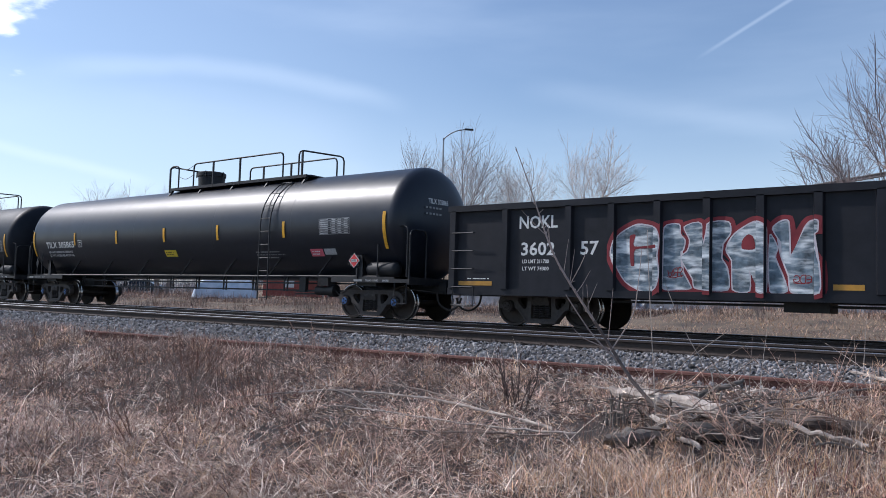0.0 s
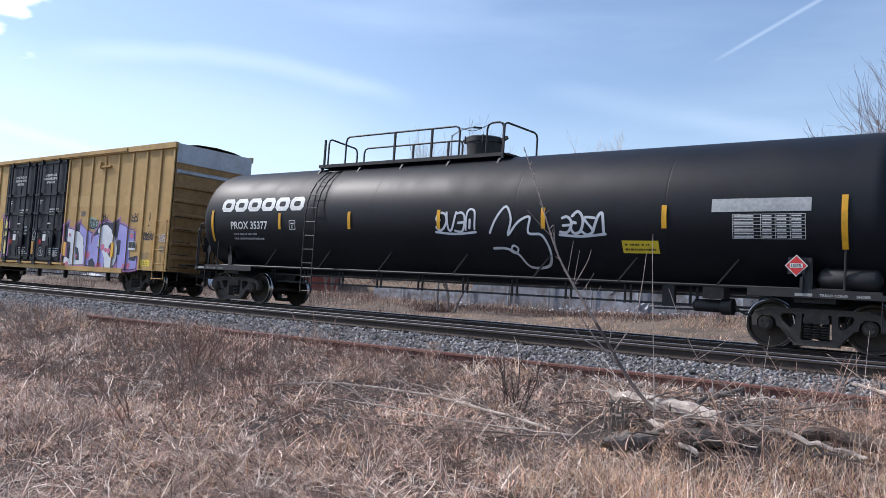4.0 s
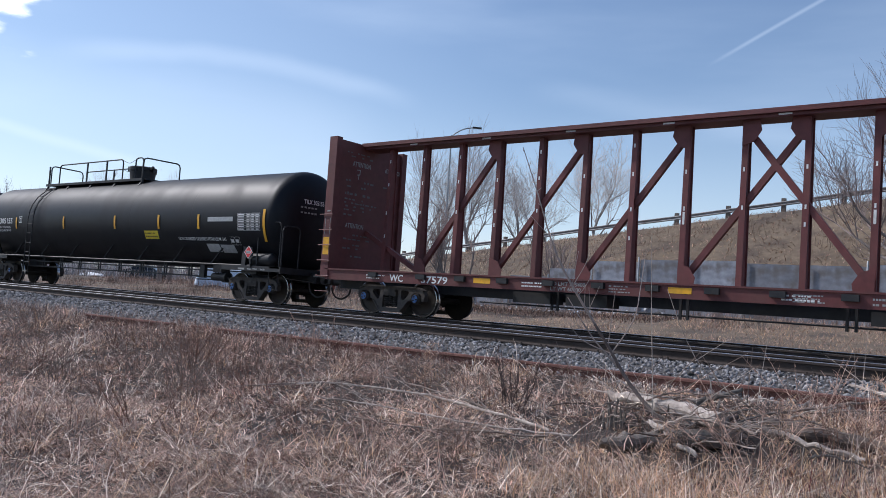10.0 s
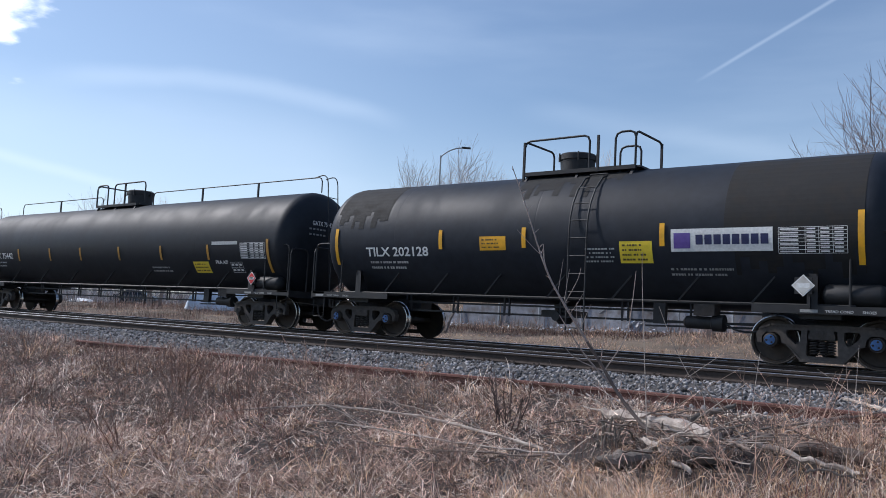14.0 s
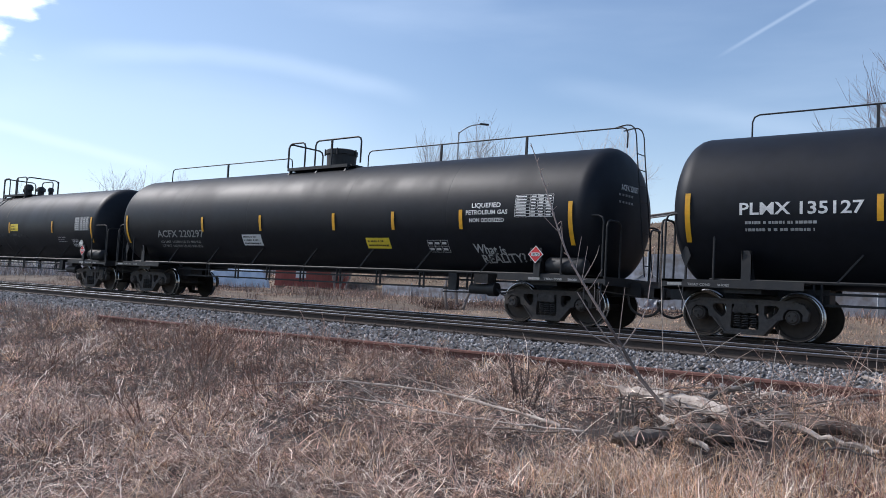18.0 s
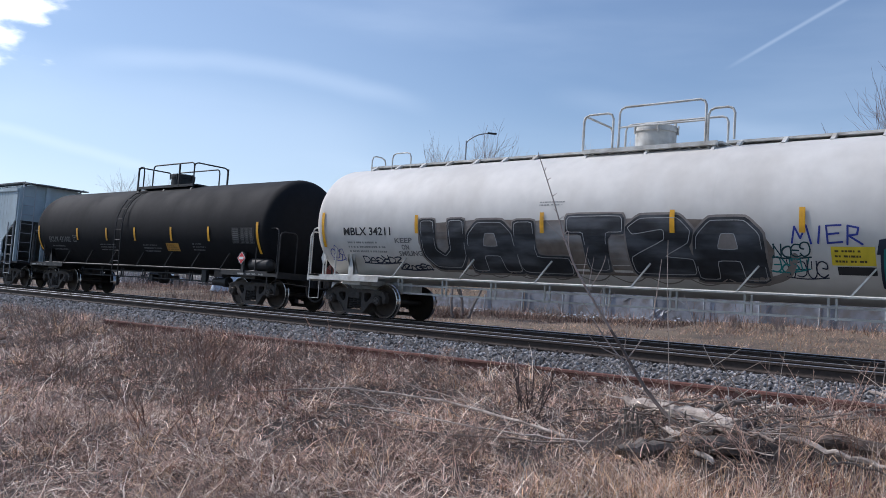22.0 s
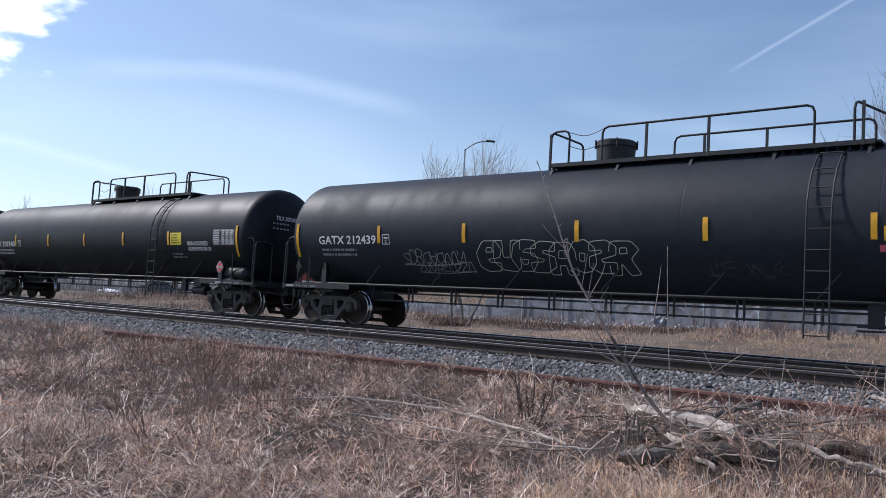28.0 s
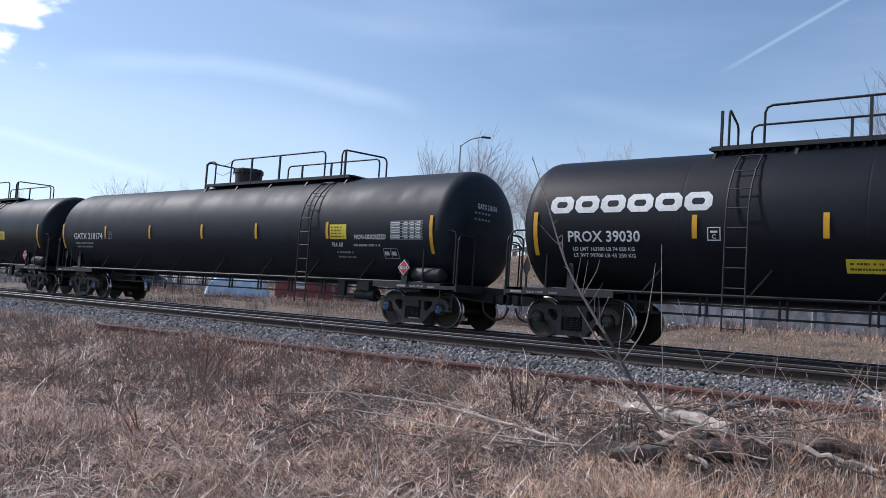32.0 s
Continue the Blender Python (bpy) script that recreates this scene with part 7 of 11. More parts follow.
fittings(car, 0.3, 3.94, M_RAILCAR_DARK, [(-0.6, 0.1, 0.16, 0.45), (0.05, -0.1, 0.2, 0.55), (0.6, 0.2, 0.2, 0.45), (1.0, 0.0, 0.16, 0.4), (1.75, 0.1, 0.13, 0.36)])
for x, z0 in ((-1.15, 2.75), (-0.72, 2.9), (0.42, 3.1), (0.72, 3.2), (1.5, 2.8)):
    bm = bmesh.new()
    stroke(bm, [(x, z0 + (3.86 - z0) * i / 8) for i in range(9)], 0.05)
    lay(bm, skin, 0.004)
    part("dust_streak", bm, M_DUSTY, car, "thin brown dust streak")
numbers(car, skin, "GATX 30291", -8.3, -6.35, 2.13)
decal(car, skin, 2.0, 2.71, 2.22, 2.52, lines=2)
spec_table(car, skin, 7.55, 8.6, 2.22, 2.72)
stencils(car, skin, 6.1, 2.0, 0.8, 3, 0.24, 44)
bars(car, data_table(7.17, 7.65, 1.6, 1.88, 2, (0.25, 0.5, 0.75)), skin, M_INK, name="test_stencil")
diamond(car, 7.9, 1.74, -1.32, 0.17, M_RAILCAR_WHITE, False, "white environment mark")

car, skin = tank_car(-296.2, 1.61, 2.60, 9.1, 8.1, [-9.0, -5.56, -1.85, 1.2, 3.66, 6.45, 8.96], M_WHITE, "white tank car covered in black and teal graffiti", "crest", crest_rails=False, res=False, gear=M_RAILCAR_WHITE, strip_mat=M_STRIP, strip_z=2.45, plat=(-1.45, 1.68), man=0.0, placard=(8.15, 1.42, M_RED, "red flammable gas placard"), rails_z=0.8)
bm = bmesh.new()
for a, b in ((-8.6, -1.5), (1.75, 9.3)):
    box(bm, a, b, -0.32, 0.32, 4.24, 4.29)
    for i in range(int((b - a) / 0.9)):
        bar(bm, (a + 0.3 + i * 0.9, -0.32, 4.26), (a + 0.3 + i * 0.9, -0.55, 4.10), 0.08, 0.06)
part("walkway", bm, M_RAILCAR_WHITE, car, "white running board along the tank crest")
words(car, "MBLX 34211", -8.2, -6.47, 2.18, 0.2, skin, M_DARKINK)
stencils(car, skin, -8.1, 2.05, 1.5, 3, 0.34, 51, M_FADED)
decal(car, skin, 4.12, 4.83, 1.66, 1.98, lines=3)
bars(car, [(4.2, 4.83, 1.5, 1.64)], skin, M_DARKINK, 0.006, "decal", "black notice decal")
for i, wd in enumerate(("LIQUEFIED", "PETROLEUM", "GAS")):
    bars(car, [(5.72, 6.6 if i < 2 else 6.5, 2.08 - i * 0.15, 2.22 - i * 0.15)], skin, M_DARKINK, 0.012, "painted_panel")
    words(car, wd, 5.75, 6.55 if i < 2 else 6.02, 2.11 - i * 0.15, 0.09, skin, M_INK, 0.016)
words(car, "NON ODORIZED", 7.55, 8.5, 2.78, 0.12, skin, M_DARKINK)
stencils(car, skin, 7.6, 3.2, 0.85, 3, 0.34, 53, M_FADED)
bars(car, [(7.56, 8.6, 2.18, 2.6)], skin, M_CHALK, 0.006, "decal", "pale blue data decal")
bars(car, data_table(7.6, 8.56, 2.2, 2.58, 7, (0.4, 0.6, 0.8)), skin, M_SILVER, 0.010, "data_table")

car, skin = tank_car(-315.26, 1.57, 2.50, 7.3, 6.41, [-7.2, -4.0, -1.8, 0.16, 2.46, 4.6, 7.1], M_MATT, "matt brown black tank car with a round placard", "short", strip_z=2.22, plat=(-1.4, 2.2), lad=-0.75, man=0.45, seams=[-0.9, 0.3], placard=(6.3, 1.48, M_RED, "red flammable liquid placard"))
words(car, "ECUX 431002", -6.37, -4.6, 1.93, 0.2, skin, M_DIMINK)
stencils(car, skin, -6.2, 1.84, 1.5, 2, 0.25, 55, M_DIMINK)
plate_c(car, skin, -4.4, 1.93, M_DIMINK)
spec_table(car, skin, 5.83, 6.9, 1.94, 2.4, M_DIMINK)
decal(car, skin, 2.05, 2.8, 1.66, 1.92, M_OCHRE, 3)
stencils(car, skin, 3.6, 1.95, 0.8, 3, 0.28, 57, M_DIMINK)
stencils(car, skin, -2.4, 1.9, 1.3, 3, 0.28, 58, M_DIMINK)
stencils(car, skin, 0.6, 1.9, 1.2, 3, 0.3, 59, M_DIMINK)


# covered hopper
def hopper(u0):
    car = new_car("hopper_car", "weathered pale blue grey covered hopper with three bays", "hopper car", u0)
    y, L = 1.60, 7.75
    Lr = 8.15
    for s in (-1, 1):
        # side sheet with cut lower corners
        out = [(-Lr + 0.03, 2.85), (-6.6, 1.95), (-6.6, 1.40), (6.6, 1.40), (6.6, 1.95), (7.72, 2.85), (7.72, 4.22), (-Lr + 0.03, 4.22)] if s < 0 else [(-7.72, 2.85), (-6.6, 1.95), (-6.6, 1.40), (6.6, 1.40), (6.6, 1.95), (7.72, 2.85), (7.72, 4.22), (-7.72, 4.22)]
        bm = bmesh.new()
        a = [bm.verts.new((px, s * y, pz)) for px, pz in out]
        b = [bm.verts.new((px, s * (y - 0.05), pz)) for px, pz in out]
        bm.faces.new(a); bm.faces.new(b[::-1])
        for i in range(len(out)):
            j = (i + 1) % len(out)
            bm.faces.new((a[i], a[j], b[j], b[i]))
        part("side_sheet", bm, M_HOPPER, car)
        for x in (-5.2, -3.75, -2.3, -0.85, 0.6, 2.05, 3.5, 4.95, 6.3):
            bm = bmesh.new()
            box(bm, x - 0.010, x + 0.010, min(s * y, s * (y + 0.005)), max(s * y, s * (y + 0.005)), 1.46, 4.12)
            part("side_seam", bm, M_HOPPER, car)
        bm = bmesh.new()
        box(bm, -Lr, 7.75, min(s * (y - 0.06), s * (y + 0.05)), max(s * (y - 0.06), s * (y + 0.05)), 4.10, 4.25)
        part("top_chord", bm, M_HOPPER, car)
        bm = bmesh.new()
        box(bm, -6.75, 6.7, min(s * (y - 0.08), s * (y + 0.04)), max(s * (y - 0.08), s * (y + 0.04)), 1.27, 1.41)
        for x in (-6.5, 6.3):
            box(bm, x - 0.3, x + 0.3, min(s * (y - 0.06), s * (y + 0.03)), max(s * (y - 0.06), s * (y + 0.03)), 0.95, 1.268)
        part("side_sill", bm, M_HOPPER, car)
    # roof, hatches, running boards
    bm = bmesh.new()
    prof = ((-y, 4.20), (-1.1, 4.42), (-0.4, 4.50), (0.4, 4.50), (1.1, 4.42), (y, 4.20))
    vs = [[bm.verts.new((x, p, q)) for p, q in prof] for x in (-Lr, 7.7)]
    for k in range(5):
        bm.faces.new((vs[0][k], vs[0][k + 1], vs[1][k + 1], vs[1][k]))
    part("roof", bm, M_HOPPER, car)
    for s in (-1, 1):
        bm = bmesh.new()
        box(bm, -8.1, 7.70, min(s * 0.85, s * 1.32), max(s * 0.85, s * 1.32), 4.50, 4.53)
        box(bm, -8.1, 7.70, min(s * 1.29, s * 1.32), max(s * 1.29, s * 1.32), 4.535, 4.555)
        for i in range(58):
            x = -8.0 + i * 0.27
            box(bm, x, x + 0.02, min(s * 0.85, s * 1.28), max(s * 0.85, s * 1.28), 4.531, 4.55)
        part("running_board", bm, M_GRATE, car, "dark grated roof running board")
    for s in (-1, 1):
        for i in range(9):
            x = -7.7 + i * 1.9
            bm = bmesh.new()
            bar(bm, (x, s * 1.3, 4.5), (x, s * 1.2, 4.38), 0.10, 0.05)
            part("bracket", bm, M_GRATE, car)
    rnd = random.Random(15)
    for i in range(12):
        x = rnd.uniform(-7.4, 7.3)
        bm = bmesh.new()
        stroke(bm, [(x, 4.1), (x + rnd.uniform(-0.01, 0.01), 3.6), (x + rnd.uniform(-0.02, 0.02), rnd.uniform(2.4, 3.4))], rnd.uniform(0.015, 0.05))
        lay(bm, lambda z: -y, 0.0035 + 0.0001 * i)
        part("dirt_run", bm, M_WASH, car)
    bm = bmesh.new()
    box(bm, -7.2, 7.0, -0.35, 0.35, 4.50, 4.62)
    part("hatch_cover", bm, M_HOPPER, car)
    # ends: sloping sheets, corner posts, ladders
    for s in (-1, 1):
        e = 7.7 if s > 0 else 7.7
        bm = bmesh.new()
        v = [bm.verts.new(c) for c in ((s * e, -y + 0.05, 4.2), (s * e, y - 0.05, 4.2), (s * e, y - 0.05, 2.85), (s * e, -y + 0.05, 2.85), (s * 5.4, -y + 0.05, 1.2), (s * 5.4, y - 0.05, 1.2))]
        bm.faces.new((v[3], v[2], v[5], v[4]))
        # slope sheet, lower end posts and chutes use the paint with shade in it
        part("slope_sheet", bm, M_HOPPERSHADE, car)
        bm = bmesh.new()
        rim = [(-y + 0.05, 2.85), (y - 0.05, 2.85), (y - 0.05, 4.2), (1.1, 4.41), (0.4, 4.49), (-0.4, 4.49), (-1.1, 4.41), (-y + 0.05, 4.2)]
        f, g = [bm.verts.new((s * (e + 0.004), p, q)) for p, q in rim], [bm.verts.new((s * (e - 0.02), p, q)) for p, q in rim]
        bm.faces.new(f); bm.faces.new(g[::-1])
        for k in range(8):
            bm.faces.new((f[k], f[(k + 1) % 8], g[(k + 1) % 8], g[k]))
        bmesh.ops.recalc_face_normals(bm, faces=bm.faces[:])
        part("end_sheet", bm, M_HOPPER, car)
        bm = bmesh.new()
        bar(bm, (s * 7.80, -0.35, 1.06), (s * 7.80, -0.35, 4.40), 0.20, 0.12)
        part("end_post", bm, M_HOPPER, car)
        bm = bmesh.new()
        a, b = sorted((s * 7.72, s * 8.05))
        box(bm, a, b, -1.35, 1.35, 4.44, 4.49)
        part("end_walkway", bm, M_GRATE, car, "grated walkway across the end of the roof")
        if s > 0:
            board = lambda z: 0.0
            for made in (words(car, "FURX", 0.15, 0.62, 3.72, 0.17, board, M_DARKINK, 0.0), words(car, "855167", 0.15, 0.80, 3.46, 0.17, board, M_DARKINK, 0.0), bars(car, small_print(0.15, 0.85, 2.98, 3.3, 5, random.Random(65)), board, M_DARKINK, 0.0)):
                made.location, made.rotation_euler = (e + 0.009, 0, 0), (0, 0, math.pi / 2)
        for yy in (-1.5, 1.5):
            bm = bmesh.new()
            bar(bm, (s * 7.78, yy, 1.05), (s * 7.78, yy, 4.3), 0.12, 0.10)
            part("corner_post", bm, M_HOPPER, car)
        for yy in (-0.6, 0.6):
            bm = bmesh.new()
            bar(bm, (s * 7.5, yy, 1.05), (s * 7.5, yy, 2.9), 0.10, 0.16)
            part("end_post", bm, M_HOPPERSHADE, car)
        bm = bmesh.new()
        for i in range(6):
            z = 0.55 + i * 0.4
            tube(bm, [(s * 7.75, -y - 0.05, z), (s * 7.2, -y - 0.05, z)], 0.015, 5)
        for x in (7.75, 7.2):
            bar(bm, (s * x, -y - 0.05, 0.95), (s * x, -y - 0.05, 2.75), 0.05, 0.03)
            tube(bm, [(s * x, -y - 0.05, 0.5), (s * x, -y - 0.05, 1.0)], 0.015, 5)
        part("side_ladder", bm, M_GALV, car)
        bm = bmesh.new()
        for i in range(9):
            z = 1.1 + i * 0.4
            tube(bm, [(s * 7.95, -1.45, z), (s * 7.95, -0.95, z)], 0.015, 5)
        for yy in (-1.45, -0.95):
            tube(bm, [(s * 7.95, yy, 1.0), (s * 7.95, yy, 4.3), (s * 7.85, yy, 4.44)], 0.018, 5)
        part("end_ladder", bm, M_GALV, car)
        bm = bmesh.new()
        a, b = sorted((s * 6.2, s * 8.3))
        box(bm, a, b, -y, y, 1.0, 1.06)
        box(bm, a, b, -0.25, 0.25, 0.66, 0.998)
        part("end_platform", bm, M_RAILCAR_DARK, car)
        brake_wheel(car, s * 8.15, 0.3, 2.0, M_RAILCAR_DARK, s)
    # three bays of chutes
    for cx in (-4.1, 0.0, 4.1):
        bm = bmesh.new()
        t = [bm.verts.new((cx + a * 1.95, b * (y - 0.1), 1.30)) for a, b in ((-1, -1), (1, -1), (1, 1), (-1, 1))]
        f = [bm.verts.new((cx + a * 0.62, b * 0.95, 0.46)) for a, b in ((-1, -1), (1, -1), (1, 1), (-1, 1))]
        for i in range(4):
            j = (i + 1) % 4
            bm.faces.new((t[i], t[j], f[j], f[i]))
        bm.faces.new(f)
        part("chute", bm, M_HOPPERSHADE, car)
        bm = bmesh.new()
        box(bm, cx - 0.75, cx + 0.75, -1.0, 1.0, 0.38, 0.46)
        lathe(bm, [(-1.25, 0.05), (-0.9, 0.05)], "y", 8, (cx, 0, 0.5))
        part("outlet_gate", bm, M_RAILCAR_DARK, car)
    flat = lambda z: -y
    words(car, "FURX", -6.2, -5.33, 2.85, 0.24, flat, M_DARKINK, 0.005)
    words(car, "855167", -6.16, -4.85, 2.27, 0.26, flat, M_DARKINK, 0.005)
    bars(car, small_print(-6.2, -4.7, 1.86, 2.08, 2, random.Random(61)), flat, M_FADED, 0.005)
    for x in (-6.5, -3.7, -1.35, 0.6, 2.9, 5.12):
        bars(car, [(x, x + (0.95 if abs(x) > 5 else 0.5), 1.54, 1.64)], flat, M_OCHRE, 0.014, "reflective_strip")
    bars(car, [(4.81, 5.15, 1.82, 2.04)], flat, M_DARKINK, 0.005, "decal", "black inspection stencil")
    bars(car, small_print(5.44, 6.05, 1.66, 2.14, 4, random.Random(63)), flat, M_FADED, 0.005)
    bars(car, [(-0.2, 0.25, 1.85, 2.05)], flat, M_FADED, 0.005, "builder_plate")
    add_bogies(car, 6.5)
    add_couplers(car, 8.75)
    return car, flat


hopper_car, hopper_skin = hopper(-332.48)

car, skin = lpg(-352.07, "", [-9.49, -6.04, -3.4, -0.6, 2.66, 5.46, 9.33], "grey black tank car with a walkway and yellow strips", M_GREY, tc=8.6, half=9.5)
numbers(car, skin, "CGTX 64749", -8.49, -6.5, 2.16)
plate_c(car, skin, -5.9, 2.17)
bars(car, [(-5.3, -4.8, 1.65, 1.92)], skin, M_DARKINK, 0.006, "paint_patch", "black painted patch")
decal(car, skin, 3.0, 3.7, 1.75, 2.1, M_DARKINK, 1, M_DARKINK)
decal(car, skin, 3.1, 3.6, 1.8, 2.05, M_YELLOW, 2, M_DARKINK, 2)
spec_table(car, skin, 7.3, 8.4, 2.15, 2.6)
stencils(car, skin, 5.9, 1.95, 1.3, 2, 0.25, 64, M_FADED)

car, skin = lpg(-373.77, "", [-9.38, -6.16, -3.34, -0.24, 2.61, 5.57, 9.3], "dusty black tank car with white outlined graffiti letters", M_GREY, placard=(8.6, 1.42, M_RED, "red flammable gas placard"))
numbers(car, skin, "GATX 212439", -8.49, -6.28, 2.18)
plate_c(car, skin, -6.05, 2.16)
decal(car, skin, 5.72, 6.45, 2.17, 2.42, M_STRIP, 3)
bars(car, [(5.65, 6.16, 1.98, 2.1)], skin, M_PINK, 0.006, "decal", "pink notice decal")
bars(car, [(6.63, 7.89, 2.03, 2.13)], skin, M_SILVER, 0.006, "decal", "silver foil decal")
stencils(car, skin, 6.55, 1.9, 1.0, 1, 0.12, 66, M_FADED)
spec_table(car, skin, 8.0, 9.1, 2.18, 2.64, M_FADED)
bars(car, [(8.98, 9.15, 1.88, 1.97)], skin, M_RED, 0.006, "decal", "small red decal")
bars(car, data_table(7.55, 7.98, 1.72, 1.92, 1, (0.5,)), skin, M_FADED, name="test_stencil")
numbers(car, skin, "NON ODORIZED", 6.6, 7.55, 1.76, 0.09, M_FADED)

car, skin = lpg(-395.25, "", [-9.37, -6.22, -3.26, -0.31, 2.53, 5.45, 9.23], "clean black tank car with a yellow notice decal", M_BLACK, placard=(8.37, 1.48, M_RED, "red flammable gas placard"))
numbers(car, skin, "TILX 309340", -8.53, -6.35, 2.18)
plate_c(car, skin, -6.05, 2.18)
decal(car, skin, 5.55, 6.21, 2.19, 2.6, M_YELLOW, 4)
words(car, "NON-ODORIZED", 6.57, 7.7, 2.17, 0.13, skin)
words(car, "LIQUEFIED PETROLEUM GAS", 6.59, 7.85, 2.01, 0.11, skin)
stencils(car, skin, 5.6, 1.95, 0.9, 2, 0.2, 67, M_FADED)
spec_table(car, skin, 8.0, 9.08, 2.18, 2.66)

car, skin = lpg(-416.5, "", [-8.95, -5.3, -2.9, -0.6, 2.2, 5.13, 8.83], "black tank car with a white block logo and faint graffiti", M_BLACK, flip=-1, plat=(-5.35, 1.2), lad=-4.45, man=0.0, R=1.585, zc=2.56, tc=8.2, half=9.05, placard=(8.18, 1.46, M_RED, "red flammable gas placard"))
plain_logo(car, skin, -8.6, -4.98, 2.74, 0.38)
numbers(car, skin, "PROX 39030", -8.13, -6.45, 2.13)
plate_c(car, skin, -5.05, 2.15)
decal(car, skin, -2.61, -1.81, 1.6, 1.84, lines=2)
words(car, "LIQUEFIED PETROLEUM GAS", 5.37, 6.85, 2.11, 0.11, skin)
words(car, "NOT ODORIZED", 5.37, 6.3, 1.93, 0.11, skin)
spec_table(car, skin, 7.37, 8.45, 2.14, 2.58)
bars(car, data_table(6.85, 7.27, 1.55, 1.78, 1, (0.5,)), skin, M_INK, name="test_stencil")

car, skin = lpg(-437.76, "", [-9.47, -6.3, -3.37, -0.34, 2.41, 5.51, 9.24], "dark grey tank car with a yellow notice decal", M_GREY, blue=True, placard=(8.35, 1.46, M_RED, "red flammable gas placard"))
numbers(car, skin, "GATX 218174", -8.64, -6.54, 2.18)
plate_c(car, skin, -6.15, 2.18, M_FADED)
decal(car, skin, 5.6, 6.25, 2.18, 2.58, M_YELLOW, 4)
words(car, "NON-ODORIZED", 6.56, 7.7, 2.18, 0.12, skin)
words(car, "FRA AIP", 5.67, 6.1, 1.98, 0.11, skin)
stencils(car, skin, 6.5, 2.1, 1.3, 1, 0.14, 71)
stencils(car, skin, 5.8, 1.9, 1.0, 2, 0.24, 72, M_FADED)
bars(car, data_table(7.55, 8.05, 1.7, 1.94, 1, (0.5,)), skin, M_INK, name="test_stencil")
spec_table(car, skin, 7.87, 8.94, 2.18, 2.64)

car, skin = lpg(-458.7, "", [-9.4, -6.2, -3.3, -0.3, 2.5, 5.5, 9.25], "black tank car at the end of the view", M_BLACK)
bars(car, [(-8.5 + 0.2 * i, -8.36 + 0.2 * i, 2.15, 2.36) for i in range(10)], skin, M_INK)
decal(car, skin, 5.6, 6.2, 2.15, 2.5, M_YELLOW, 4)


# ---- graffiti: flat painted shapes on the cars ----
G_BLUEWHITE = material("smeared blue white spray paint", (0.125, 0.17, 0.205), 0.7, vary=0.8, grain=7, bump=0.0, dirt=(0.85, 0.88, 0.88), dirt_amount=1.0, dirt_scale=9.0, streak=-0.35)
G_RED = material("dark red spray paint", (0.23, 0.022, 0.03), 0.7, vary=0.3, grain=5, bump=0.0)
G_WHITE = material("white spray paint", (0.66, 0.68, 0.72), 0.7, vary=0.12, grain=4, bump=0.0)
G_ICE = material("ice blue spray paint", (0.50, 0.60, 0.74), 0.7, vary=0.12, grain=3, bump=0.0)
G_SKY = material("light blue spray paint", (0.22, 0.44, 0.66), 0.7, vary=0.15, grain=3, bump=0.0)
G_CREAM = material("pale yellow spray paint", (0.72, 0.62, 0.26), 0.7, vary=0.12, grain=3, bump=0.0)
G_ORANGE = material("orange yellow spray paint", (0.66, 0.38, 0.05), 0.7, vary=0.15, grain=3, bump=0.0)
G_LILAC = material("lilac spray paint", (0.34, 0.32, 0.66), 0.7, vary=0.12, grain=3, bump=0.0)
G_PURPLE = material("purple spray haze", (0.34, 0.16, 0.36), 0.8, vary=0.25, grain=3, bump=0.0)
G_NAVY = material("navy outline spray paint", (0.02, 0.025, 0.05), 0.7, vary=0.3, grain=5, bump=0.0)
G_PINKS = material("pink spray paint", (0.62, 0.16, 0.28), 0.7, vary=0.15, grain=3, bump=0.0)
G_CHAR = material("smeared black spray paint", (0.017, 0.019, 0.024), 0.7, vary=0.5, grain=5, bump=0.0, dirt=(0.19, 0.20, 0.22), dirt_amount=0.55, dirt_scale=2.6, streak=-0.3)
G_SMEAR = material("smeared tan grey spray paint", (0.17, 0.135, 0.11), 0.7, vary=0.3, grain=6, bump=0.0, dirt=(0.42, 0.43, 0.44), dirt_amount=0.7, dirt_scale=1.8, streak=-0.3)
G_TAN = material("thin tan grey spray paint", (0.23, 0.20, 0.18), 0.7, vary=0.3, grain=5, bump=0.0)
G_GREYS = material("thin grey spray paint", (0.20, 0.195, 0.19), 0.7, vary=0.3, grain=6, bump=0.0)
G_TEAL = material("teal spray paint", (0.02, 0.21, 0.21), 0.7, vary=0.25, grain=4, bump=0.0)
G_TEALDARK = material("dark teal spray paint", (0.01, 0.05, 0.06), 0.7, vary=0.2, grain=4, bump=0.0)
G_TEALWASH = material("thin teal spray wash", (0.24, 0.33, 0.27), 0.7, vary=0.25, grain=4, bump=0.0)
G_INKBLUE = material("blue marker paint", (0.03, 0.05, 0.30), 0.7, vary=0.2, grain=4, bump=0.0)
G_GHOST = material("scrubbed grey paint", (0.050, 0.051, 0.054), 0.8, vary=0.7, grain=4, bump=0.0, dirt=(0.012, 0.013, 0.016), dirt_amount=0.9, dirt_scale=3.0)
M_DULLYELLOW = material("thin pale yellow spray line", (0.56, 0.56, 0.44), 0.7, vary=0.3, grain=6, bump=0.0)
G_THINWHITE = material("thin white spray line", (0.40, 0.40, 0.40), 0.7, vary=0.3, grain=6, bump=0.0)
G_YELLOW = material("yellow spray paint", (0.66, 0.56, 0.10), 0.7, vary=0.15, grain=4, bump=0.0)

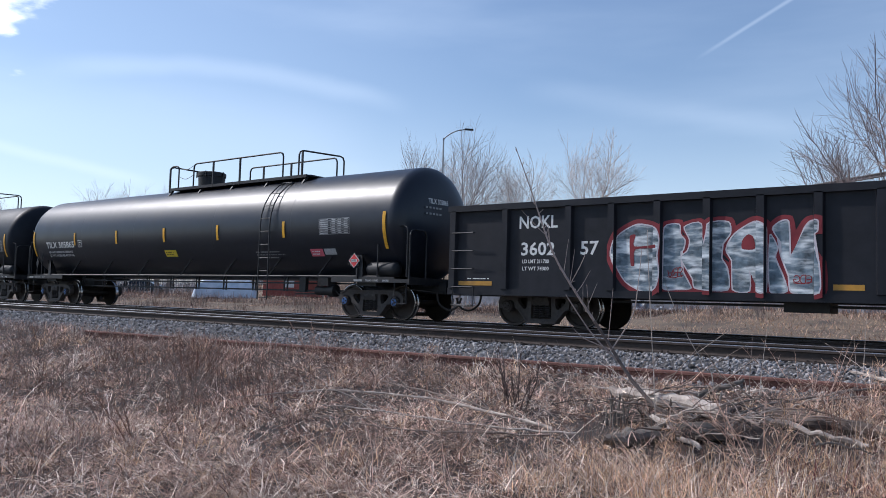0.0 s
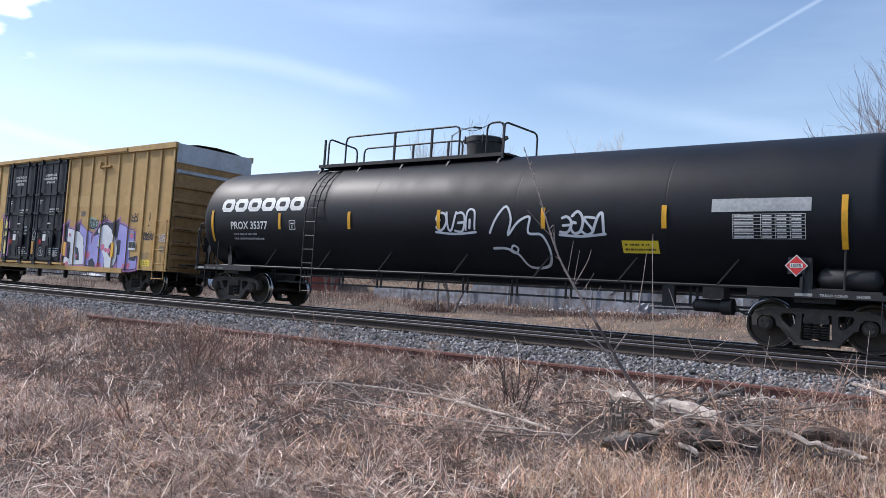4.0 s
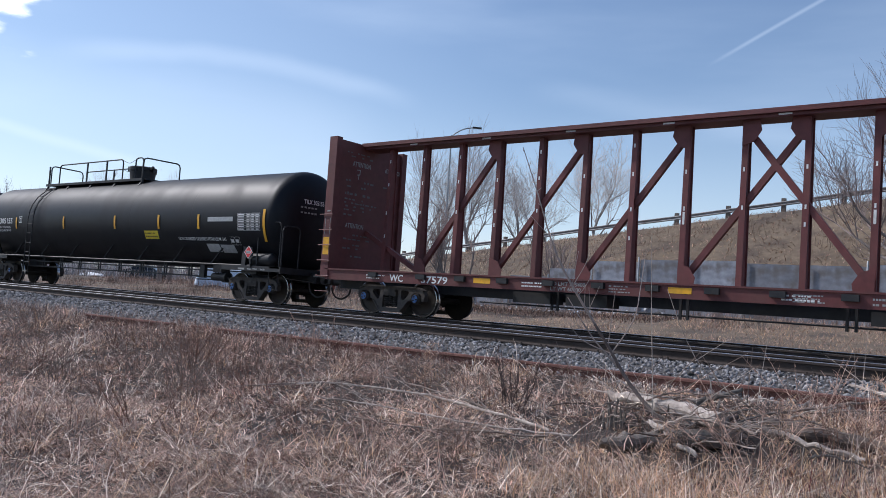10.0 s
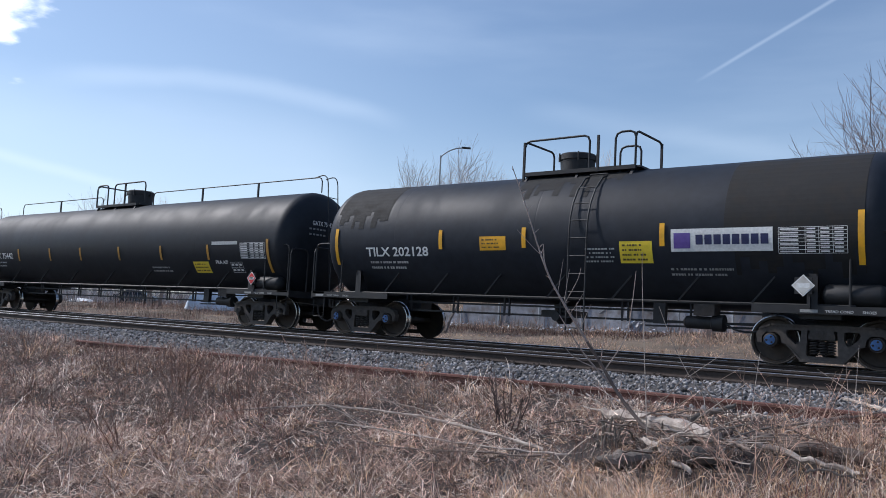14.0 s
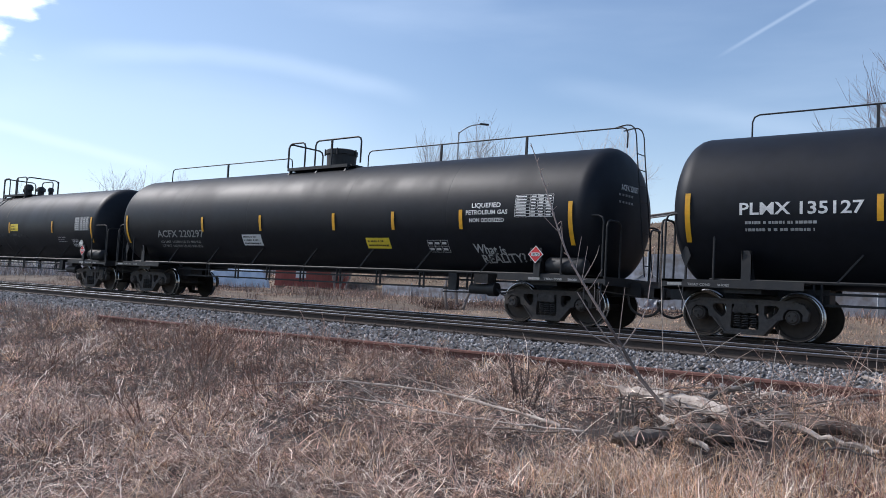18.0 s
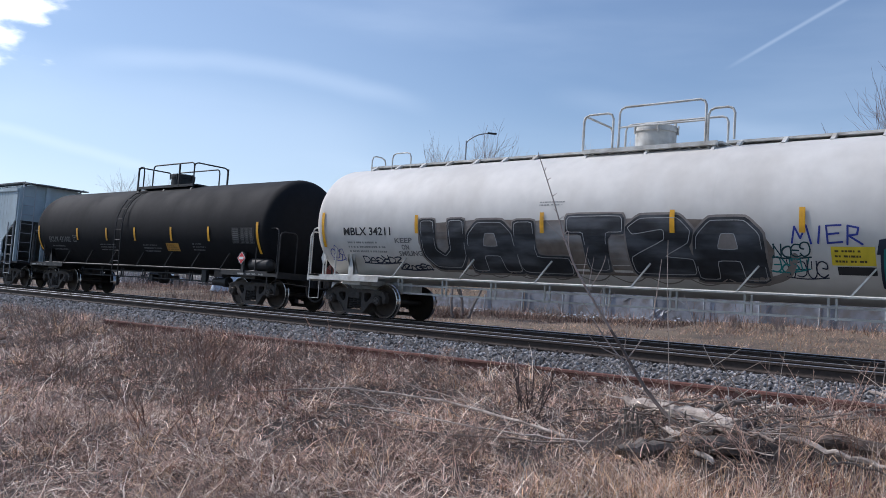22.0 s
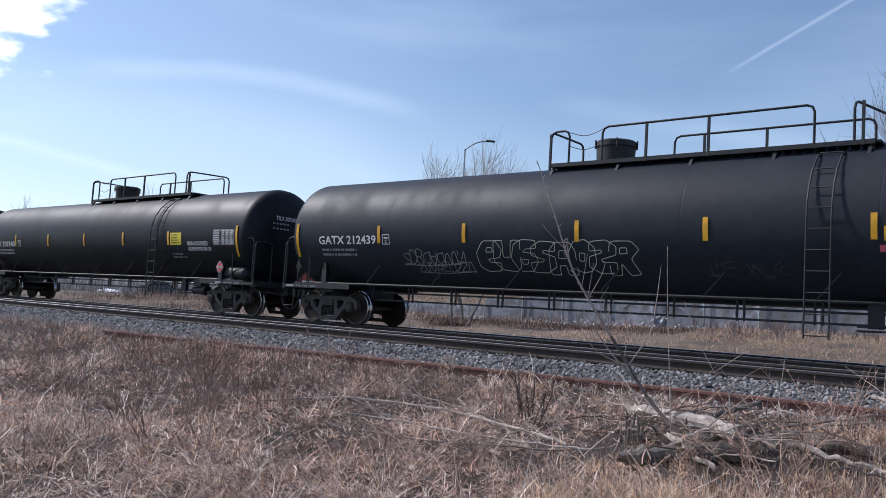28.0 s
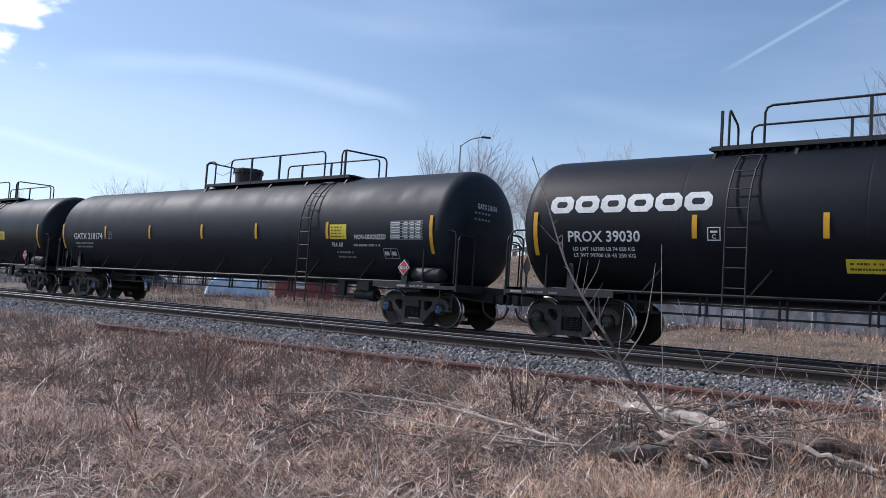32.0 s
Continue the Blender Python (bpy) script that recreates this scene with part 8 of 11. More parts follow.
# letter-like forms as strokes in a unit box
FORMS = {
    "c": [[(0.95, 0.80), (0.60, 0.98), (0.22, 0.85), (0.06, 0.5), (0.20, 0.12), (0.60, 0.02), (0.94, 0.18), (0.92, 0.46), (0.6, 0.46)]],
    "u": [[(0.10, 0.95), (0.10, 0.30), (0.30, 0.04), (0.65, 0.06), (0.85, 0.30), (0.86, 0.95)], [(0.5, 0.5), (0.5, 0.9)]],
    "n": [[(0.12, 0.02), (0.12, 0.95)], [(0.12, 0.95), (0.80, 0.10)], [(0.85, 0.02), (0.85, 0.95)]],
    "a": [[(0.06, 0.02), (0.30, 0.80), (0.5, 0.96), (0.70, 0.80), (0.94, 0.02)], [(0.25, 0.36), (0.75, 0.36)]],
    "v": [[(0.08, 0.96), (0.30, 0.20), (0.55, 0.04), (0.72, 0.25), (0.92, 0.96)]],
    "o": [[(0.5, 0.96), (0.15, 0.8), (0.06, 0.45), (0.25, 0.08), (0.6, 0.04), (0.9, 0.3), (0.9, 0.7), (0.5, 0.96)]],
    "r": [[(0.12, 0.02), (0.12, 0.95), (0.65, 0.95), (0.86, 0.72), (0.6, 0.5), (0.15, 0.48)], [(0.45, 0.48), (0.92, 0.02)]],
    "e": [[(0.92, 0.92), (0.35, 0.96), (0.1, 0.6), (0.15, 0.2), (0.5, 0.03), (0.92, 0.1)], [(0.2, 0.5), (0.75, 0.52)]],
    "l": [[(0.15, 0.95), (0.12, 0.06), (0.85, 0.06)]],
    "t": [[(0.05, 0.92), (0.95, 0.92)], [(0.5, 0.92), (0.5, 0.03)]],
    "z": [[(0.08, 0.80), (0.45, 0.96), (0.85, 0.75), (0.12, 0.06), (0.92, 0.06)]],
    "d": [[(0.12, 0.03), (0.12, 0.95), (0.65, 0.88), (0.92, 0.5), (0.65, 0.1), (0.12, 0.03)]],
}


# block letters as outlines in a unit box, with their openings
BLOCK = {
    "u": ([(0, 1), (0.36, 1), (0.36, 0.42), (0.5, 0.32), (0.62, 0.42), (0.62, 1), (1, 1), (1, 0.25), (0.78, 0), (0.22, 0), (0, 0.25)], []),
    "a": ([(0, 0), (0.03, 0.72), (0.25, 1), (0.75, 1), (0.97, 0.75), (1, 0), (0.64, 0), (0.62, 0.28), (0.38, 0.28), (0.36, 0)], [[(0.36, 0.5), (0.64, 0.5), (0.6, 0.74), (0.42, 0.74)]]),
    "l": ([(0, 1), (0.42, 1), (0.42, 0.36), (1, 0.36), (1, 0), (0.1, 0), (0, 0.1)], []),
    "t": ([(0, 1), (1, 1), (1, 0.64), (0.72, 0.64), (0.70, 0), (0.30, 0), (0.28, 0.64), (0, 0.64)], []),
    "z": ([(0, 0.8), (0.22, 1), (0.8, 1), (1, 0.75), (0.95, 0.5), (0.6, 0.33), (1, 0.33), (1, 0), (0.05, 0), (0.02, 0.33), (0.55, 0.62), (0.55, 0.72), (0.1, 0.62)], []),
    "m": ([(0, 0), (0.06, 1), (0.3, 1), (0.5, 0.6), (0.7, 1), (0.94, 1), (1, 0), (0.74, 0), (0.70, 0.5), (0.5, 0.2), (0.3, 0.5), (0.26, 0)], []),
    "n": ([(0, 0), (0, 0.85), (0.2, 1), (0.7, 0.95), (1, 0.7), (1, 0), (0.66, 0), (0.62, 0.55), (0.36, 0.55), (0.34, 0)], []),
    "e": ([(0.1, 0.15), (0, 0.6), (0.25, 1), (0.75, 1), (1, 0.7), (0.9, 0.45), (0.45, 0.4), (0.55, 0.3), (0.95, 0.28), (0.9, 0.03), (0.4, 0)], [[(0.38, 0.62), (0.66, 0.64), (0.6, 0.78), (0.42, 0.78)]]),
    "o": ([(0.5, 1), (0.1, 0.85), (0, 0.45), (0.2, 0.05), (0.6, 0), (0.95, 0.25), (1, 0.7), (0.8, 0.95)], [[(0.42, 0.4), (0.62, 0.42), (0.58, 0.66), (0.42, 0.64)]]),
    "s": ([(0.95, 0.95), (0.4, 1), (0.05, 0.8), (0.05, 0.55), (0.55, 0.42), (0.5, 0.34), (0.03, 0.33), (0.05, 0.03), (0.6, 0), (0.98, 0.2), (0.95, 0.5), (0.5, 0.62), (0.55, 0.7), (0.95, 0.66)], []),
    "r": ([(0, 0), (0, 1), (0.7, 1), (0.98, 0.75), (0.72, 0.48), (1, 0.04), (0.66, 0), (0.4, 0.35), (0.36, 0)], [[(0.35, 0.62), (0.6, 0.64), (0.58, 0.8), (0.36, 0.8)]]),
}


def rounded(pts, k=3):
    """A closed line through points, its corners eased."""
    P = [Vector((p[0], p[1], 0)) for p in pts]
    n, out = len(P), []
    for i in range(n):
        a, b, c = P[i - 1], P[i], P[(i + 1) % n]
        out += [b.lerp(a, 0.22), b.lerp(a, 0.07).lerp(b.lerp(c, 0.07), 0.5), b.lerp(c, 0.22)]
    return [(p.x, p.y) for p in out]


def bubbly(pts, k=4):
    """A closed smooth curve through the points."""
    P = [Vector((p[0], p[1])) for p in pts]
    n, out = len(P), []
    for i in range(n):
        a, b, c, d = P[i - 1], P[i], P[(i + 1) % n], P[(i + 2) % n]
        for j in range(k):
            t = j / k
            h00, h10, h01, h11 = 2 * t ** 3 - 3 * t ** 2 + 1, t ** 3 - 2 * t ** 2 + t, -2 * t ** 3 + 3 * t ** 2, t ** 3 - t ** 2
            m0, m1 = (c - a) * 0.38, (d - b) * 0.38
            lim = (c - b).length
            m0 = m0 if m0.length < lim else m0 * (lim / m0.length)
            m1 = m1 if m1.length < lim else m1 * (lim / m1.length)
            q = b * h00 + m0 * h10 + c * h01 + m1 * h11
            out.append((q.x, q.y))
    return out


def grown(pts, g):
    """The closed line moved outward by g."""
    n = len(pts)
    area = sum(pts[i - 1][0] * pts[i][1] - pts[i][0] * pts[i - 1][1] for i in range(n))
    sg = 1 if area > 0 else -1
    out = []
    for i in range(n):
        a, b, c = Vector(pts[i - 1]), Vector(pts[i]), Vector(pts[(i + 1) % n])
        d = (b - a).normalized() + (c - b).normalized() if (b - a).length > 1e-6 and (c - b).length > 1e-6 else (c - a)
        d = d.normalized() if d.length > 1e-6 else Vector((1, 0))
        turn = (b.x - a.x) * (c.y - b.y) - (b.y - a.y) * (c.x - b.x)
        k = g if turn * sg > 0 or g < 0 else g * 0.12
        out.append((b.x + sg * d.y * k, b.y - sg * d.x * k))
    return out


def paint(car, shapes, mat, where, proud, label, rows=0.15, name="graffiti"):
    """Closed shapes of one colour laid on a car: where is a skin, or (panel y, rib y, rib middles, half width)."""
    ribbed = isinstance(where, tuple)
    for i, sh in enumerate(shapes):
        for plane in ((0, 1) if ribbed else (0,)):
            bm = bmesh.new()
            bm.faces.new([bm.verts.new((x, -0.00005 * (k % 16), z)) for k, (x, z) in enumerate(sh)])
            bmesh.ops.triangulate(bm, faces=bm.faces[:])
            if not ribbed:
                slice_rows(bm, rows)
                lay(bm, where, proud + 0.0004 * (i % 5))
            else:
                panel_y, rib_y, mids, hw = where
                if plane:
                    for m in mids:
                        for e in (m - hw, m + hw):
                            bmesh.ops.bisect_plane(bm, geom=bm.verts[:] + bm.edges[:] + bm.faces[:], plane_co=(e, 0, 0), plane_no=(1, 0, 0), dist=1e-5)
                    out = [f for f in bm.faces if not any(abs(f.calc_center_median().x - m) < hw for m in mids)]
                    bmesh.ops.delete(bm, geom=out, context="FACES")
                    if not bm.faces:
                        bm.free()
                        continue
                lay(bm, lambda z: rib_y if plane else panel_y, proud + 0.0004 * (i % 5))
            part(name, bm, mat, car, label)


def block_piece(car, where, letters, outline, halo, rim, haze, label, inner=None, inset=0.0, ease=None, lift=0.0):
    """Letters of any outline: haze, dark rim, fill, then the openings. letters: (outline points, openings, fill, opening paint)."""
    ease = ease or rounded
    if halo:
        paint(car, [ease(grown(l[0], haze)) for l in letters], halo, where, 0.003 + lift, label)
    paint(car, [ease(grown(l[0], rim)) for l in letters], outline, where, 0.006 + lift, label)
    if inner:
        paint(car, [ease(l[0]) for l in letters], inner, where, 0.009 + lift, label)
    for i, (pts, gaps, fill, gap_paint) in enumerate(letters):
        paint(car, [ease(grown(pts, -inset))], fill, where, 0.012 + lift + 0.0004 * (i % 4), label)
        if gaps:
            paint(car, [ease(g) for g in gaps], gap_paint, where, 0.016 + lift, label)


def set_letters(forms, x0, x1, z0, z1, fills, gap_paint, over=0.0, seed=1, lean=0.0, wild=False):
    """Block letters side by side in a box."""
    rnd = random.Random(seed)
    w = (x1 - x0) / len(forms)
    out = []
    for i, f in enumerate(forms):
        pts, gaps = BLOCK[f]
        dz, k = rnd.uniform(-0.05, 0.05) * (z1 - z0), 1 + over + rnd.uniform(-0.05, 0.05)
        if wild:
            fx, fz = rnd.random() < 0.5, rnd.random() < 0.5
            turn = lambda p: (1 - p[0] if fx else p[0], 1 - p[1] if fz else p[1])
            pts, gaps = [turn(p) for p in pts], [[turn(p) for p in g] for g in gaps]
        put = lambda p: (x0 + (i + p[0] * k - over / 2) * w + lean * p[1] * (z1 - z0), z0 + dz + p[1] * (z1 - z0))
        out.append(([put(p) for p in pts], [[put(p) for p in g] for g in gaps], fills[i % len(fills)], gap_paint))
    return out


def outlined(car, skin, letters, mat, w, label="thin outlined bubble letters", lift=0.0):
    for i, (pts, gaps, *_ ) in enumerate(letters):
        bm = bmesh.new()
        for k, line in enumerate([pts] + gaps):
            line = rounded(line)
            stroke(bm, line + line[:1], w, 0.0006 * k + 0.0008 * (i % 3))
        lay(bm, skin, 0.006 + lift)
        part("graffiti", bm, mat, car, label)


def tag_scrawl(car, skin, x0, x1, z0, z1, mat, seed, w=0.035, loops=5, lift=0.0, label="sprayed scrawl tag"):
    """A quick sprayed signature: leaning looped forms that say nothing, and a flourish under them."""
    rnd = random.Random(seed)
    bm = bmesh.new()
    k = max(2, min(loops, round((x1 - x0) / ((z1 - z0) * 0.55))))
    cw, layer = (x1 - x0) / k, 0
    lean = rnd.uniform(0.05, 0.3)
    for i in range(k):
        h, dz = (z1 - z0) * rnd.uniform(0.65, 0.95), (z1 - z0) * rnd.uniform(0.05, 0.2)
        fx, fz = rnd.random() < 0.5, rnd.random() < 0.5
        for line in FORMS[rnd.choice("cunaverzd")]:
            line = [(1 - p if fx else p, 1 - q if fz else q) for p, q in line]
            pts = [(x0 + cw * (i + 1.15 * p + rnd.uniform(-0.05, 0.05)) + lean * q * h * 0.5, z0 + dz + h * q + rnd.uniform(-0.03, 0.03) * h, 0) for p, q in line]
            stroke(bm, [(p.x, p.y) for p in bend(pts, 4)] if len(pts) > 2 else [(p[0], p[1]) for p in pts], w * rnd.uniform(0.8, 1.1), 0.0004 * layer)
            layer += 1
    pts = [(x0, z0 + (z1 - z0) * 0.12, 0), (x0 + (x1 - x0) * 0.5, z0 + (z1 - z0) * rnd.uniform(0.0, 0.06), 0), (x1 + cw * 0.2, z0 + (z1 - z0) * rnd.uniform(0.1, 0.3), 0)]
    stroke(bm, [(p.x, p.y) for p in bend(pts, 4)], w * 0.9, 0.0004 * layer)
    lay(bm, skin, 0.006 + lift)
    part("graffiti", bm, mat, car, label)


# gondola: fat streaky letters with red edges
on_gondola = (-1.50, -1.592, GONDOLA_RIBS, 0.07)
fat = [([(-5.70, 1.55), (-5.58, 1.98), (-5.15, 2.21), (-4.72, 2.12), (-4.62, 1.85), (-4.66, 1.55), (-4.62, 1.2), (-4.70, 0.9), (-4.94, 0.8), (-5.40, 1.02)],
        [[(-5.27, 1.36), (-5.30, 1.95), (-5.17, 1.98), (-5.20, 1.75), (-4.72, 1.77), (-4.72, 1.70), (-5.18, 1.68), (-5.19, 1.36)]], G_BLUEWHITE, G_RED),
       ([(-4.58, 2.12), (-4.25, 2.18), (-4.22, 1.98), (-4.12, 1.85), (-4.16, 1.65), (-4.30, 1.52), (-4.05, 1.05), (-4.00, 0.9), (-4.30, 0.87), (-4.60, 0.9), (-4.58, 1.4)], [], G_BLUEWHITE, G_RED),
       ([(-4.17, 2.12), (-3.80, 2.17), (-3.80, 1.40), (-3.75, 1.26), (-3.68, 1.40), (-3.68, 2.15), (-3.28, 2.19), (-3.24, 1.95), (-3.38, 1.75), (-3.40, 1.5), (-3.29, 1.3), (-3.29, 0.88), (-3.93, 0.9), (-4.0, 1.1), (-4.24, 1.5), (-4.1, 1.65), (-4.06, 1.85)], [], G_BLUEWHITE, G_RED),
       ([(-3.35, 1.65), (-3.20, 1.95), (-2.83, 2.18), (-2.60, 2.1), (-2.58, 1.8), (-2.58, 0.87), (-2.76, 0.87), (-2.76, 1.35), (-2.82, 1.42), (-2.88, 1.35), (-2.88, 0.87), (-3.22, 0.89), (-3.20, 1.35)],
        [[(-3.03, 1.66), (-3.03, 1.82), (-2.93, 1.93), (-2.83, 1.88), (-2.80, 1.66)]], G_BLUEWHITE, G_RED),
       ([(-2.50, 2.02), (-2.35, 2.17), (-2.20, 2.17), (-2.17, 1.9), (-2.15, 1.4), (-2.08, 1.3), (-2.0, 1.45), (-1.98, 1.95), (-1.85, 2.15), (-1.68, 2.15), (-1.68, 1.95), (-1.74, 1.88), (-1.72, 1.6), (-1.66, 1.4), (-1.66, 0.85), (-2.16, 0.85), (-2.22, 1.15), (-2.36, 1.55), (-2.31, 1.68)], [], G_BLUEWHITE, G_RED),
       ([(-2.54, 1.92), (-2.38, 1.68), (-2.42, 1.5), (-2.28, 1.15), (-2.22, 0.87), (-2.54, 0.87)], [], G_BLUEWHITE, G_RED)]
G_PALEEDGE = material("pale pink spray edge", (0.62, 0.56, 0.58), 0.7, vary=0.15, bump=0.0)
block_piece(gondola_car, on_gondola, fat, G_RED, G_RED, 0.035, 0.09, "streaky blue white spray-painted block letters with red edges", G_PALEEDGE, 0.028, bubbly)
for k, (x, z) in enumerate(((-4.35, 1.2), (-1.98, 1.1))):
    tag_scrawl(gondola_car, lambda z: -1.50, x - 0.14, x + 0.16, z - 0.09, z + 0.1, G_RED, 140 + k, 0.018, 4, 0.02)

# boxcar: two large pieces and some tags
on_box = (-1.52, -1.565, BOX_RIBS[0] + BOX_RIBS[1], 0.055)
left = [([(-7.0, 1.3), (-7.0, 1.75), (-6.85, 2.5), (-6.6, 2.7), (-6.3, 2.85), (-6.3, 2.3), (-6.22, 2.15), (-6.3, 1.9), (-6.05, 1.55), (-6.15, 1.15), (-6.5, 1.12), (-6.85, 1.25)], [[(-6.62, 2.3), (-6.45, 2.5), (-6.48, 2.1), (-6.55, 2.0)], [(-6.4, 1.62), (-6.3, 1.75), (-6.2, 1.4), (-6.32, 1.42)]], G_ICE, G_SKY),
        ([(-6.12, 2.85), (-5.62, 2.88), (-5.45, 2.3), (-5.33, 1.85), (-5.42, 1.35), (-5.6, 1.2), (-5.95, 1.2), (-6.08, 1.5), (-6.2, 1.9), (-6.22, 2.3)], [[(-5.95, 1.98), (-5.87, 2.3), (-5.76, 1.98)], [(-6.02, 1.80), (-5.48, 1.80), (-5.52, 1.70), (-6.0, 1.70)], [(-5.9, 1.68), (-5.72, 1.68), (-5.75, 1.5), (-5.85, 1.5)]], G_ICE, G_NAVY),
        ([(-5.40, 2.65), (-4.95, 2.72), (-4.5, 2.88), (-4.42, 2.6), (-4.35, 2.2), (-4.6, 1.95), (-4.25, 1.5), (-4.2, 1.3), (-4.5, 1.25), (-4.9, 1.1), (-5.32, 1.0), (-5.35, 1.6)], [[(-5.05, 2.15), (-4.88, 2.32), (-4.75, 2.15), (-4.95, 2.05)], [(-4.98, 1.85), (-4.72, 1.55), (-4.85, 1.35), (-4.95, 1.6)]], G_SKY, G_NAVY),
        ([(-4.25, 2.3), (-4.1, 2.65), (-3.75, 2.87), (-3.45, 2.78), (-3.32, 2.6), (-3.3, 1.4), (-3.37, 1.1), (-3.7, 1.0), (-4.05, 1.2), (-4.25, 1.6)], [[(-3.95, 2.2), (-3.7, 2.4), (-3.55, 2.25), (-3.62, 2.1), (-3.75, 2.22), (-3.92, 2.05)], [(-3.85, 1.6), (-3.65, 1.78), (-3.4, 1.9), (-3.55, 1.6), (-3.7, 1.4)]], G_CREAM, G_NAVY),
        ([(-3.22, 2.5), (-2.95, 2.6), (-2.75, 2.8), (-2.62, 2.5), (-2.58, 1.3), (-2.85, 1.1), (-3.15, 1.02), (-3.22, 1.4)], [[(-3.18, 1.9), (-2.95, 2.2), (-3.08, 1.85), (-3.12, 1.5)], [(-2.85, 1.5), (-2.72, 1.8), (-2.66, 1.5), (-2.75, 1.35)]], G_ORANGE, G_NAVY)]
block_piece(box_car, on_box, left, G_NAVY, G_PURPLE, 0.055, 0.19, "multicoloured spray-painted letters with navy outlines", None, 0.0, list)
on_door = lambda z: -1.562
block_piece(box_car, on_door, [([(-2.50, 2.45), (-2.38, 2.68), (-2.18, 2.45), (-2.08, 2.1), (-2.10, 1.2), (-2.5, 1.15)], [[(-2.4, 1.9), (-2.2, 1.95), (-2.25, 1.6)]], G_CREAM, G_NAVY)], G_NAVY, G_PURPLE, 0.05, 0.16, "pale yellow spray paint that runs on to the door", None, 0.0, list)
backing = [[(2.6, 2.35), (2.85, 2.5), (2.9, 1.7), (2.65, 1.7)], [(3.5, 2.35), (3.7, 2.5), (3.7, 2.1), (3.4, 2.15)], [(4.75, 2.0), (5.1, 2.35), (5.55, 2.47), (5.95, 2.42), (6.2, 2.5), (6.4, 2.57), (6.42, 2.3), (6.35, 1.85), (6.0, 2.15), (5.0, 2.0)], [(2.55, 1.2), (2.75, 1.15), (2.7, 0.8), (2.52, 0.85)]]
right = [([(2.85, 2.25), (3.7, 2.1), (4.0, 1.9), (4.1, 1.55), (4.15, 0.9), (2.65, 0.85), (2.7, 1.15), (2.9, 1.15), (2.85, 1.75)], [[(3.5, 1.55), (3.7, 1.5), (3.8, 1.3), (3.85, 1.05), (3.6, 1.05)], [(2.85, 1.75), (3.12, 1.7), (3.1, 1.07), (2.9, 1.15)]], G_WHITE, G_NAVY),
         ([(3.75, 2.4), (4.15, 2.2), (4.6, 2.05), (4.6, 1.6), (4.75, 1.95), (5.25, 2.05), (5.15, 1.65), (5.2, 1.2), (5.2, 0.85), (4.75, 0.85), (4.2, 0.9), (4.13, 1.6), (4.0, 1.93), (3.7, 2.13)], [[(4.55, 1.05), (4.8, 1.15), (5.0, 0.95), (5.0, 0.78), (4.55, 0.85)]], G_LILAC, G_NAVY),
         ([(5.0, 2.1), (5.35, 2.35), (5.65, 2.35), (6.0, 2.15), (6.25, 1.85), (6.4, 1.55), (6.42, 1.2), (6.3, 0.95), (6.05, 0.78), (5.65, 0.74), (5.6, 1.15), (5.4, 1.45), (5.15, 1.6), (5.2, 1.85), (5.25, 2.05)], [[(5.85, 1.6), (6.0, 1.7), (6.15, 1.7), (6.2, 1.25), (6.0, 1.2), (5.85, 1.3)]], G_WHITE, G_NAVY),
         ([(4.9, 1.45), (5.3, 1.55), (5.5, 1.35), (5.6, 1.1), (5.6, 0.72), (5.05, 0.76), (5.2, 0.85), (5.2, 1.2)], [], G_LILAC, G_NAVY),
         ([(6.45, 2.4), (6.85, 2.3), (7.45, 2.1), (7.45, 1.8), (7.15, 1.7), (7.2, 1.45), (7.25, 1.2), (7.7, 1.2), (7.7, 0.85), (7.3, 0.8), (6.55, 0.8), (6.47, 0.95), (6.47, 1.6), (6.38, 1.85)], [[(6.4, 1.85), (6.62, 1.8), (6.6, 1.3), (6.47, 1.3)], [(7.2, 1.2), (7.75, 1.3), (7.6, 1.1), (7.25, 1.12)]], G_LILAC, G_NAVY)]
paint(box_car, [grown(sh, 0.12) for sh in backing], G_PURPLE, on_box, 0.0035, "purple spray haze")
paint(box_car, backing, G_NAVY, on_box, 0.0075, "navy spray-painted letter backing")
block_piece(box_car, on_box, right, G_NAVY, G_PURPLE, 0.03, 0.10, "white and lilac spray-painted letters", None, 0.0, list)
for x, z, r in ((3.0, 2.0, 0.07), (3.6, 1.2, 0.07), (5.45, 1.55, 0.12), (5.67, 1.45, 0.08), (5.87, 1.42, 0.10), (7.3, 1.97, 0.10), (4.45, 1.25, 0.14), (2.95, 0.88, 0.11), (5.3, 0.86, 0.14), (7.2, 0.92, 0.12), (6.95, 0.9, 0.1), (-5.8, 1.58, 0.07)):
    paint(box_car, [[(x + r * (1.2 if k % 3 else 0.9) * math.cos(k * 0.6283), z + r * math.sin(k * 0.6283)) for k in range(10)]], G_PINKS, on_box, 0.020, "pink spray-painted blot")
paint(box_car, [[(4.33, 2.62), (4.55, 2.66), (4.95, 2.5), (4.97, 2.24), (4.6, 2.16), (4.36, 2.3)]], G_TEALWASH, on_box, 0.004, "teal spray wash")
panel = lambda z: -1.522
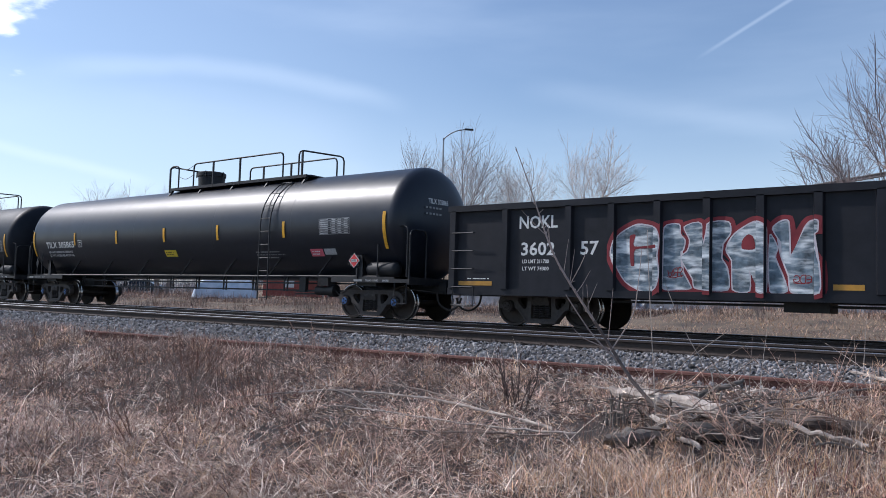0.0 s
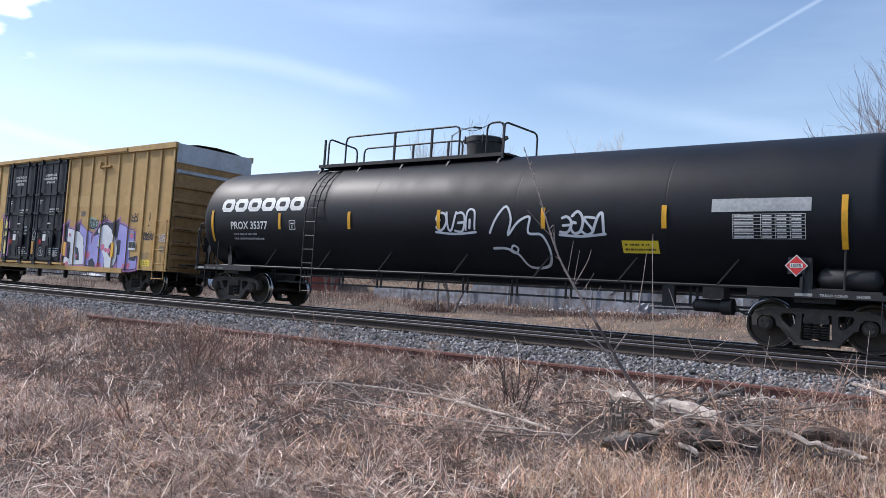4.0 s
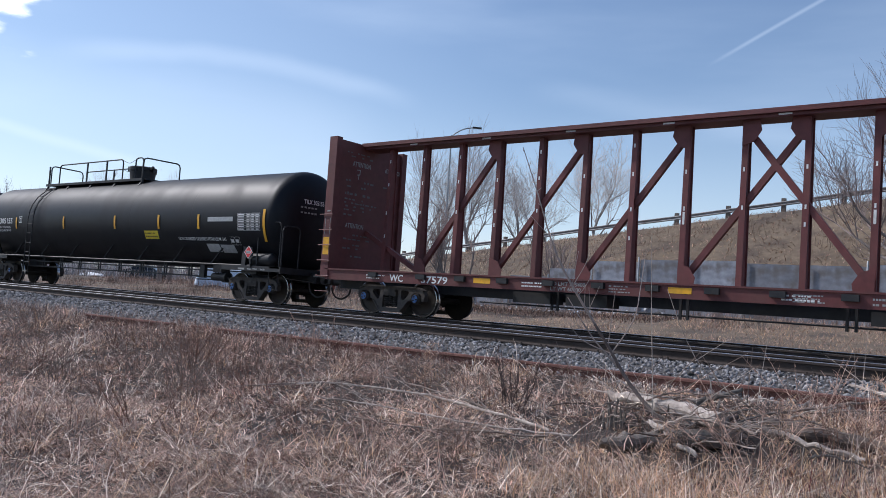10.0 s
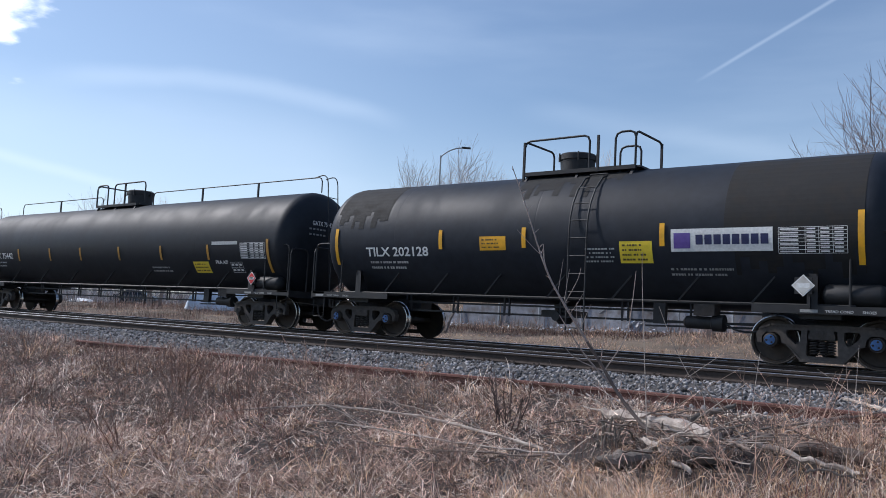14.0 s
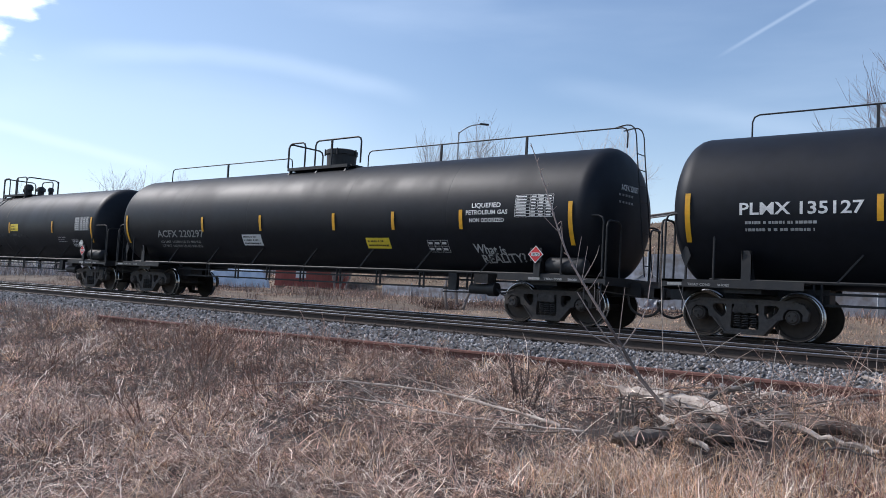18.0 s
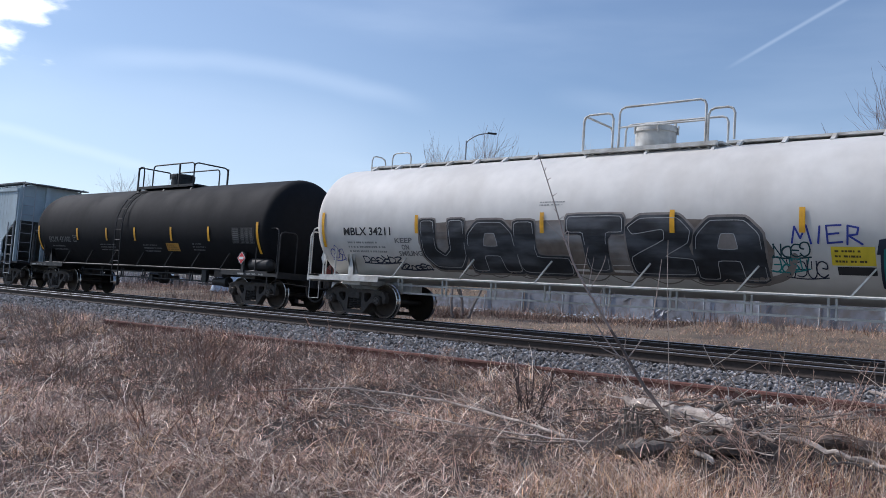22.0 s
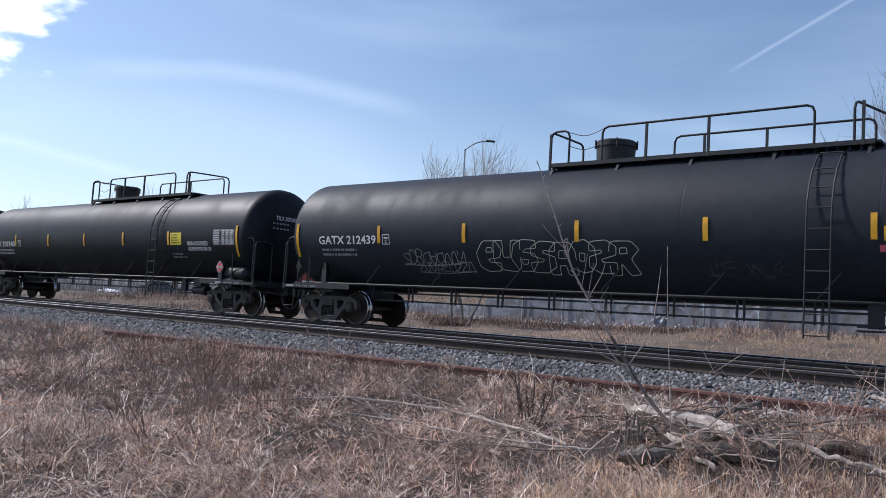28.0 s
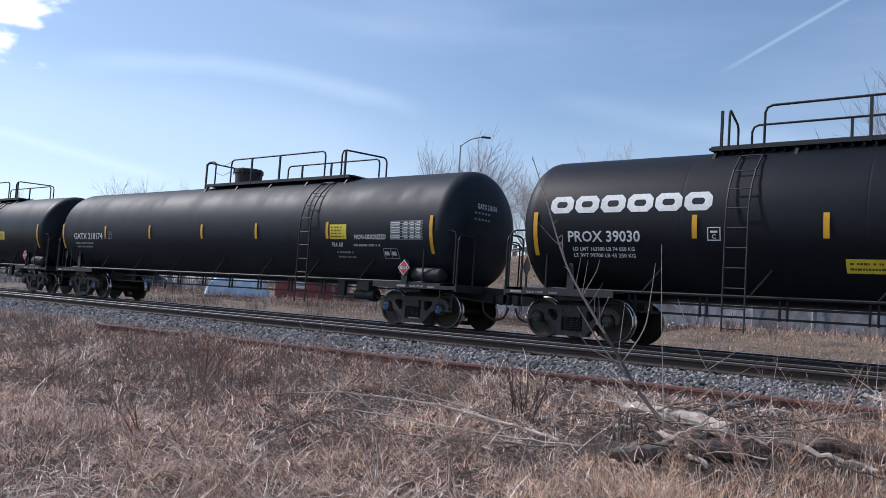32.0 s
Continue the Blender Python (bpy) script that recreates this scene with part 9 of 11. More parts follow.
for x0, x1, z0, z1, m, sd, w in ((8.0, 8.6, 1.84, 2.12, G_NAVY, 3, 0.035), (7.15, 7.55, 2.46, 2.76, G_NAVY, 4, 0.035), (4.38, 4.95, 2.22, 2.55, G_NAVY, 6, 0.035), (5.25, 5.6, 2.48, 2.75, G_NAVY, 8, 0.03), (8.95, 9.3, 1.78, 2.02, G_WHITE, 9, 0.025), (-8.74, -8.15, 1.65, 2.08, G_NAVY, 10, 0.025), (-7.95, -7.3, 1.7, 2.08, G_NAVY, 11, 0.025), (-7.95, -7.35, 1.15, 1.5, G_NAVY, 12, 0.025), (3.7, 4.0, 2.7, 2.9, G_GREYS, 13, 0.03), (8.0, 8.35, 1.2, 1.4, G_GREYS, 14, 0.02), (9.0, 9.3, 1.45, 1.65, G_GREYS, 15, 0.02)):
    tag_scrawl(box_car, panel, x0, x1, z0, z1, m, sd, w, 4)
bm = bmesh.new()
stroke(bm, [(8.3, 2.78), (8.3, 2.5)], 0.035)
disc(bm, 8.28, -0.001, 2.32, 0.035)
lay(bm, panel, 0.006)
part("graffiti", bm, G_NAVY, box_car, "black sprayed stroke and dot")
for x0, x1, z0, z1, sd in ((0.15, 0.6, 1.75, 2.25, 22), (0.75, 1.15, 1.15, 1.45, 23), (1.9, 2.3, 1.15, 1.35, 24)):
    tag_scrawl(box_car, lambda z: -1.606, x0, x1, z0, z1, M_SILVER, sd, 0.022, 3)
words(box_car, "E", -0.64, -0.36, 2.0, 0.32, lambda z: -1.606, M_SILVER, name="graffiti")

# tags on the second tank car
car, skin = SKINS[-44]
for i, (x0, x1, z0, z1, m) in enumerate(((-5.5, -4.4, 1.4, 2.3, G_ICE), (-4.3, -3.4, 1.55, 2.15, G_GREYS), (-3.2, -1.8, 1.62, 2.05, G_WHITE), (-1.1, 0.15, 1.5, 2.15, G_YELLOW), (0.45, 1.8, 1.6, 2.3, G_YELLOW), (2.15, 3.7, 1.98, 2.4, G_WHITE), (3.85, 4.6, 1.68, 1.92, G_CREAM))):
    tag_scrawl(car, skin, x0, x1, z0, z1, m, 30 + i, 0.035, 6)
    tag_scrawl(car, skin, x0 + 0.1, x1 - 0.1, z0 + 0.1, z1 - 0.05, m, 50 + i, 0.025, 5, 0.005)

car, skin = SKINS[-66]
tag_scrawl(car, skin, -0.2, 0.95, 2.05, 2.6, G_WHITE, 61, 0.06, 5)
tag_scrawl(car, skin, 3.25, 4.3, 2.0, 2.5, G_WHITE, 62, 0.06, 5)
bm = bmesh.new()
stroke(bm, [(p.x, p.y) for p in bend([(1.4, 2.1, 0), (1.6, 2.45, 0), (1.85, 2.7, 0), (2.0, 2.4, 0), (1.9, 2.05, 0), (2.2, 2.35, 0), (2.5, 2.45, 0), (2.45, 2.1, 0), (2.8, 2.05, 0), (2.95, 1.7, 0), (2.8, 1.4, 0), (2.3, 1.36, 0), (2.1, 1.62, 0), (1.8, 1.75, 0), (1.45, 1.75, 0)], 4)], 0.055)
stroke(bm, [(p.x, p.y) for p in bend([(1.9, 1.7, 0), (2.0, 1.82, 0), (2.12, 1.75, 0), (2.02, 1.65, 0), (1.9, 1.7, 0)], 4)], 0.045, 0.003)
lay(bm, skin, 0.006)
part("graffiti", bm, G_WHITE, car, "white sprayed cartoon outline")

car, skin = SKINS[-255]
words(car, "What is", 6.2, 7.1, 1.58, 0.2, skin, M_SILVER, name="graffiti", slant=-0.05)
words(car, "REALITY?", 6.35, 7.6, 1.34, 0.19, skin, M_SILVER, name="graffiti", slant=0.04)

car, skin = SKINS[-275]
for k, (w, line) in enumerate(((0.10, [(-5.3, 2.02), (-5.2, 1.7), (-5.05, 1.5), (-4.9, 1.75), (-4.75, 2.0)]), (0.12, [(-4.75, 2.0), (-4.6, 1.6), (-4.3, 1.45), (-3.9, 1.42), (-3.5, 1.5)]), (0.09, [(-4.4, 1.9), (-4.15, 2.0), (-3.95, 1.85)]),
                              (0.14, [(-3.7, 1.95), (-3.3, 1.98), (-2.9, 1.92), (-2.5, 1.94)]), (0.10, [(-3.0, 1.9), (-2.9, 1.6), (-2.8, 1.42)]), (0.09, [(-3.6, 1.9), (-3.5, 1.65)]), (0.12, [(-2.3, 1.9), (-1.9, 1.92), (-1.6, 1.85)]),
                              (0.11, [(0.85, 2.03), (1.3, 2.06), (1.85, 2.02)]), (0.13, [(1.3, 2.0), (1.35, 1.75), (1.42, 1.5)]), (0.10, [(2.0, 2.05), (2.5, 2.06), (2.8, 2.0)]), (0.09, [(2.1, 2.0), (2.15, 1.7), (2.2, 1.5)]), (0.11, [(2.95, 2.04), (3.3, 2.02), (3.6, 1.95)]))):
    bm = bmesh.new()
    stroke(bm, [(p.x, p.y) for p in bend([(x, z, 0) for x, z in line], 4)], w)
    slice_rows(bm, 0.1)
    lay(bm, skin, 0.004 + 0.0004 * k)
    part("graffiti", bm, G_GHOST, car, "scrubbed faint grey paint smear")

# white tank car
car, skin = SKINS[-296]
black = set_letters("ualtza", -5.45, 3.0, 1.36, 2.58, [G_CHAR], G_TAN, 0.04, 9)
paint(car, [[(-5.5, 2.45), (-5.55, 2.0), (-5.35, 1.4), (-2.0, 1.36), (1.5, 1.36), (3.0, 1.38), (3.15, 1.9), (2.8, 2.45), (0.5, 2.52), (-2.0, 2.5), (-3.4, 2.55)]], G_SMEAR, skin, 0.003, "smeared tan and grey spray paint")
outlined(car, skin, [(grown(p, -0.07), g, f, q) for p, g, f, q in black], G_THINWHITE, 0.014, "thin white lines in black letters", 0.016)
block_piece(car, skin, set_letters("ualtza", -5.45, 3.0, 1.36, 2.58, [G_CHAR], G_TAN, 0.04, 9), G_TAN, None, 0.05, 0.0, "smeared black spray-painted block letters")
block_piece(car, skin, set_letters("menu", 4.95, 7.2, 1.32, 1.95, [G_TEAL], G_TEALDARK, 0.08, 10), G_NAVY, None, 0.07, 0.0, "teal spray-painted letters with dark outlines", None, 0.0, rounded, 0.004)
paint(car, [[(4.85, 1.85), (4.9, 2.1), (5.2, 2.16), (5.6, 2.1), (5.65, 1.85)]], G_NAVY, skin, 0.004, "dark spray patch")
for i, (x0, x1, z0, z1, m, w) in enumerate(((-7.7, -6.3, 1.45, 1.65, G_NAVY, 0.034), (-6.5, -5.4, 1.32, 1.48, G_NAVY, 0.034), (3.1, 3.75, 1.75, 2.05, G_TEALDARK, 0.03), (3.3, 4.0, 1.4, 1.75, G_NAVY, 0.022), (3.05, 3.7, 1.5, 1.8, G_TEAL, 0.03), (7.35, 7.9, 1.6, 2.05, G_NAVY, 0.035), (7.4, 7.9, 1.3, 1.6, G_TEAL, 0.035), (8.5, 9.1, 1.5, 1.9, G_PINKS, 0.02), (-8.9, -8.4, 1.5, 1.85, G_INKBLUE, 0.02))):
    tag_scrawl(car, skin, x0, x1, z0, z1, m, 80 + i, w, 6)

for wd, x0, x1, z in (("KEEP", -6.35, -5.75, 1.98), ("ON", -6.15, -5.9, 1.82), ("SMILING", -6.3, -5.5, 1.66)):
    words(car, wd, x0, x1, z, 0.12, skin, G_GREYS, 0.012, 0.02, "graffiti")
bars(car, small_print(-1.95, -1.2, 2.82, 2.95, 2, random.Random(19)), skin, M_FADED)
bm = bmesh.new()
stroke(bm, [(p.x, p.y) for p in bend([(2.5, 1.42, 0), (2.95, 1.36, 0), (3.35, 1.5, 0), (3.5, 1.8, 0)], 4)], 0.13)
for k in range(9):
    x = -4.6 + k * 0.85
    stroke(bm, [(p.x, p.y) for p in bend([(x, 1.36, 0), (x + 0.3, 1.24, 0), (x + 0.6, 1.27, 0), (x + 0.8, 1.36, 0)], 4)], 0.022, 0.0006 * (k + 1))
lay(bm, skin, 0.008)
part("graffiti", bm, G_TAN, car, "tan sprayed swirls under the letters")
bm = bmesh.new()
for i, line in enumerate((((3.47, 2.04), (3.52, 2.33), (3.62, 2.12), (3.72, 2.35), (3.80, 2.03)), ((3.92, 2.04), (3.95, 2.33)), ((4.32, 2.06), (4.08, 2.04), (4.06, 2.34), (4.30, 2.35)), ((4.07, 2.19), (4.26, 2.21)), ((4.40, 2.02), (4.41, 2.34), (4.58, 2.30), (4.56, 2.19), (4.42, 2.17), (4.64, 2.02)))):
    stroke(bm, list(line), 0.034, 0.0009 * i)
lay(bm, skin, 0.014)
part("graffiti", bm, G_INKBLUE, car, "blue sprayed tag")

rnd = random.Random(77)
bm = bmesh.new()
for i in range(16):
    y0, z0 = -0.8 + (i % 4) * 0.3, 3.0 - (i // 4) * 0.27
    line = [(p.x, p.y) for p in bend([(y0 + rnd.uniform(-0.15, 0.25), z0 + rnd.uniform(-0.16, 0.2), 0) for _ in range(4)], 3)]
    pts = []
    for yy, zz in line:
        r = min(0.97, math.hypot(yy, zz - 2.60) / 1.61)
        pts.append((9.1 + 0.56 * math.sqrt(1 - r ** (2 / 0.72)) + 0.012, yy, zz))
    tube(bm, pts, 0.011, 4)
part("graffiti", bm, G_NAVY, car, "dark blue scrawl on the tank end")

# hopper: thin dark reeds
bm = bmesh.new()
rnd = random.Random(4)
for i in range(16):
    x = 0.8 + i * 0.11
    lean = rnd.uniform(-0.35, 0.45)
    stroke(bm, [(p.x, p.y) for p in bend([(x, 1.56, 0), (x + lean * 0.3, 1.9, 0), (x + lean, 1.9 + rnd.uniform(0.15, 0.6), 0)], 4)], 0.022, 0.0009 * i)
lay(bm, hopper_skin, 0.018)
part("graffiti", bm, G_GREYS, hopper_car, "grey sprayed reeds")

car, skin = SKINS[-374]
outlined(car, skin, set_letters("enesaosr", -2.95, 1.05, 1.52, 2.22, [G_WHITE], None, 0.45, 5, 0.12, True), M_DULLYELLOW, 0.016)
tag_scrawl(car, skin, -5.4, -3.4, 1.62, 2.0, M_FADED, 91, 0.022, 9)
tag_scrawl(car, skin, -5.0, -3.2, 1.45, 1.75, M_FADED, 94, 0.018, 9)
tag_scrawl(car, skin, 2.6, 4.2, 1.5, 1.8, G_GHOST, 92, 0.03, 6)

car, skin = SKINS[-416]
outlined(car, skin, set_letters("rasoen", -1.0, 2.8, 1.42, 2.05, [M_SILVER], None, 0.4, 7, 0.1, True), M_SILVER, 0.017)
outlined(car, skin, set_letters("soner", -0.4, 4.0, 1.4, 2.2, [G_RED], None, 0.35, 8, 0.1, True), G_RED, 0.011)
tag_scrawl(car, skin, -1.7, -0.9, 1.5, 1.9, M_FADED, 93, 0.045, 3)


# ---- beyond the tracks: fence, road bank, lamp, trees ----
def out_at(az, d):
    """A place d metres from the viewpoint, az degrees left of straight across the tracks."""
    a = radians(az)
    return -d * math.sin(a), -16.94 + d * math.cos(a)


def build_fence():
    fence = tagged(new("fence"), "grey panel fence with galvanised posts below the road bank", "fence", kind="structure")
    bm = bmesh.new()
    box(bm, 0.02, 2.48, -0.02, 0.02, -1.4, 1.95)
    panel = finish(bm, "panel", M_FENCE)
    bm = bmesh.new()
    lathe(bm, [(-1.6, 0.04), (2.10, 0.04), (2.14, 0.02)], "z", 8)
    post = finish(bm, "post", M_GALVPOST, True)
    bm = bmesh.new()
    bar(bm, (0.0, -0.1, 1.2), (1.6, -0.1, 0.2), 0.04, 0.04)
    strut = finish(bm, "brace", M_GALVPOST)
    for i in range(17):
        x = 8 - 2.5 * i
        z = max(-1.0, min(1.1, 1.05 + 0.2 * (x + 17.0)))
        p = part("panel", panel, None, fence)
        p.location = (x - 2.5, 20 + 0.03 * math.sin(i * 2.3), z + 0.05 * math.sin(i * 1.7))
        p.rotation_euler = (0.012 * math.sin(i * 3.1), 0.010 * math.sin(i * 2.1), 0)
        q = part("post", post, None, fence)
        q.location = (x, 19.85, z)
        if i % 6 == 4:
            for s in (0, 1):
                b = part("brace", strut, None, fence)
                b.location = (x, 19.85, z)
                b.rotation_euler = (0, 0, math.pi * s)


def build_guardrail():
    rail = tagged(new("guard_rail"), "galvanised guard rail with posts along the road", "guard rail", kind="structure")
    bm = bmesh.new()
    xs = [14 - i * 3.8 for i in range(26)]
    prof = [(-0.00, -0.16), (-0.05, -0.10), (0.0, -0.03), (0.0, 0.03), (-0.05, 0.10), (0.0, 0.16)]
    rows = [[bm.verts.new((x, 41.0 + a, ground_z(x, 42.5) + 0.62 + b)) for a, b in prof] for x in xs]
    for a, b in zip(rows, rows[1:]):
        for k in range(5):
            bm.faces.new((a[k], a[k + 1], b[k + 1], b[k]))
    part("beam", bm, M_OLDGALV, rail)
    bm = bmesh.new()
    box(bm, -0.14, 0.14, 0.02, 0.26, -0.9, 0.5)
    post = finish(bm, "post", M_OLDLOG)
    for i, x in enumerate(xs):
        p = part("post", post, None, rail)
        p.location = (x, 41.0, ground_z(x, 42.5) + 0.5)


def build_lamp():
    x, y = out_at(38.3, 82)
    z0 = ground_z(x, y)
    lamp = tagged(new("street_lamp"), "tall grey street lamp with a curved arm on the road bank", "street lamp")
    lamp.location = (x, y, z0)
    h = 0.51 + 82 * math.tan(radians(11.45)) - z0
    bm = bmesh.new()
    tube(bm, [(0, 0, -0.3), (0, 0, h)], 0.13, 10, 0.08)
    part("pole", bm, M_GALVPOST, lamp)
    bm = bmesh.new()
    c, s = math.cos(radians(38)), math.sin(radians(38))
    tube(bm, bend([(0, 0, h - 0.3), (0.25 * c, 0.25 * s, h + 0.1), (1.2 * c, 1.2 * s, h + 0.7), (2.4 * c, 2.4 * s, h + 0.95)], 4), 0.06, 8)
    part("arm", bm, M_GALVPOST, lamp)
    bm = bmesh.new()
    bar(bm, (2.1 * c, 2.1 * s, h + 0.93), (3.0 * c, 3.0 * s, h + 0.90), 0.36, 0.14)
    part("lamp_head", bm, M_RAILCAR_DARK, lamp)


def tree_meshes(seed, height, fan=0.55, stems=1, levels=5, twig_mat=None, lean=0.1, twig=0.0042, wide=0.32, counts=(5, 5, 4, 4, 4), rise=0.10):
    """A bare tree: limbs that fork again and again into a rounded crown of fine twigs."""
    rnd = random.Random(seed)
    wood, fine = bmesh.new(), bmesh.new()

    def grow(p, d, length, r, depth):
        k = 4 if depth < 3 else 2
        pts, q, dd = [p], p.copy(), d.copy()
        for _ in range(k):
            dd = (dd + Vector((rnd.gauss(0, 0.10), rnd.gauss(0, 0.10), rnd.gauss(0.045, 0.05)))).normalized()
            q = q + dd * length / k
            pts.append(q.copy())
        tube(wood if depth < 2 else fine, pts, r, 6 if depth < 2 else 3, max(twig * 0.5, r * (0.62 if depth < 2 else 0.5)), cap=False)
        if depth >= levels:
            return
        n = counts[depth]
        for i in range(n):
            t = 1.0 if i == 0 else rnd.uniform(0.30, 1.0) if depth else rnd.uniform(0.42, 1.0)
            j = min(k - 1, int(t * k))
            base = pts[j].lerp(pts[j + 1], t * k - j) if t < 1 else pts[-1]
            side = Vector((rnd.gauss(0, 1), rnd.gauss(0, 1), rnd.gauss(0.1, 0.6)))
            side = (side - dd * side.dot(dd)).normalized()
            a = (0.18 if i == 0 else fan * rnd.uniform(0.75, 1.35)) * (1.15 if depth == 0 else 1.0)
            nd = (dd * math.cos(a) + side * math.sin(a) + Vector((0, 0, rise))).normalized()
            ln = length * (rnd.uniform(0.62, 0.78) if i == 0 else rnd.uniform(0.55, 0.82))
            # the crown keeps to a rounded outline
            for _ in range(8):
                e = base + nd * ln
                if (e.x ** 2 + e.y ** 2) / (wide * height) ** 2 + ((e.z - 0.53 * height) / (0.40 * height)) ** 2 > 1.0 + rnd.uniform(-0.12, 0.12):
                    ln *= 0.72
            grow(base, nd, ln, max(twig, r * (0.62 if i == 0 else 0.44)), depth + 1)

    for s in range(stems):
        a = s * 6.283 / stems + rnd.uniform(-0.4, 0.4)
        tilt = lean if stems == 1 else lean + 0.25
        o = 0.3 * (stems > 1)
        grow(Vector((o * math.cos(a), o * math.sin(a), -0.2)), Vector((tilt * math.cos(a), tilt * math.sin(a), 1)).normalized(), height * 0.27, height * 0.008 + 0.03, 0)
    # far trees take the bark and twigs paled for haze
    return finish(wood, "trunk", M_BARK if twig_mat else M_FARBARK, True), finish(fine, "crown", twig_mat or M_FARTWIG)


def plant_trees():
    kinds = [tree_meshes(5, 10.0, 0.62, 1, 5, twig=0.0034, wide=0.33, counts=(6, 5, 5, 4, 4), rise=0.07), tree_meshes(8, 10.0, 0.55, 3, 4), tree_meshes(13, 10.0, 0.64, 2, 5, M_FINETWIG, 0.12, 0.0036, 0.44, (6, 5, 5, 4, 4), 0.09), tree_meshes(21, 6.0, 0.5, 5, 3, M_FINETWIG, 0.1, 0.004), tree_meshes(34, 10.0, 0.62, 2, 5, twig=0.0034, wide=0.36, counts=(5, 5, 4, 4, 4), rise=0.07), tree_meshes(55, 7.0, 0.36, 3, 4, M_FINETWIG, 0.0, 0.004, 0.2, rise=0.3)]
    tops = []
    for trunk, crown in kinds:
        zs = sorted(v.co.z for v in crown.vertices)
        tops.append(zs[int(len(zs) * 0.975)])
    rnd = random.Random(17)
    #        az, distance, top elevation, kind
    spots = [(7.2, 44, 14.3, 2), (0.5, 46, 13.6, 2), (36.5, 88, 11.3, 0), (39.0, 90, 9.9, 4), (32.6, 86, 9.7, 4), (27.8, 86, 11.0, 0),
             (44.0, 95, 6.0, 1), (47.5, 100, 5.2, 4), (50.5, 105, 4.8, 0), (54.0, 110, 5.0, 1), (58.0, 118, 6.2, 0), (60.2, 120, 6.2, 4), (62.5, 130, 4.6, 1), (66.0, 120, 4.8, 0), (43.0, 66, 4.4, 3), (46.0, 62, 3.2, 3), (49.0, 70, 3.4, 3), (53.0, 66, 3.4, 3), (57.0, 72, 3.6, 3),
             (16.8, 33, 0.7, 3), (19.5, 34, 0.5, 3), (30.5, 48, 4.4, 3), (37.9, 37.3, 6.0, 5)]
    for az, d, el, k in spots:
        x, y = out_at(az, d)
        z = ground_z(x, y)
        h = 0.51 + d * math.tan(radians(el)) - z
        tree = tagged(new("bare_tree"), "leafless grey tree with fine bare twigs" if k != 3 else "leafless shrub with many thin stems", "tree", group="bare trees behind the tracks")
        tree.location = (x, y, z)
        tree.rotation_euler = (0, 0, rnd.uniform(0, 6.28))
        top = tops[k]
        f = h / top
        tree.scale = (f, f, f)
        part("trunk", kinds[k][0], None, tree)
        part("crown", kinds[k][1], None, tree)


def strands(name, rs, x, y, z, az, tilt, length, width, droop, mats, label, category, index=None):
    """Many narrow tapering strands: three-point blades that bend downward."""
    n = len(x)
    d = np.stack([np.cos(az) * np.cos(tilt), np.sin(az) * np.cos(tilt), np.sin(tilt)], -1)
    side = np.stack([-np.sin(az), np.cos(az), np.zeros(n)], -1)
    roll = rs.uniform(-1.2, 1.2, n)[:, None]
    up = np.cross(d, side)
    side = side * np.cos(roll) + up * np.sin(roll)
    base = np.stack([x, y, z], -1)
    L, w = length[:, None], width[:, None]
    mid = base + d * L * 0.5
    tip = base + d * L - np.array([0, 0, 1.0])[None] * (droop * length)[:, None] + side * L * rs.uniform(-0.15, 0.15, n)[:, None]
    v = np.stack([base - side * w, base + side * w, mid - side * w * 0.8, mid + side * w * 0.8, tip], 1).reshape(-1, 3)
    tri = np.array([(0, 1, 3), (0, 3, 2), (2, 3, 4)])
    f = (tri[None] + (np.arange(n) * 5)[:, None, None]).reshape(-1, 3)
    me = bpy.data.meshes.new(name)
    me.vertices.add(len(v))
    me.vertices.foreach_set("co", v.ravel())
    me.loops.add(f.size)
    me.loops.foreach_set("vertex_index", f.ravel().astype(np.int32))
    me.polygons.add(len(f))
    me.polygons.foreach_set("loop_start", np.arange(0, f.size, 3, dtype=np.int32))
    if index is not None:
        me.polygons.foreach_set("material_index", np.repeat(index, 3).astype(np.int32))
    me.update(calc_edges=True)
    for m in mats:
        me.materials.append(m)
    return tagged(new(name, me), label, category, kind="stuff")


def blades(name, rs, x, y, z, az, tilt, length, width, curl, mats, label, category, index=None):
    """Many narrow tapering blades that arch over: their slope falls by curl from foot to tip."""
    n = len(x)
    side = np.stack([-np.sin(az), np.cos(az), np.zeros(n)], -1)
    sway = rs.normal(0, 0.25, n)
    p = np.stack([x, y, z], -1)
    rows = []
    for k in range(4):
        a = az + sway * k
        w = (width * (1.0, 0.9, 0.65, 0.0)[k])[:, None]
        rows += [p - side * w, p + side * w] if k < 3 else [p]
        e = tilt - curl * (k + 0.5) / 3
        p = p + np.stack([np.cos(a) * np.cos(e), np.sin(a) * np.cos(e), np.sin(e)], -1) * (length / 3)[:, None]
    v = np.stack(rows, 1).reshape(-1, 3)
    tri = np.array([(0, 1, 3), (0, 3, 2), (2, 3, 5), (2, 5, 4), (4, 5, 6)])
    f = (tri[None] + (np.arange(n) * 7)[:, None, None]).reshape(-1, 3)
    me = bpy.data.meshes.new(name)
    me.vertices.add(len(v))
    me.vertices.foreach_set("co", v.ravel())
    me.loops.add(f.size)
    me.loops.foreach_set("vertex_index", f.ravel().astype(np.int32))
    me.polygons.add(len(f))
    me.polygons.foreach_set("loop_start", np.arange(0, f.size, 3, dtype=np.int32))
    if index is not None:
        me.polygons.foreach_set("material_index", np.repeat(index, 5).astype(np.int32))
    me.update(calc_edges=True)
    for m in mats:
        me.materials.append(m)
    return tagged(new(name, me), label, category, kind="stuff")


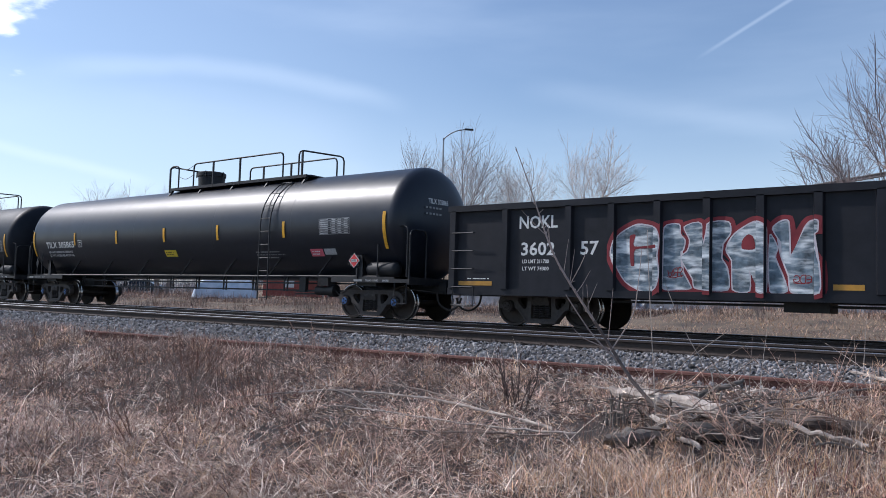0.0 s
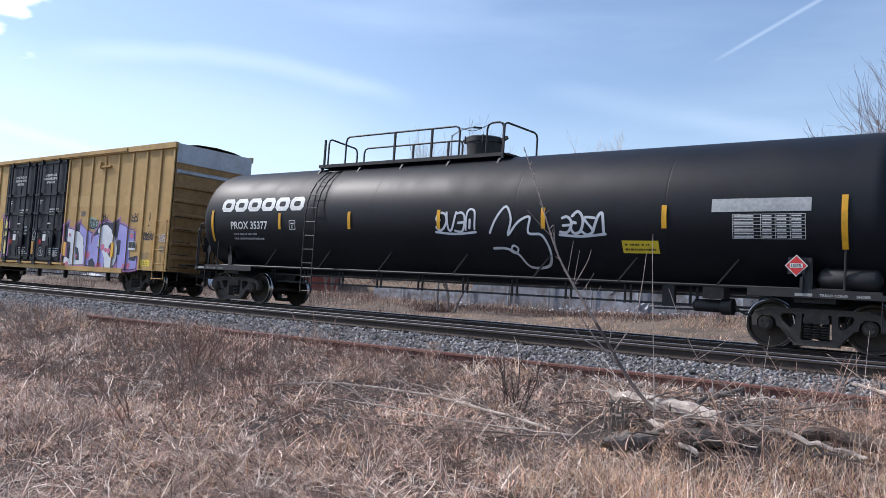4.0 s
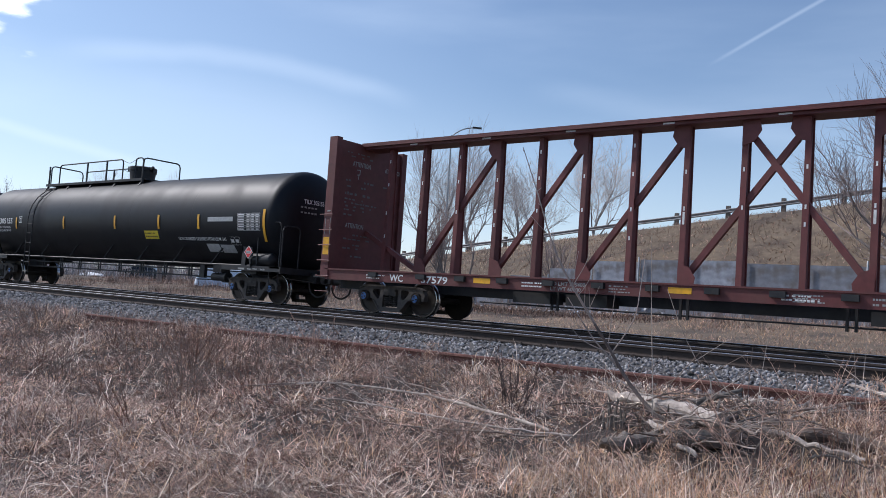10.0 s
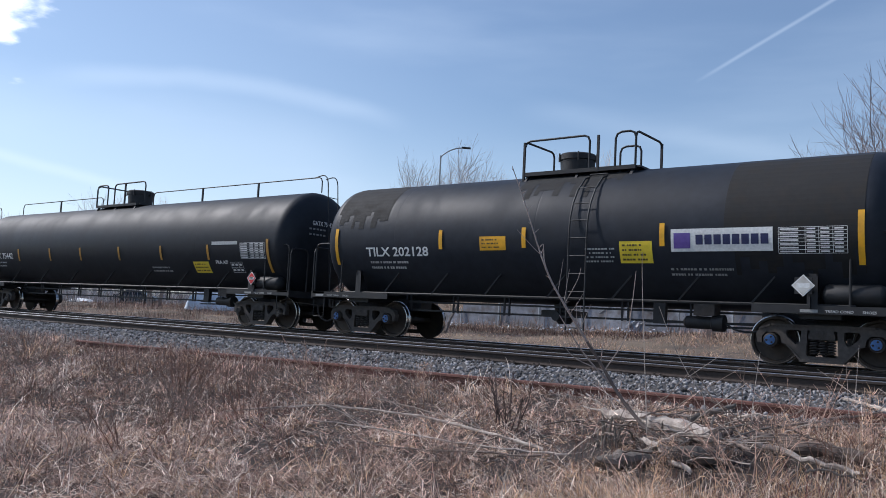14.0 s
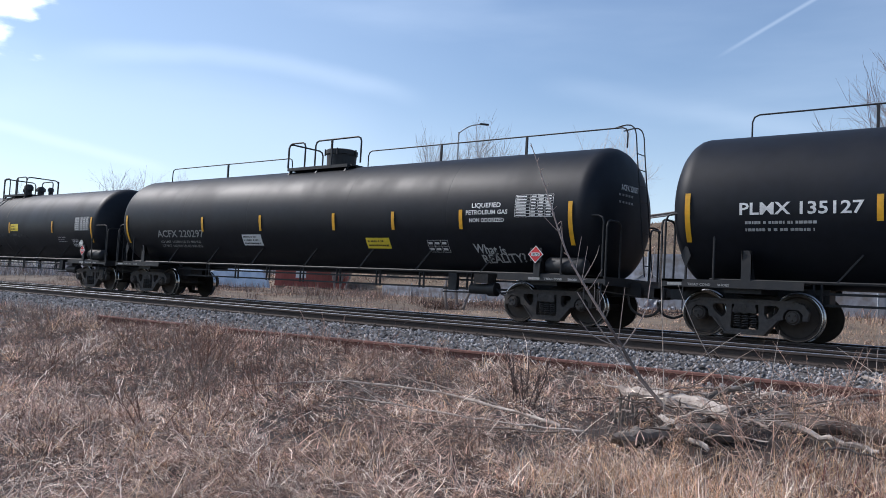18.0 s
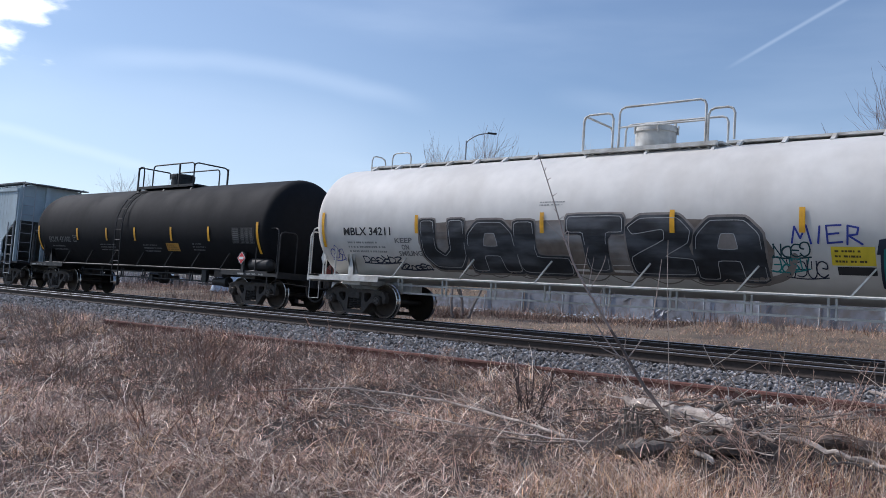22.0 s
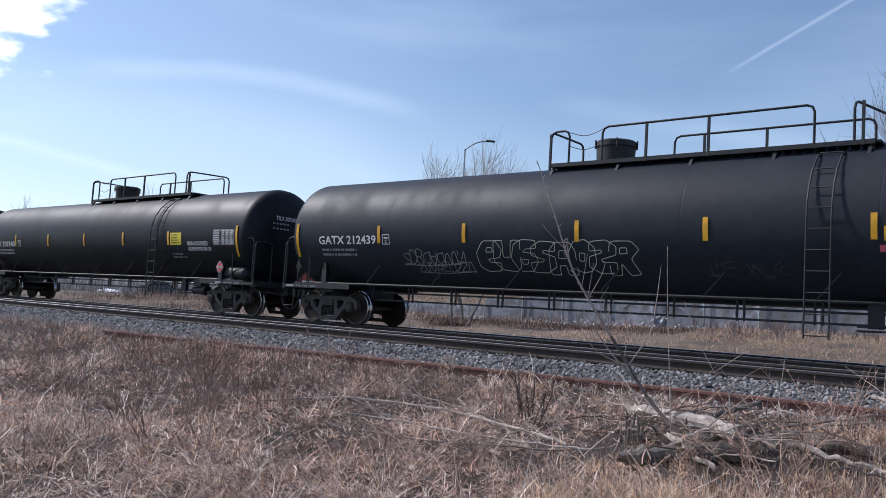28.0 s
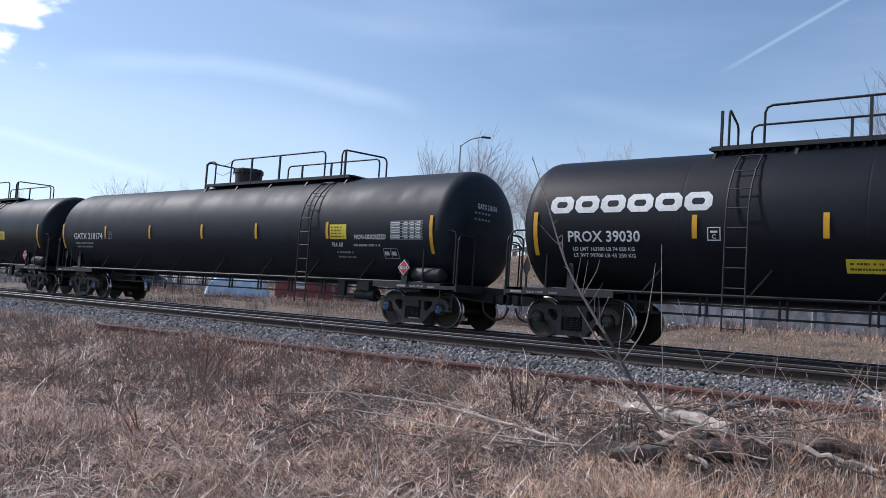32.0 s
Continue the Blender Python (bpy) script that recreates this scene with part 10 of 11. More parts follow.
def weeds(name, rs, x, y, size, mats, label, twigs=4, girth=1.0):
    """Dead weeds: each a thin leaning stem with side twigs that reach upward."""
    n = len(x)
    z = heights(x, y) - 0.02
    az, tilt, kind = rs.uniform(0, 6.28, n), rs.normal(1.25, 0.2, n), rs.choice(len(mats), n)
    bx, by, bz, ba, bt, bl, bw, bi = [x], [y], [z], [az], [tilt], [size], [rs.uniform(0.0013, 0.0026, n) * girth], [kind]
    for k in range(twigs):
        u = rs.uniform(0.3, 0.95, n)
        bx.append(x + np.cos(az) * np.cos(tilt) * size * u); by.append(y + np.sin(az) * np.cos(tilt) * size * u); bz.append(z + np.sin(tilt) * size * u)
        ba.append(rs.uniform(0, 6.28, n)); bt.append(rs.uniform(0.25, 1.1, n)); bl.append(size * rs.uniform(0.15, 0.5, n) * (1.2 - u)); bw.append(rs.uniform(0.0008, 0.0016, n) * girth); bi.append(kind)
    cat = np.concatenate
    return blades(name, rs, cat(bx), cat(by), cat(bz), cat(ba), cat(bt), cat(bl), cat(bw), rs.normal(-0.1, 0.35, n * (twigs + 1)), mats, label, "weeds", cat(bi))


def heights(x, y):
    return np.array([ground_z(a, b) for a, b in zip(x, y)])


def far_scrub():
    rs = np.random.RandomState(12)
    # the flat field between the track and the fence
    n = 110000
    x, y = rs.uniform(-60, 8, n), 4.3 + 15.8 * rs.rand(n)
    c = clump_at(x * 1.6, y * 1.6)
    warm = np.clip((x + 18) / 6, 0, 1) + c > 0.12
    idx = np.where(warm, rs.choice(4, n, p=[0.42, 0.22, 0.06, 0.30]), rs.choice(4, n, p=[0.12, 0.48, 0.38, 0.02]))
    blades("field_grass", rs, x, y, heights(x, y) - 0.02, rs.uniform(0, 6.28, n), rs.uniform(0.2, 1.3, n), rs.uniform(0.06, 0.20, n) * (1 + 1.2 * np.maximum(c, -0.5)) * np.where(warm & (x > -17) & (y > 9), 1.5, 1.0), rs.uniform(0.003, 0.008, n), rs.uniform(0.3, 1.6, n), [M_STRAW, M_DUNGRASS, M_WEED, M_GOLD], "short tan dry grass on the field beyond the tracks", "grass", idx)
    # a dark hollow of dead brush before the fence, with litter blown against it
    n = 9000
    x, y = rs.uniform(-27, -13.5, n), rs.normal(15.6, 1.0, n)
    blades("ditch_brush", rs, x, y, heights(x, y) - 0.03, rs.uniform(0, 6.28, n), rs.uniform(0.1, 1.2, n), rs.uniform(0.08, 0.32, n), rs.uniform(0.006, 0.014, n), rs.normal(0.2, 0.4, n), [M_THICKET, M_WEED], "dark dead brush in a hollow before the fence", "brush", rs.choice(2, n, p=[0.75, 0.25]))
    n = 900
    x, y = rs.normal(-23.6, 0.5, n), rs.normal(12.4, 0.35, n)
    blades("brush_heap", rs, x, y, heights(x, y) - 0.03 + rs.uniform(0, 0.18, n), rs.uniform(0, 6.28, n), rs.normal(0.3, 0.4, n), rs.uniform(0.15, 0.5, n), rs.uniform(0.006, 0.016, n), rs.normal(0.1, 0.4, n), [M_THICKET, M_WEED, M_TWIG], "heap of dark dead brush at the foot of a tree", "brush", rs.choice(3, n, p=[0.6, 0.25, 0.15]))
    n = 420
    x, y = rs.uniform(-27, -13.5, n), rs.normal(17.9, 0.5, n)
    keep = clump_at(x * 3, y * 3) > -0.05
    x, y = x[keep], y[keep]
    n = len(x)
    blades("litter_scraps", rs, x, y, heights(x, y) + rs.uniform(0.02, 0.2, n), rs.uniform(0, 6.28, n), rs.uniform(-0.2, 0.9, n), rs.uniform(0.08, 0.35, n), rs.uniform(0.03, 0.08, n), rs.uniform(0.2, 1.4, n), [M_LITTER, M_SHEET], "pale scraps of litter blown against the fence", "litter", rs.choice(2, n, p=[0.75, 0.25]))
    # the road bank
    n = 60000
    x, y = rs.uniform(-75, 12, n), rs.uniform(22, 42, n)
    c = clump_at(x * 1.2, y * 1.2)
    blades("bank_grass", rs, x, y, heights(x, y) - 0.02, rs.uniform(0, 6.28, n), rs.uniform(0.15, 1.2, n), rs.uniform(0.15, 0.45, n), rs.uniform(0.010, 0.022, n), rs.uniform(0.3, 1.6, n), [M_STRAW, M_DUNGRASS, M_WEED, M_GOLD], "dry grass on the road bank", "grass",
           np.where(c + rs.normal(0, 0.2, n) > 0.0, rs.choice(4, n, p=[0.4, 0.35, 0.1, 0.15]), rs.choice(4, n, p=[0.1, 0.4, 0.5, 0.0])))
    # leafless scrub in clumps on the bank and along the fence
    n, k = 9000, 170
    cx = rs.uniform(-72, 6, k)
    cy = np.where(rs.rand(k) < 0.4, rs.uniform(13, 19.5, k), rs.uniform(23, 41, k))
    high = rs.gamma(3.0, 0.2, k)
    i = rs.randint(0, k, n)
    spread = rs.normal(0, 0.35, (n, 2)) * (0.6 + 0.6 * high[i])[:, None]
    x, y = cx[i] + spread[:, 0] * 1.6, cy[i] + spread[:, 1]
    blades("scrub_twigs", rs, x, y, heights(x, y) - 0.05, rs.uniform(0, 6.28, n), rs.uniform(0.6, 1.45, n), rs.uniform(0.3, 1.2, n) * high[i], rs.uniform(0.006, 0.013, n), rs.normal(0, 0.35, n), [M_WEED, M_TWIG, M_THICKET], "brown leafless scrub on the road bank and along the fence", "scrub", rs.choice(3, n, p=[0.35, 0.4, 0.25]))


def fence_weeds():
    rs = np.random.RandomState(44)
    n = 7000
    x, y = rs.uniform(-60, 8, n), rs.uniform(15.5, 19.7, n)
    keep = clump_at(x * 1.5, y * 1.5) > -0.05
    x, y = x[keep], y[keep]
    n = len(x)
    blades("fence_weeds", rs, x, y, heights(x, y) - 0.05, rs.uniform(0, 6.28, n), rs.uniform(0.6, 1.5, n), rs.uniform(0.2, 0.8, n), rs.uniform(0.005, 0.012, n), rs.uniform(-0.2, 0.6, n), [M_TWIG, M_WEED, M_STRAW], "tall dry weeds along the panel fence", "weeds", rs.choice(3, n, p=[0.4, 0.25, 0.35]))


def far_reeds():
    """Weeds before the lot, and the hedge, its twigs greyed for haze, that closes the view behind it."""
    rs = np.random.RandomState(31)
    n = 12000
    x, y = rs.uniform(-62, -20, n), rs.uniform(5.5, 18, n)
    keep = clump_at(x, y) > 0.08
    x, y = x[keep], y[keep]
    n = len(x)
    blades("dry_reeds", rs, x, y, heights(x, y) - 0.05, rs.uniform(0, 6.28, n), rs.uniform(1.0, 1.5, n), rs.uniform(0.2, 0.7, n), rs.uniform(0.004, 0.010, n), rs.uniform(-0.1, 0.6, n), [M_TWIG, M_DUNGRASS, M_THICKET], "dry weeds beside the lot", "weeds", rs.choice(3, n, p=[0.35, 0.35, 0.3]))
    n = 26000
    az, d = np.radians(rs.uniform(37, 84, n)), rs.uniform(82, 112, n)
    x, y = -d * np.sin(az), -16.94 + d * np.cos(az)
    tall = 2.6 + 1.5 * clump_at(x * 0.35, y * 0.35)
    blades("far_hedge", rs, x, y, heights(x, y) - 0.1, rs.uniform(0, 6.28, n), rs.uniform(0.7, 1.5, n), rs.uniform(0.3, 1.15, n) * tall, rs.uniform(0.012, 0.034, n), rs.normal(0, 0.3, n), [M_FARTWIG, M_TWIG, M_HAZE], "leafless hedge far behind the lot, haze put into its grey", "hedge", rs.choice(3, n, p=[0.35, 0.3, 0.35]))


def clump_at(x, y):
    return np.array([noise.noise((a * 0.25, b * 0.25, 9.0)) for a, b in zip(x, y)])


def far_lot():
    """What stands in the lot far down the line: a container, a sheeted load, parked cars, old snow."""
    def put(az, d, turn, name, label, category):
        x, y = out_at(az, d)
        t = tagged(new(name), label, category)
        t.location, t.rotation_euler = (x, y, ground_z(x, y)), (0, 0, radians(turn))
        return t

    t = put(47.9, 65, 38, "freight_container", "red corrugated freight container with a white panel", "container")
    bm = bmesh.new()
    box(bm, -2.7, 2.7, -1.2, 1.2, 0.25, 2.95)
    body = part("body", bm, M_CONTAINER, t)
    for i in range(22):
        bm = bmesh.new()
        box(bm, -2.62 + i * 0.24, -2.50 + i * 0.24, -1.25, -1.201, 0.4, 2.8)
        part("corrugation", bm, M_CONTAINER, body)
    for i, (x0, x1, z0, z1) in enumerate(((-2.72, 2.72, 2.85, 3.0), (-2.72, 2.72, 0.22, 0.36))):
        bm = bmesh.new()
        box(bm, x0, x1, -1.27, -1.18, z0, z1)
        part("frame_rail", bm, M_CONTAINER, t)
    bm = bmesh.new()
    box(bm, -1.1, -0.3, -1.27, -1.252, 0.9, 1.9)
    part("panel", bm, M_INK, t, "white painted panel")
    for x in (-2.4, 2.4):
        bm = bmesh.new()
        box(bm, x - 0.2, x + 0.2, -1.1, 1.1, -0.1, 0.25)
        part("block", bm, M_OLDLOG, t)

    t = put(52.9, 60, 45, "sheeted_load", "pale blue plastic sheeted load", "tarpaulin")
    bm = bmesh.new()
    bmesh.ops.create_grid(bm, x_segments=24, y_segments=10, size=1.0)
    for v in bm.verts:
        x, y = v.co.x * 2.2, v.co.y * 1.3
        edge = max(abs(v.co.x), abs(v.co.y)) ** 6
        v.co = Vector((x, y, 1.45 * (1 - edge) + 0.12 * noise.noise(Vector((x * 1.3, y * 1.3, 0.5))) + 0.02))
    part("sheet", bm, M_SHEET, t, "", True)
    bm = bmesh.new()
    box(bm, -2.0, 2.0, -1.1, 1.1, -0.1, 0.35)
    part("pallets", bm, M_OLDLOG, t)

    for az, d, turn, paint, label in ((58.2, 84, 40, M_CARDARK, "dark parked car behind dry reeds"),):
        t = put(az, d, turn, "parked_car", label, "car")
        bm = bmesh.new()
        line = [(-2.1, 0.35), (-2.15, 0.75), (-1.9, 0.92), (-1.35, 0.98), (-0.75, 1.40), (0.55, 1.42), (1.25, 0.98), (1.95, 0.85), (2.15, 0.6), (2.1, 0.35)]
        rows = [[bm.verts.new((px, yy * (0.80 if pz > 1.2 else 1.0), pz)) for px, pz in line] for yy in (-0.85, 0.85)]
        k = len(line)
        for j in range(k):
            bm.faces.new((rows[0][j], rows[0][(j + 1) % k], rows[1][(j + 1) % k], rows[1][j]))
        bm.faces.new(rows[0][::-1]); bm.faces.new(rows[1])
        bmesh.ops.bevel(bm, geom=bm.edges[:], offset=0.04, segments=2, affect="EDGES")
        part("body", bm, paint, t, "", True)
        for x0, x1, x2, x3 in ((-1.15, -0.2, -0.2, -0.72), (-0.1, 1.02, 0.5, -0.1)):
            bm = bmesh.new()
            bm.faces.new([bm.verts.new((x, -0.87 + 0.14 * (z > 1.2), z)) for x, z in ((x0, 1.0), (x1, 1.0), (x2, 1.33), (x3, 1.33))])
            part("window", bm, M_GLASSDARK, t)
        for sx in (-1.3, 1.35):
            for sy in (-0.78, 0.78):
                bm = bmesh.new()
                lathe(bm, [(-0.1, 0.2), (-0.1, 0.31), (0.1, 0.31), (0.1, 0.2)], "y", 16, (sx, sy, 0.31))
                part("wheel", bm, M_RAILCAR_DARK, t)
    rs = random.Random(5)
    for az, d, a in ((53.4, 62, 1.2), (61.5, 84, 2.0)):
        x, y = out_at(az, d)
        bm = bmesh.new()
        bmesh.ops.create_icosphere(bm, subdivisions=3, radius=1.0)
        for v in bm.verts:
            v.co = Vector((v.co.x * a, v.co.y * a * 0.4, max(-0.05, v.co.z) * 0.35)) * (1 + 0.35 * noise.noise(v.co * 2 + Vector((az, 0, 0))))
        s = tagged(new("snow_patch", finish(bm, "snow_patch", M_SNOW, True)), "melting heap of old dirty snow", "snow")
        s.location = (x, y, ground_z(x, y) + 0.05)
    # a crumpled sheet of litter by the fence
    x, y = out_at(24.4, 38.3)
    bm = bmesh.new()
    bmesh.ops.create_grid(bm, x_segments=10, y_segments=8, size=0.36)
    for v in bm.verts:
        v.co += Vector((0.16, 0.16, 0.34)) * noise.noise(v.co * 5)
    t = tagged(new("litter_sheet", finish(bm, "litter_sheet", M_LITTER)), "crumpled white plastic sheet lying in dry grass", "litter")
    t.location, t.rotation_euler = (x, y, ground_z(x, y) + 0.28), (radians(70), 0.3, 0.4)


build_fence()
build_guardrail()
build_lamp()
plant_trees()
far_scrub()
far_reeds()
fence_weeds()
far_lot()


# ---- the verge before the camera ----
def verge_points(rs, n, near=5.2, far=20.0, power=0.8):
    """Places on the verge, thicker towards the camera."""
    u = rs.rand(n)
    r = near * (far / near) ** (u ** power)
    a = np.radians(rs.uniform(2, 72, n))
    x, y = -r * np.sin(a), -16.94 + r * np.cos(a)
    keep = (y < -7.25) & (y > -16.5)
    return x[keep], y[keep]


def clump(x, y, f, seed):
    return np.array([noise.noise((a * f, b * f, seed)) for a, b in zip(x, y)])


def build_verge():
    rs = np.random.RandomState(2)
    # matted straw
    x, y = verge_points(rs, 105000)
    ex, ey = rs.uniform(-34, 8, 26000), rs.uniform(-18, -7.3, 26000)
    bx, by = rs.uniform(-9, 9, 24000), rs.uniform(-25, -11, 24000)
    x, y = np.concatenate([x, ex, bx]), np.concatenate([y, ey, by])
    pile = ((x + 2.75) / 1.35) ** 2 + ((y + 9.35) / 0.9) ** 2 < 1
    bare = clump(x, y, 1.6, 40.0) + 0.6 * clump(x, y, 5.0, 44.0) < -0.25
    keep = ~(pile & (rs.rand(len(x)) < 0.88)) & ~(bare & (rs.rand(len(x)) < 0.7))
    x, y = x[keep], y[keep]
    n = len(x)
    far = np.maximum(0.5, np.hypot(x, y + 16.94) / 9)
    c2 = clump(x, y, 3.2, 6.6)
    lay_dir = 2.6 + 2.0 * clump(x, y, 0.5, 8.1) + 2.2 * c2 + rs.normal(0, 1.1, n)
    tilt = np.clip(rs.gamma(1.8, 0.2, n), 0.02, 1.3)
    length = rs.uniform(0.04, 0.20, n) * (1 + 0.4 * c2)
    idx = rs.choice(5, n, p=[0.42, 0.24, 0.17, 0.08, 0.09])
    dark = clump(x, y, 0.45, 21.0) + 0.6 * clump(x, y, 2.3, 25.0) > 0.02
    idx = np.where(dark & (rs.rand(n) < 0.5), 2, idx)
    idx = np.where((x > -4.2) & (y > -11.6) & (idx < 2) & (rs.rand(n) < 0.3), 3, idx)
    strands("dry_grass", rs, x, y, heights(x, y) + rs.uniform(-0.02, 0.03, n), lay_dir, tilt, length, rs.uniform(0.0018, 0.0050, n) * far, rs.uniform(0.0, 0.45, n), [M_STRAW, M_PALE, M_WEED, M_GOLD, M_DUNGRASS], "matted dry straw-coloured grass on the verge", "grass", idx)
    # tussocks that arch over one another
    tx, ty = verge_points(rs, 4600, 5.4, 21.0, 0.85)
    keep = (clump(tx, ty, 0.8, 61.0) + 0.8 * clump(tx, ty, 2.4, 63.0) + rs.normal(0, 0.12, len(tx)) > -0.16) & ~((((tx + 2.75) / 1.35) ** 2 + ((ty + 9.4) / 0.95) ** 2 < 1) & (rs.rand(len(tx)) < 0.85))
    tx, ty = tx[keep], ty[keep]
    k = len(tx)
    size = rs.gamma(3.5, 1 / 3.5, k) * (1 + 1.1 * clump(tx, ty, 0.9, 71.0))
    tone = rs.choice(5, k, p=[0.36, 0.27, 0.13, 0.12, 0.12])
    tone = np.where((tone == 2) & (tx > -4.5), 0, tone)
    tone = np.where((tx < -3.2) & (ty < -10.2) & (tone != 2) & (rs.rand(k) < 0.5), 4, tone)
    size = np.where((np.abs(tx + 2.7) < 1.5) & (np.abs(ty + 9.35) < 0.95), size * 0.42, size)
    fall = 2.6 + 2.5 * clump(tx, ty, 0.5, 8.1) + rs.normal(0, 0.8, k)
    per = rs.randint(18, 54, k)
    i = np.repeat(np.arange(k), per)
    n = len(i)
    r, a = np.abs(rs.normal(0, 0.05, n)) * size[i], rs.uniform(0, 6.28, n)
    x, y = tx[i] + r * np.cos(a), ty[i] + r * np.sin(a)
    away = np.where(rs.rand(n) < 0.55, a + rs.normal(0, 0.5, n), fall[i] + rs.normal(0, 0.7, n))
    idx = np.where(rs.rand(n) < 0.22, rs.choice(5, n), tone[i])
    far = np.hypot(x, y + 16.94) / 9
    blades("grass_tussocks", rs, x, y, heights(x, y) - 0.01, away, rs.uniform(0.1, 1.15, n), rs.uniform(0.09, 0.29, n) * size[i], rs.uniform(0.0016, 0.0045, n) * far, rs.uniform(0.2, 1.9, n), [M_STRAW, M_PALE, M_WEED, M_GOLD, M_DUNGRASS], "tussocks of dry arching grass", "grass", idx)
    # bleached stalks lying across one another
    x, y = verge_points(rs, 6500)
    n = len(x)
    blades("bleached_stalks", rs, x, y, heights(x, y) + rs.uniform(0.04, 0.15, n), rs.uniform(0, 6.28, n), rs.normal(0.1, 0.35, n), rs.gamma(2.2, 0.09, n) + 0.06, rs.uniform(0.0022, 0.0046, n), rs.normal(0.1, 0.35, n), [M_PALE, M_STRAW, M_TWIG], "bleached stalks lying on the grass", "stalks", rs.choice(3, n, p=[0.7, 0.2, 0.1]))
    # dead weeds, thin everywhere, thick in the thicket beside the ballast
    x, y = verge_points(rs, 7000)
    keep = (clump(x, y, 0.5, 13.0) + 0.30 * (x < -6) + rs.normal(0, 0.16, len(x))) > 0.18
    x, y = x[keep], y[keep]
    weeds("weed_stems", rs, x, y, rs.gamma(4.0, 0.075, len(x)) + 0.08, [M_WEED, M_TWIG, M_WEED], "reddish brown dead weed stems with side twigs")
    n = 850
    spots = np.array([(-10.6, -9.6, 0.9), (-9.0, -9.9, 0.7), (-11.8, -8.6, 0.8), (-9.6, -8.5, 0.7), (-8.3, -10.6, 0.6), (-13.6, -8.2, 0.7), (-8.4, -8.2, 0.5), (-15.5, -8.8, 0.9), (-12.2, -11.2, 0.6)])
    j = rs.choice(len(spots), n, p=np.array([6, 5, 5, 4, 3, 3, 2, 3, 2]) / 33)
    x, y = spots[j, 0] + rs.normal(0, 1, n) * spots[j, 2], spots[j, 1] + rs.normal(0, 0.6, n) * spots[j, 2]
    weeds("brown_thicket", rs, x, np.minimum(y, -7.9), (rs.gamma(5.0, 0.07, n) + 0.08) * np.where(y > -8.6, 0.6, 1.0), [M_WEED, M_THICKET, M_TWIG, M_WEED], "low thicket of brown leafless twigs beside the ballast", 6, 1.25)
    # pale tall tufts
    spots = [(-3.1, -10.74, 0.12, 110), (-2.49, -10.36, 0.15, 120), (-1.83, -9.92, 0.15, 120), (-3.6, -11.2, 0.12, 60), (-1.2, -10.1, 0.15, 90), (-1.55, -9.75, 0.15, 80), (-2.6, -10.9, 0.35, 800), (-2.0, -10.45, 0.4, 900), (-1.45, -9.9, 0.35, 800), (-2.3, -11.3, 0.3, 500), (-1.7, -10.7, 0.35, 600), (-3.2, -11.2, 0.3, 260), (-1.2, -9.0, 0.25, 360), (-3.3, -11.5, 0.2, 160), (-2.0, -8.2, 0.3, 260), (-0.9, -8.2, 0.3, 220), (-10.8, -9.2, 0.35, 300), (-13.5, -9.0, 0.5, 300), (-6.6, -8.3, 0.25, 200), (-4.6, -7.9, 0.25, 160)]
    xs, ys, ss = [], [], []
    for px, py, sp, k in spots:
        xs.append(px + rs.normal(0, sp, k)); ys.append(py + rs.normal(0, sp * 0.7, k)); ss.append(np.full(k, 1.0 if px > -4 else 0.75))
    x, y, s = np.concatenate(xs), np.concatenate(ys), np.concatenate(ss)
    n = len(x)
    s = s * np.where((y < -9.9) & (y > -10.8) & (x > -3.6) & (rs.rand(n) < 0.8), 0.55, 1.0)
    strands("tall_grass", rs, x, y, heights(x, y) - 0.02, rs.uniform(0, 6.28, n), rs.uniform(0.5, 1.5, n), rs.uniform(0.08, 0.40, n) * s, rs.uniform(0.0015, 0.0034, n), rs.uniform(0.0, 0.25, n), [M_PALE, M_GOLD, M_STRAW], "tall bleached grass tufts", "grass", rs.choice(3, n, p=[0.4, 0.45, 0.15]))
    # feathery seed heads
    fx, fy, fz = [], [], []
    for px, py, h in ((-1.95, -9.9, 0.62), (-1.5, -8.7, 0.66), (-1.05, -8.3, 0.6), (-6.9, -8.4, 0.5), (-2.75, -10.3, 0.4)):
        k = 330
        u = rs.rand(k)
        fx.append(px + rs.normal(0, 0.055, k) + 0.06 * u); fy.append(py + rs.normal(0, 0.05, k)); fz.append(ground_z(px, py) + h * (0.12 + 0.88 * u))
    x, y, z = np.concatenate(fx), np.concatenate(fy), np.concatenate(fz)
    n = len(x)
    strands("seed_heads", rs, x, y, z, rs.uniform(0, 6.28, n), rs.uniform(0.2, 1.3, n), rs.uniform(0.04, 0.13, n), rs.uniform(0.0012, 0.0026, n), rs.uniform(-0.1, 0.2, n), [M_STRAW, M_GOLD, M_TWIG], "feathery dry seed heads of tall weeds", "weeds", rs.choice(3, n, p=[0.5, 0.25, 0.25]))
    # thin red shoots
    n = 150
    x, y = rs.normal(-1.55, 0.4, n), rs.normal(-10.35, 0.3, n)
    x[:40], y[:40] = rs.normal(-7.5, 0.25, 40), rs.normal(-10.6, 0.25, 40)
    strands("red_shoots", rs, x, y, heights(x, y), rs.uniform(0, 6.28, n), rs.uniform(0.3, 1.4, n), rs.uniform(0.2, 0.5, n), rs.uniform(0.0016, 0.0028, n), rs.uniform(0, 0.2, n), [M_REDSHOOT], "thin dark red shoots in the grass", "shoots")
    # dark twigs tangled in the log pile
    n = 90
    x, y = rs.normal(-3.1, 0.36, n), rs.normal(-9.05, 0.25, n)
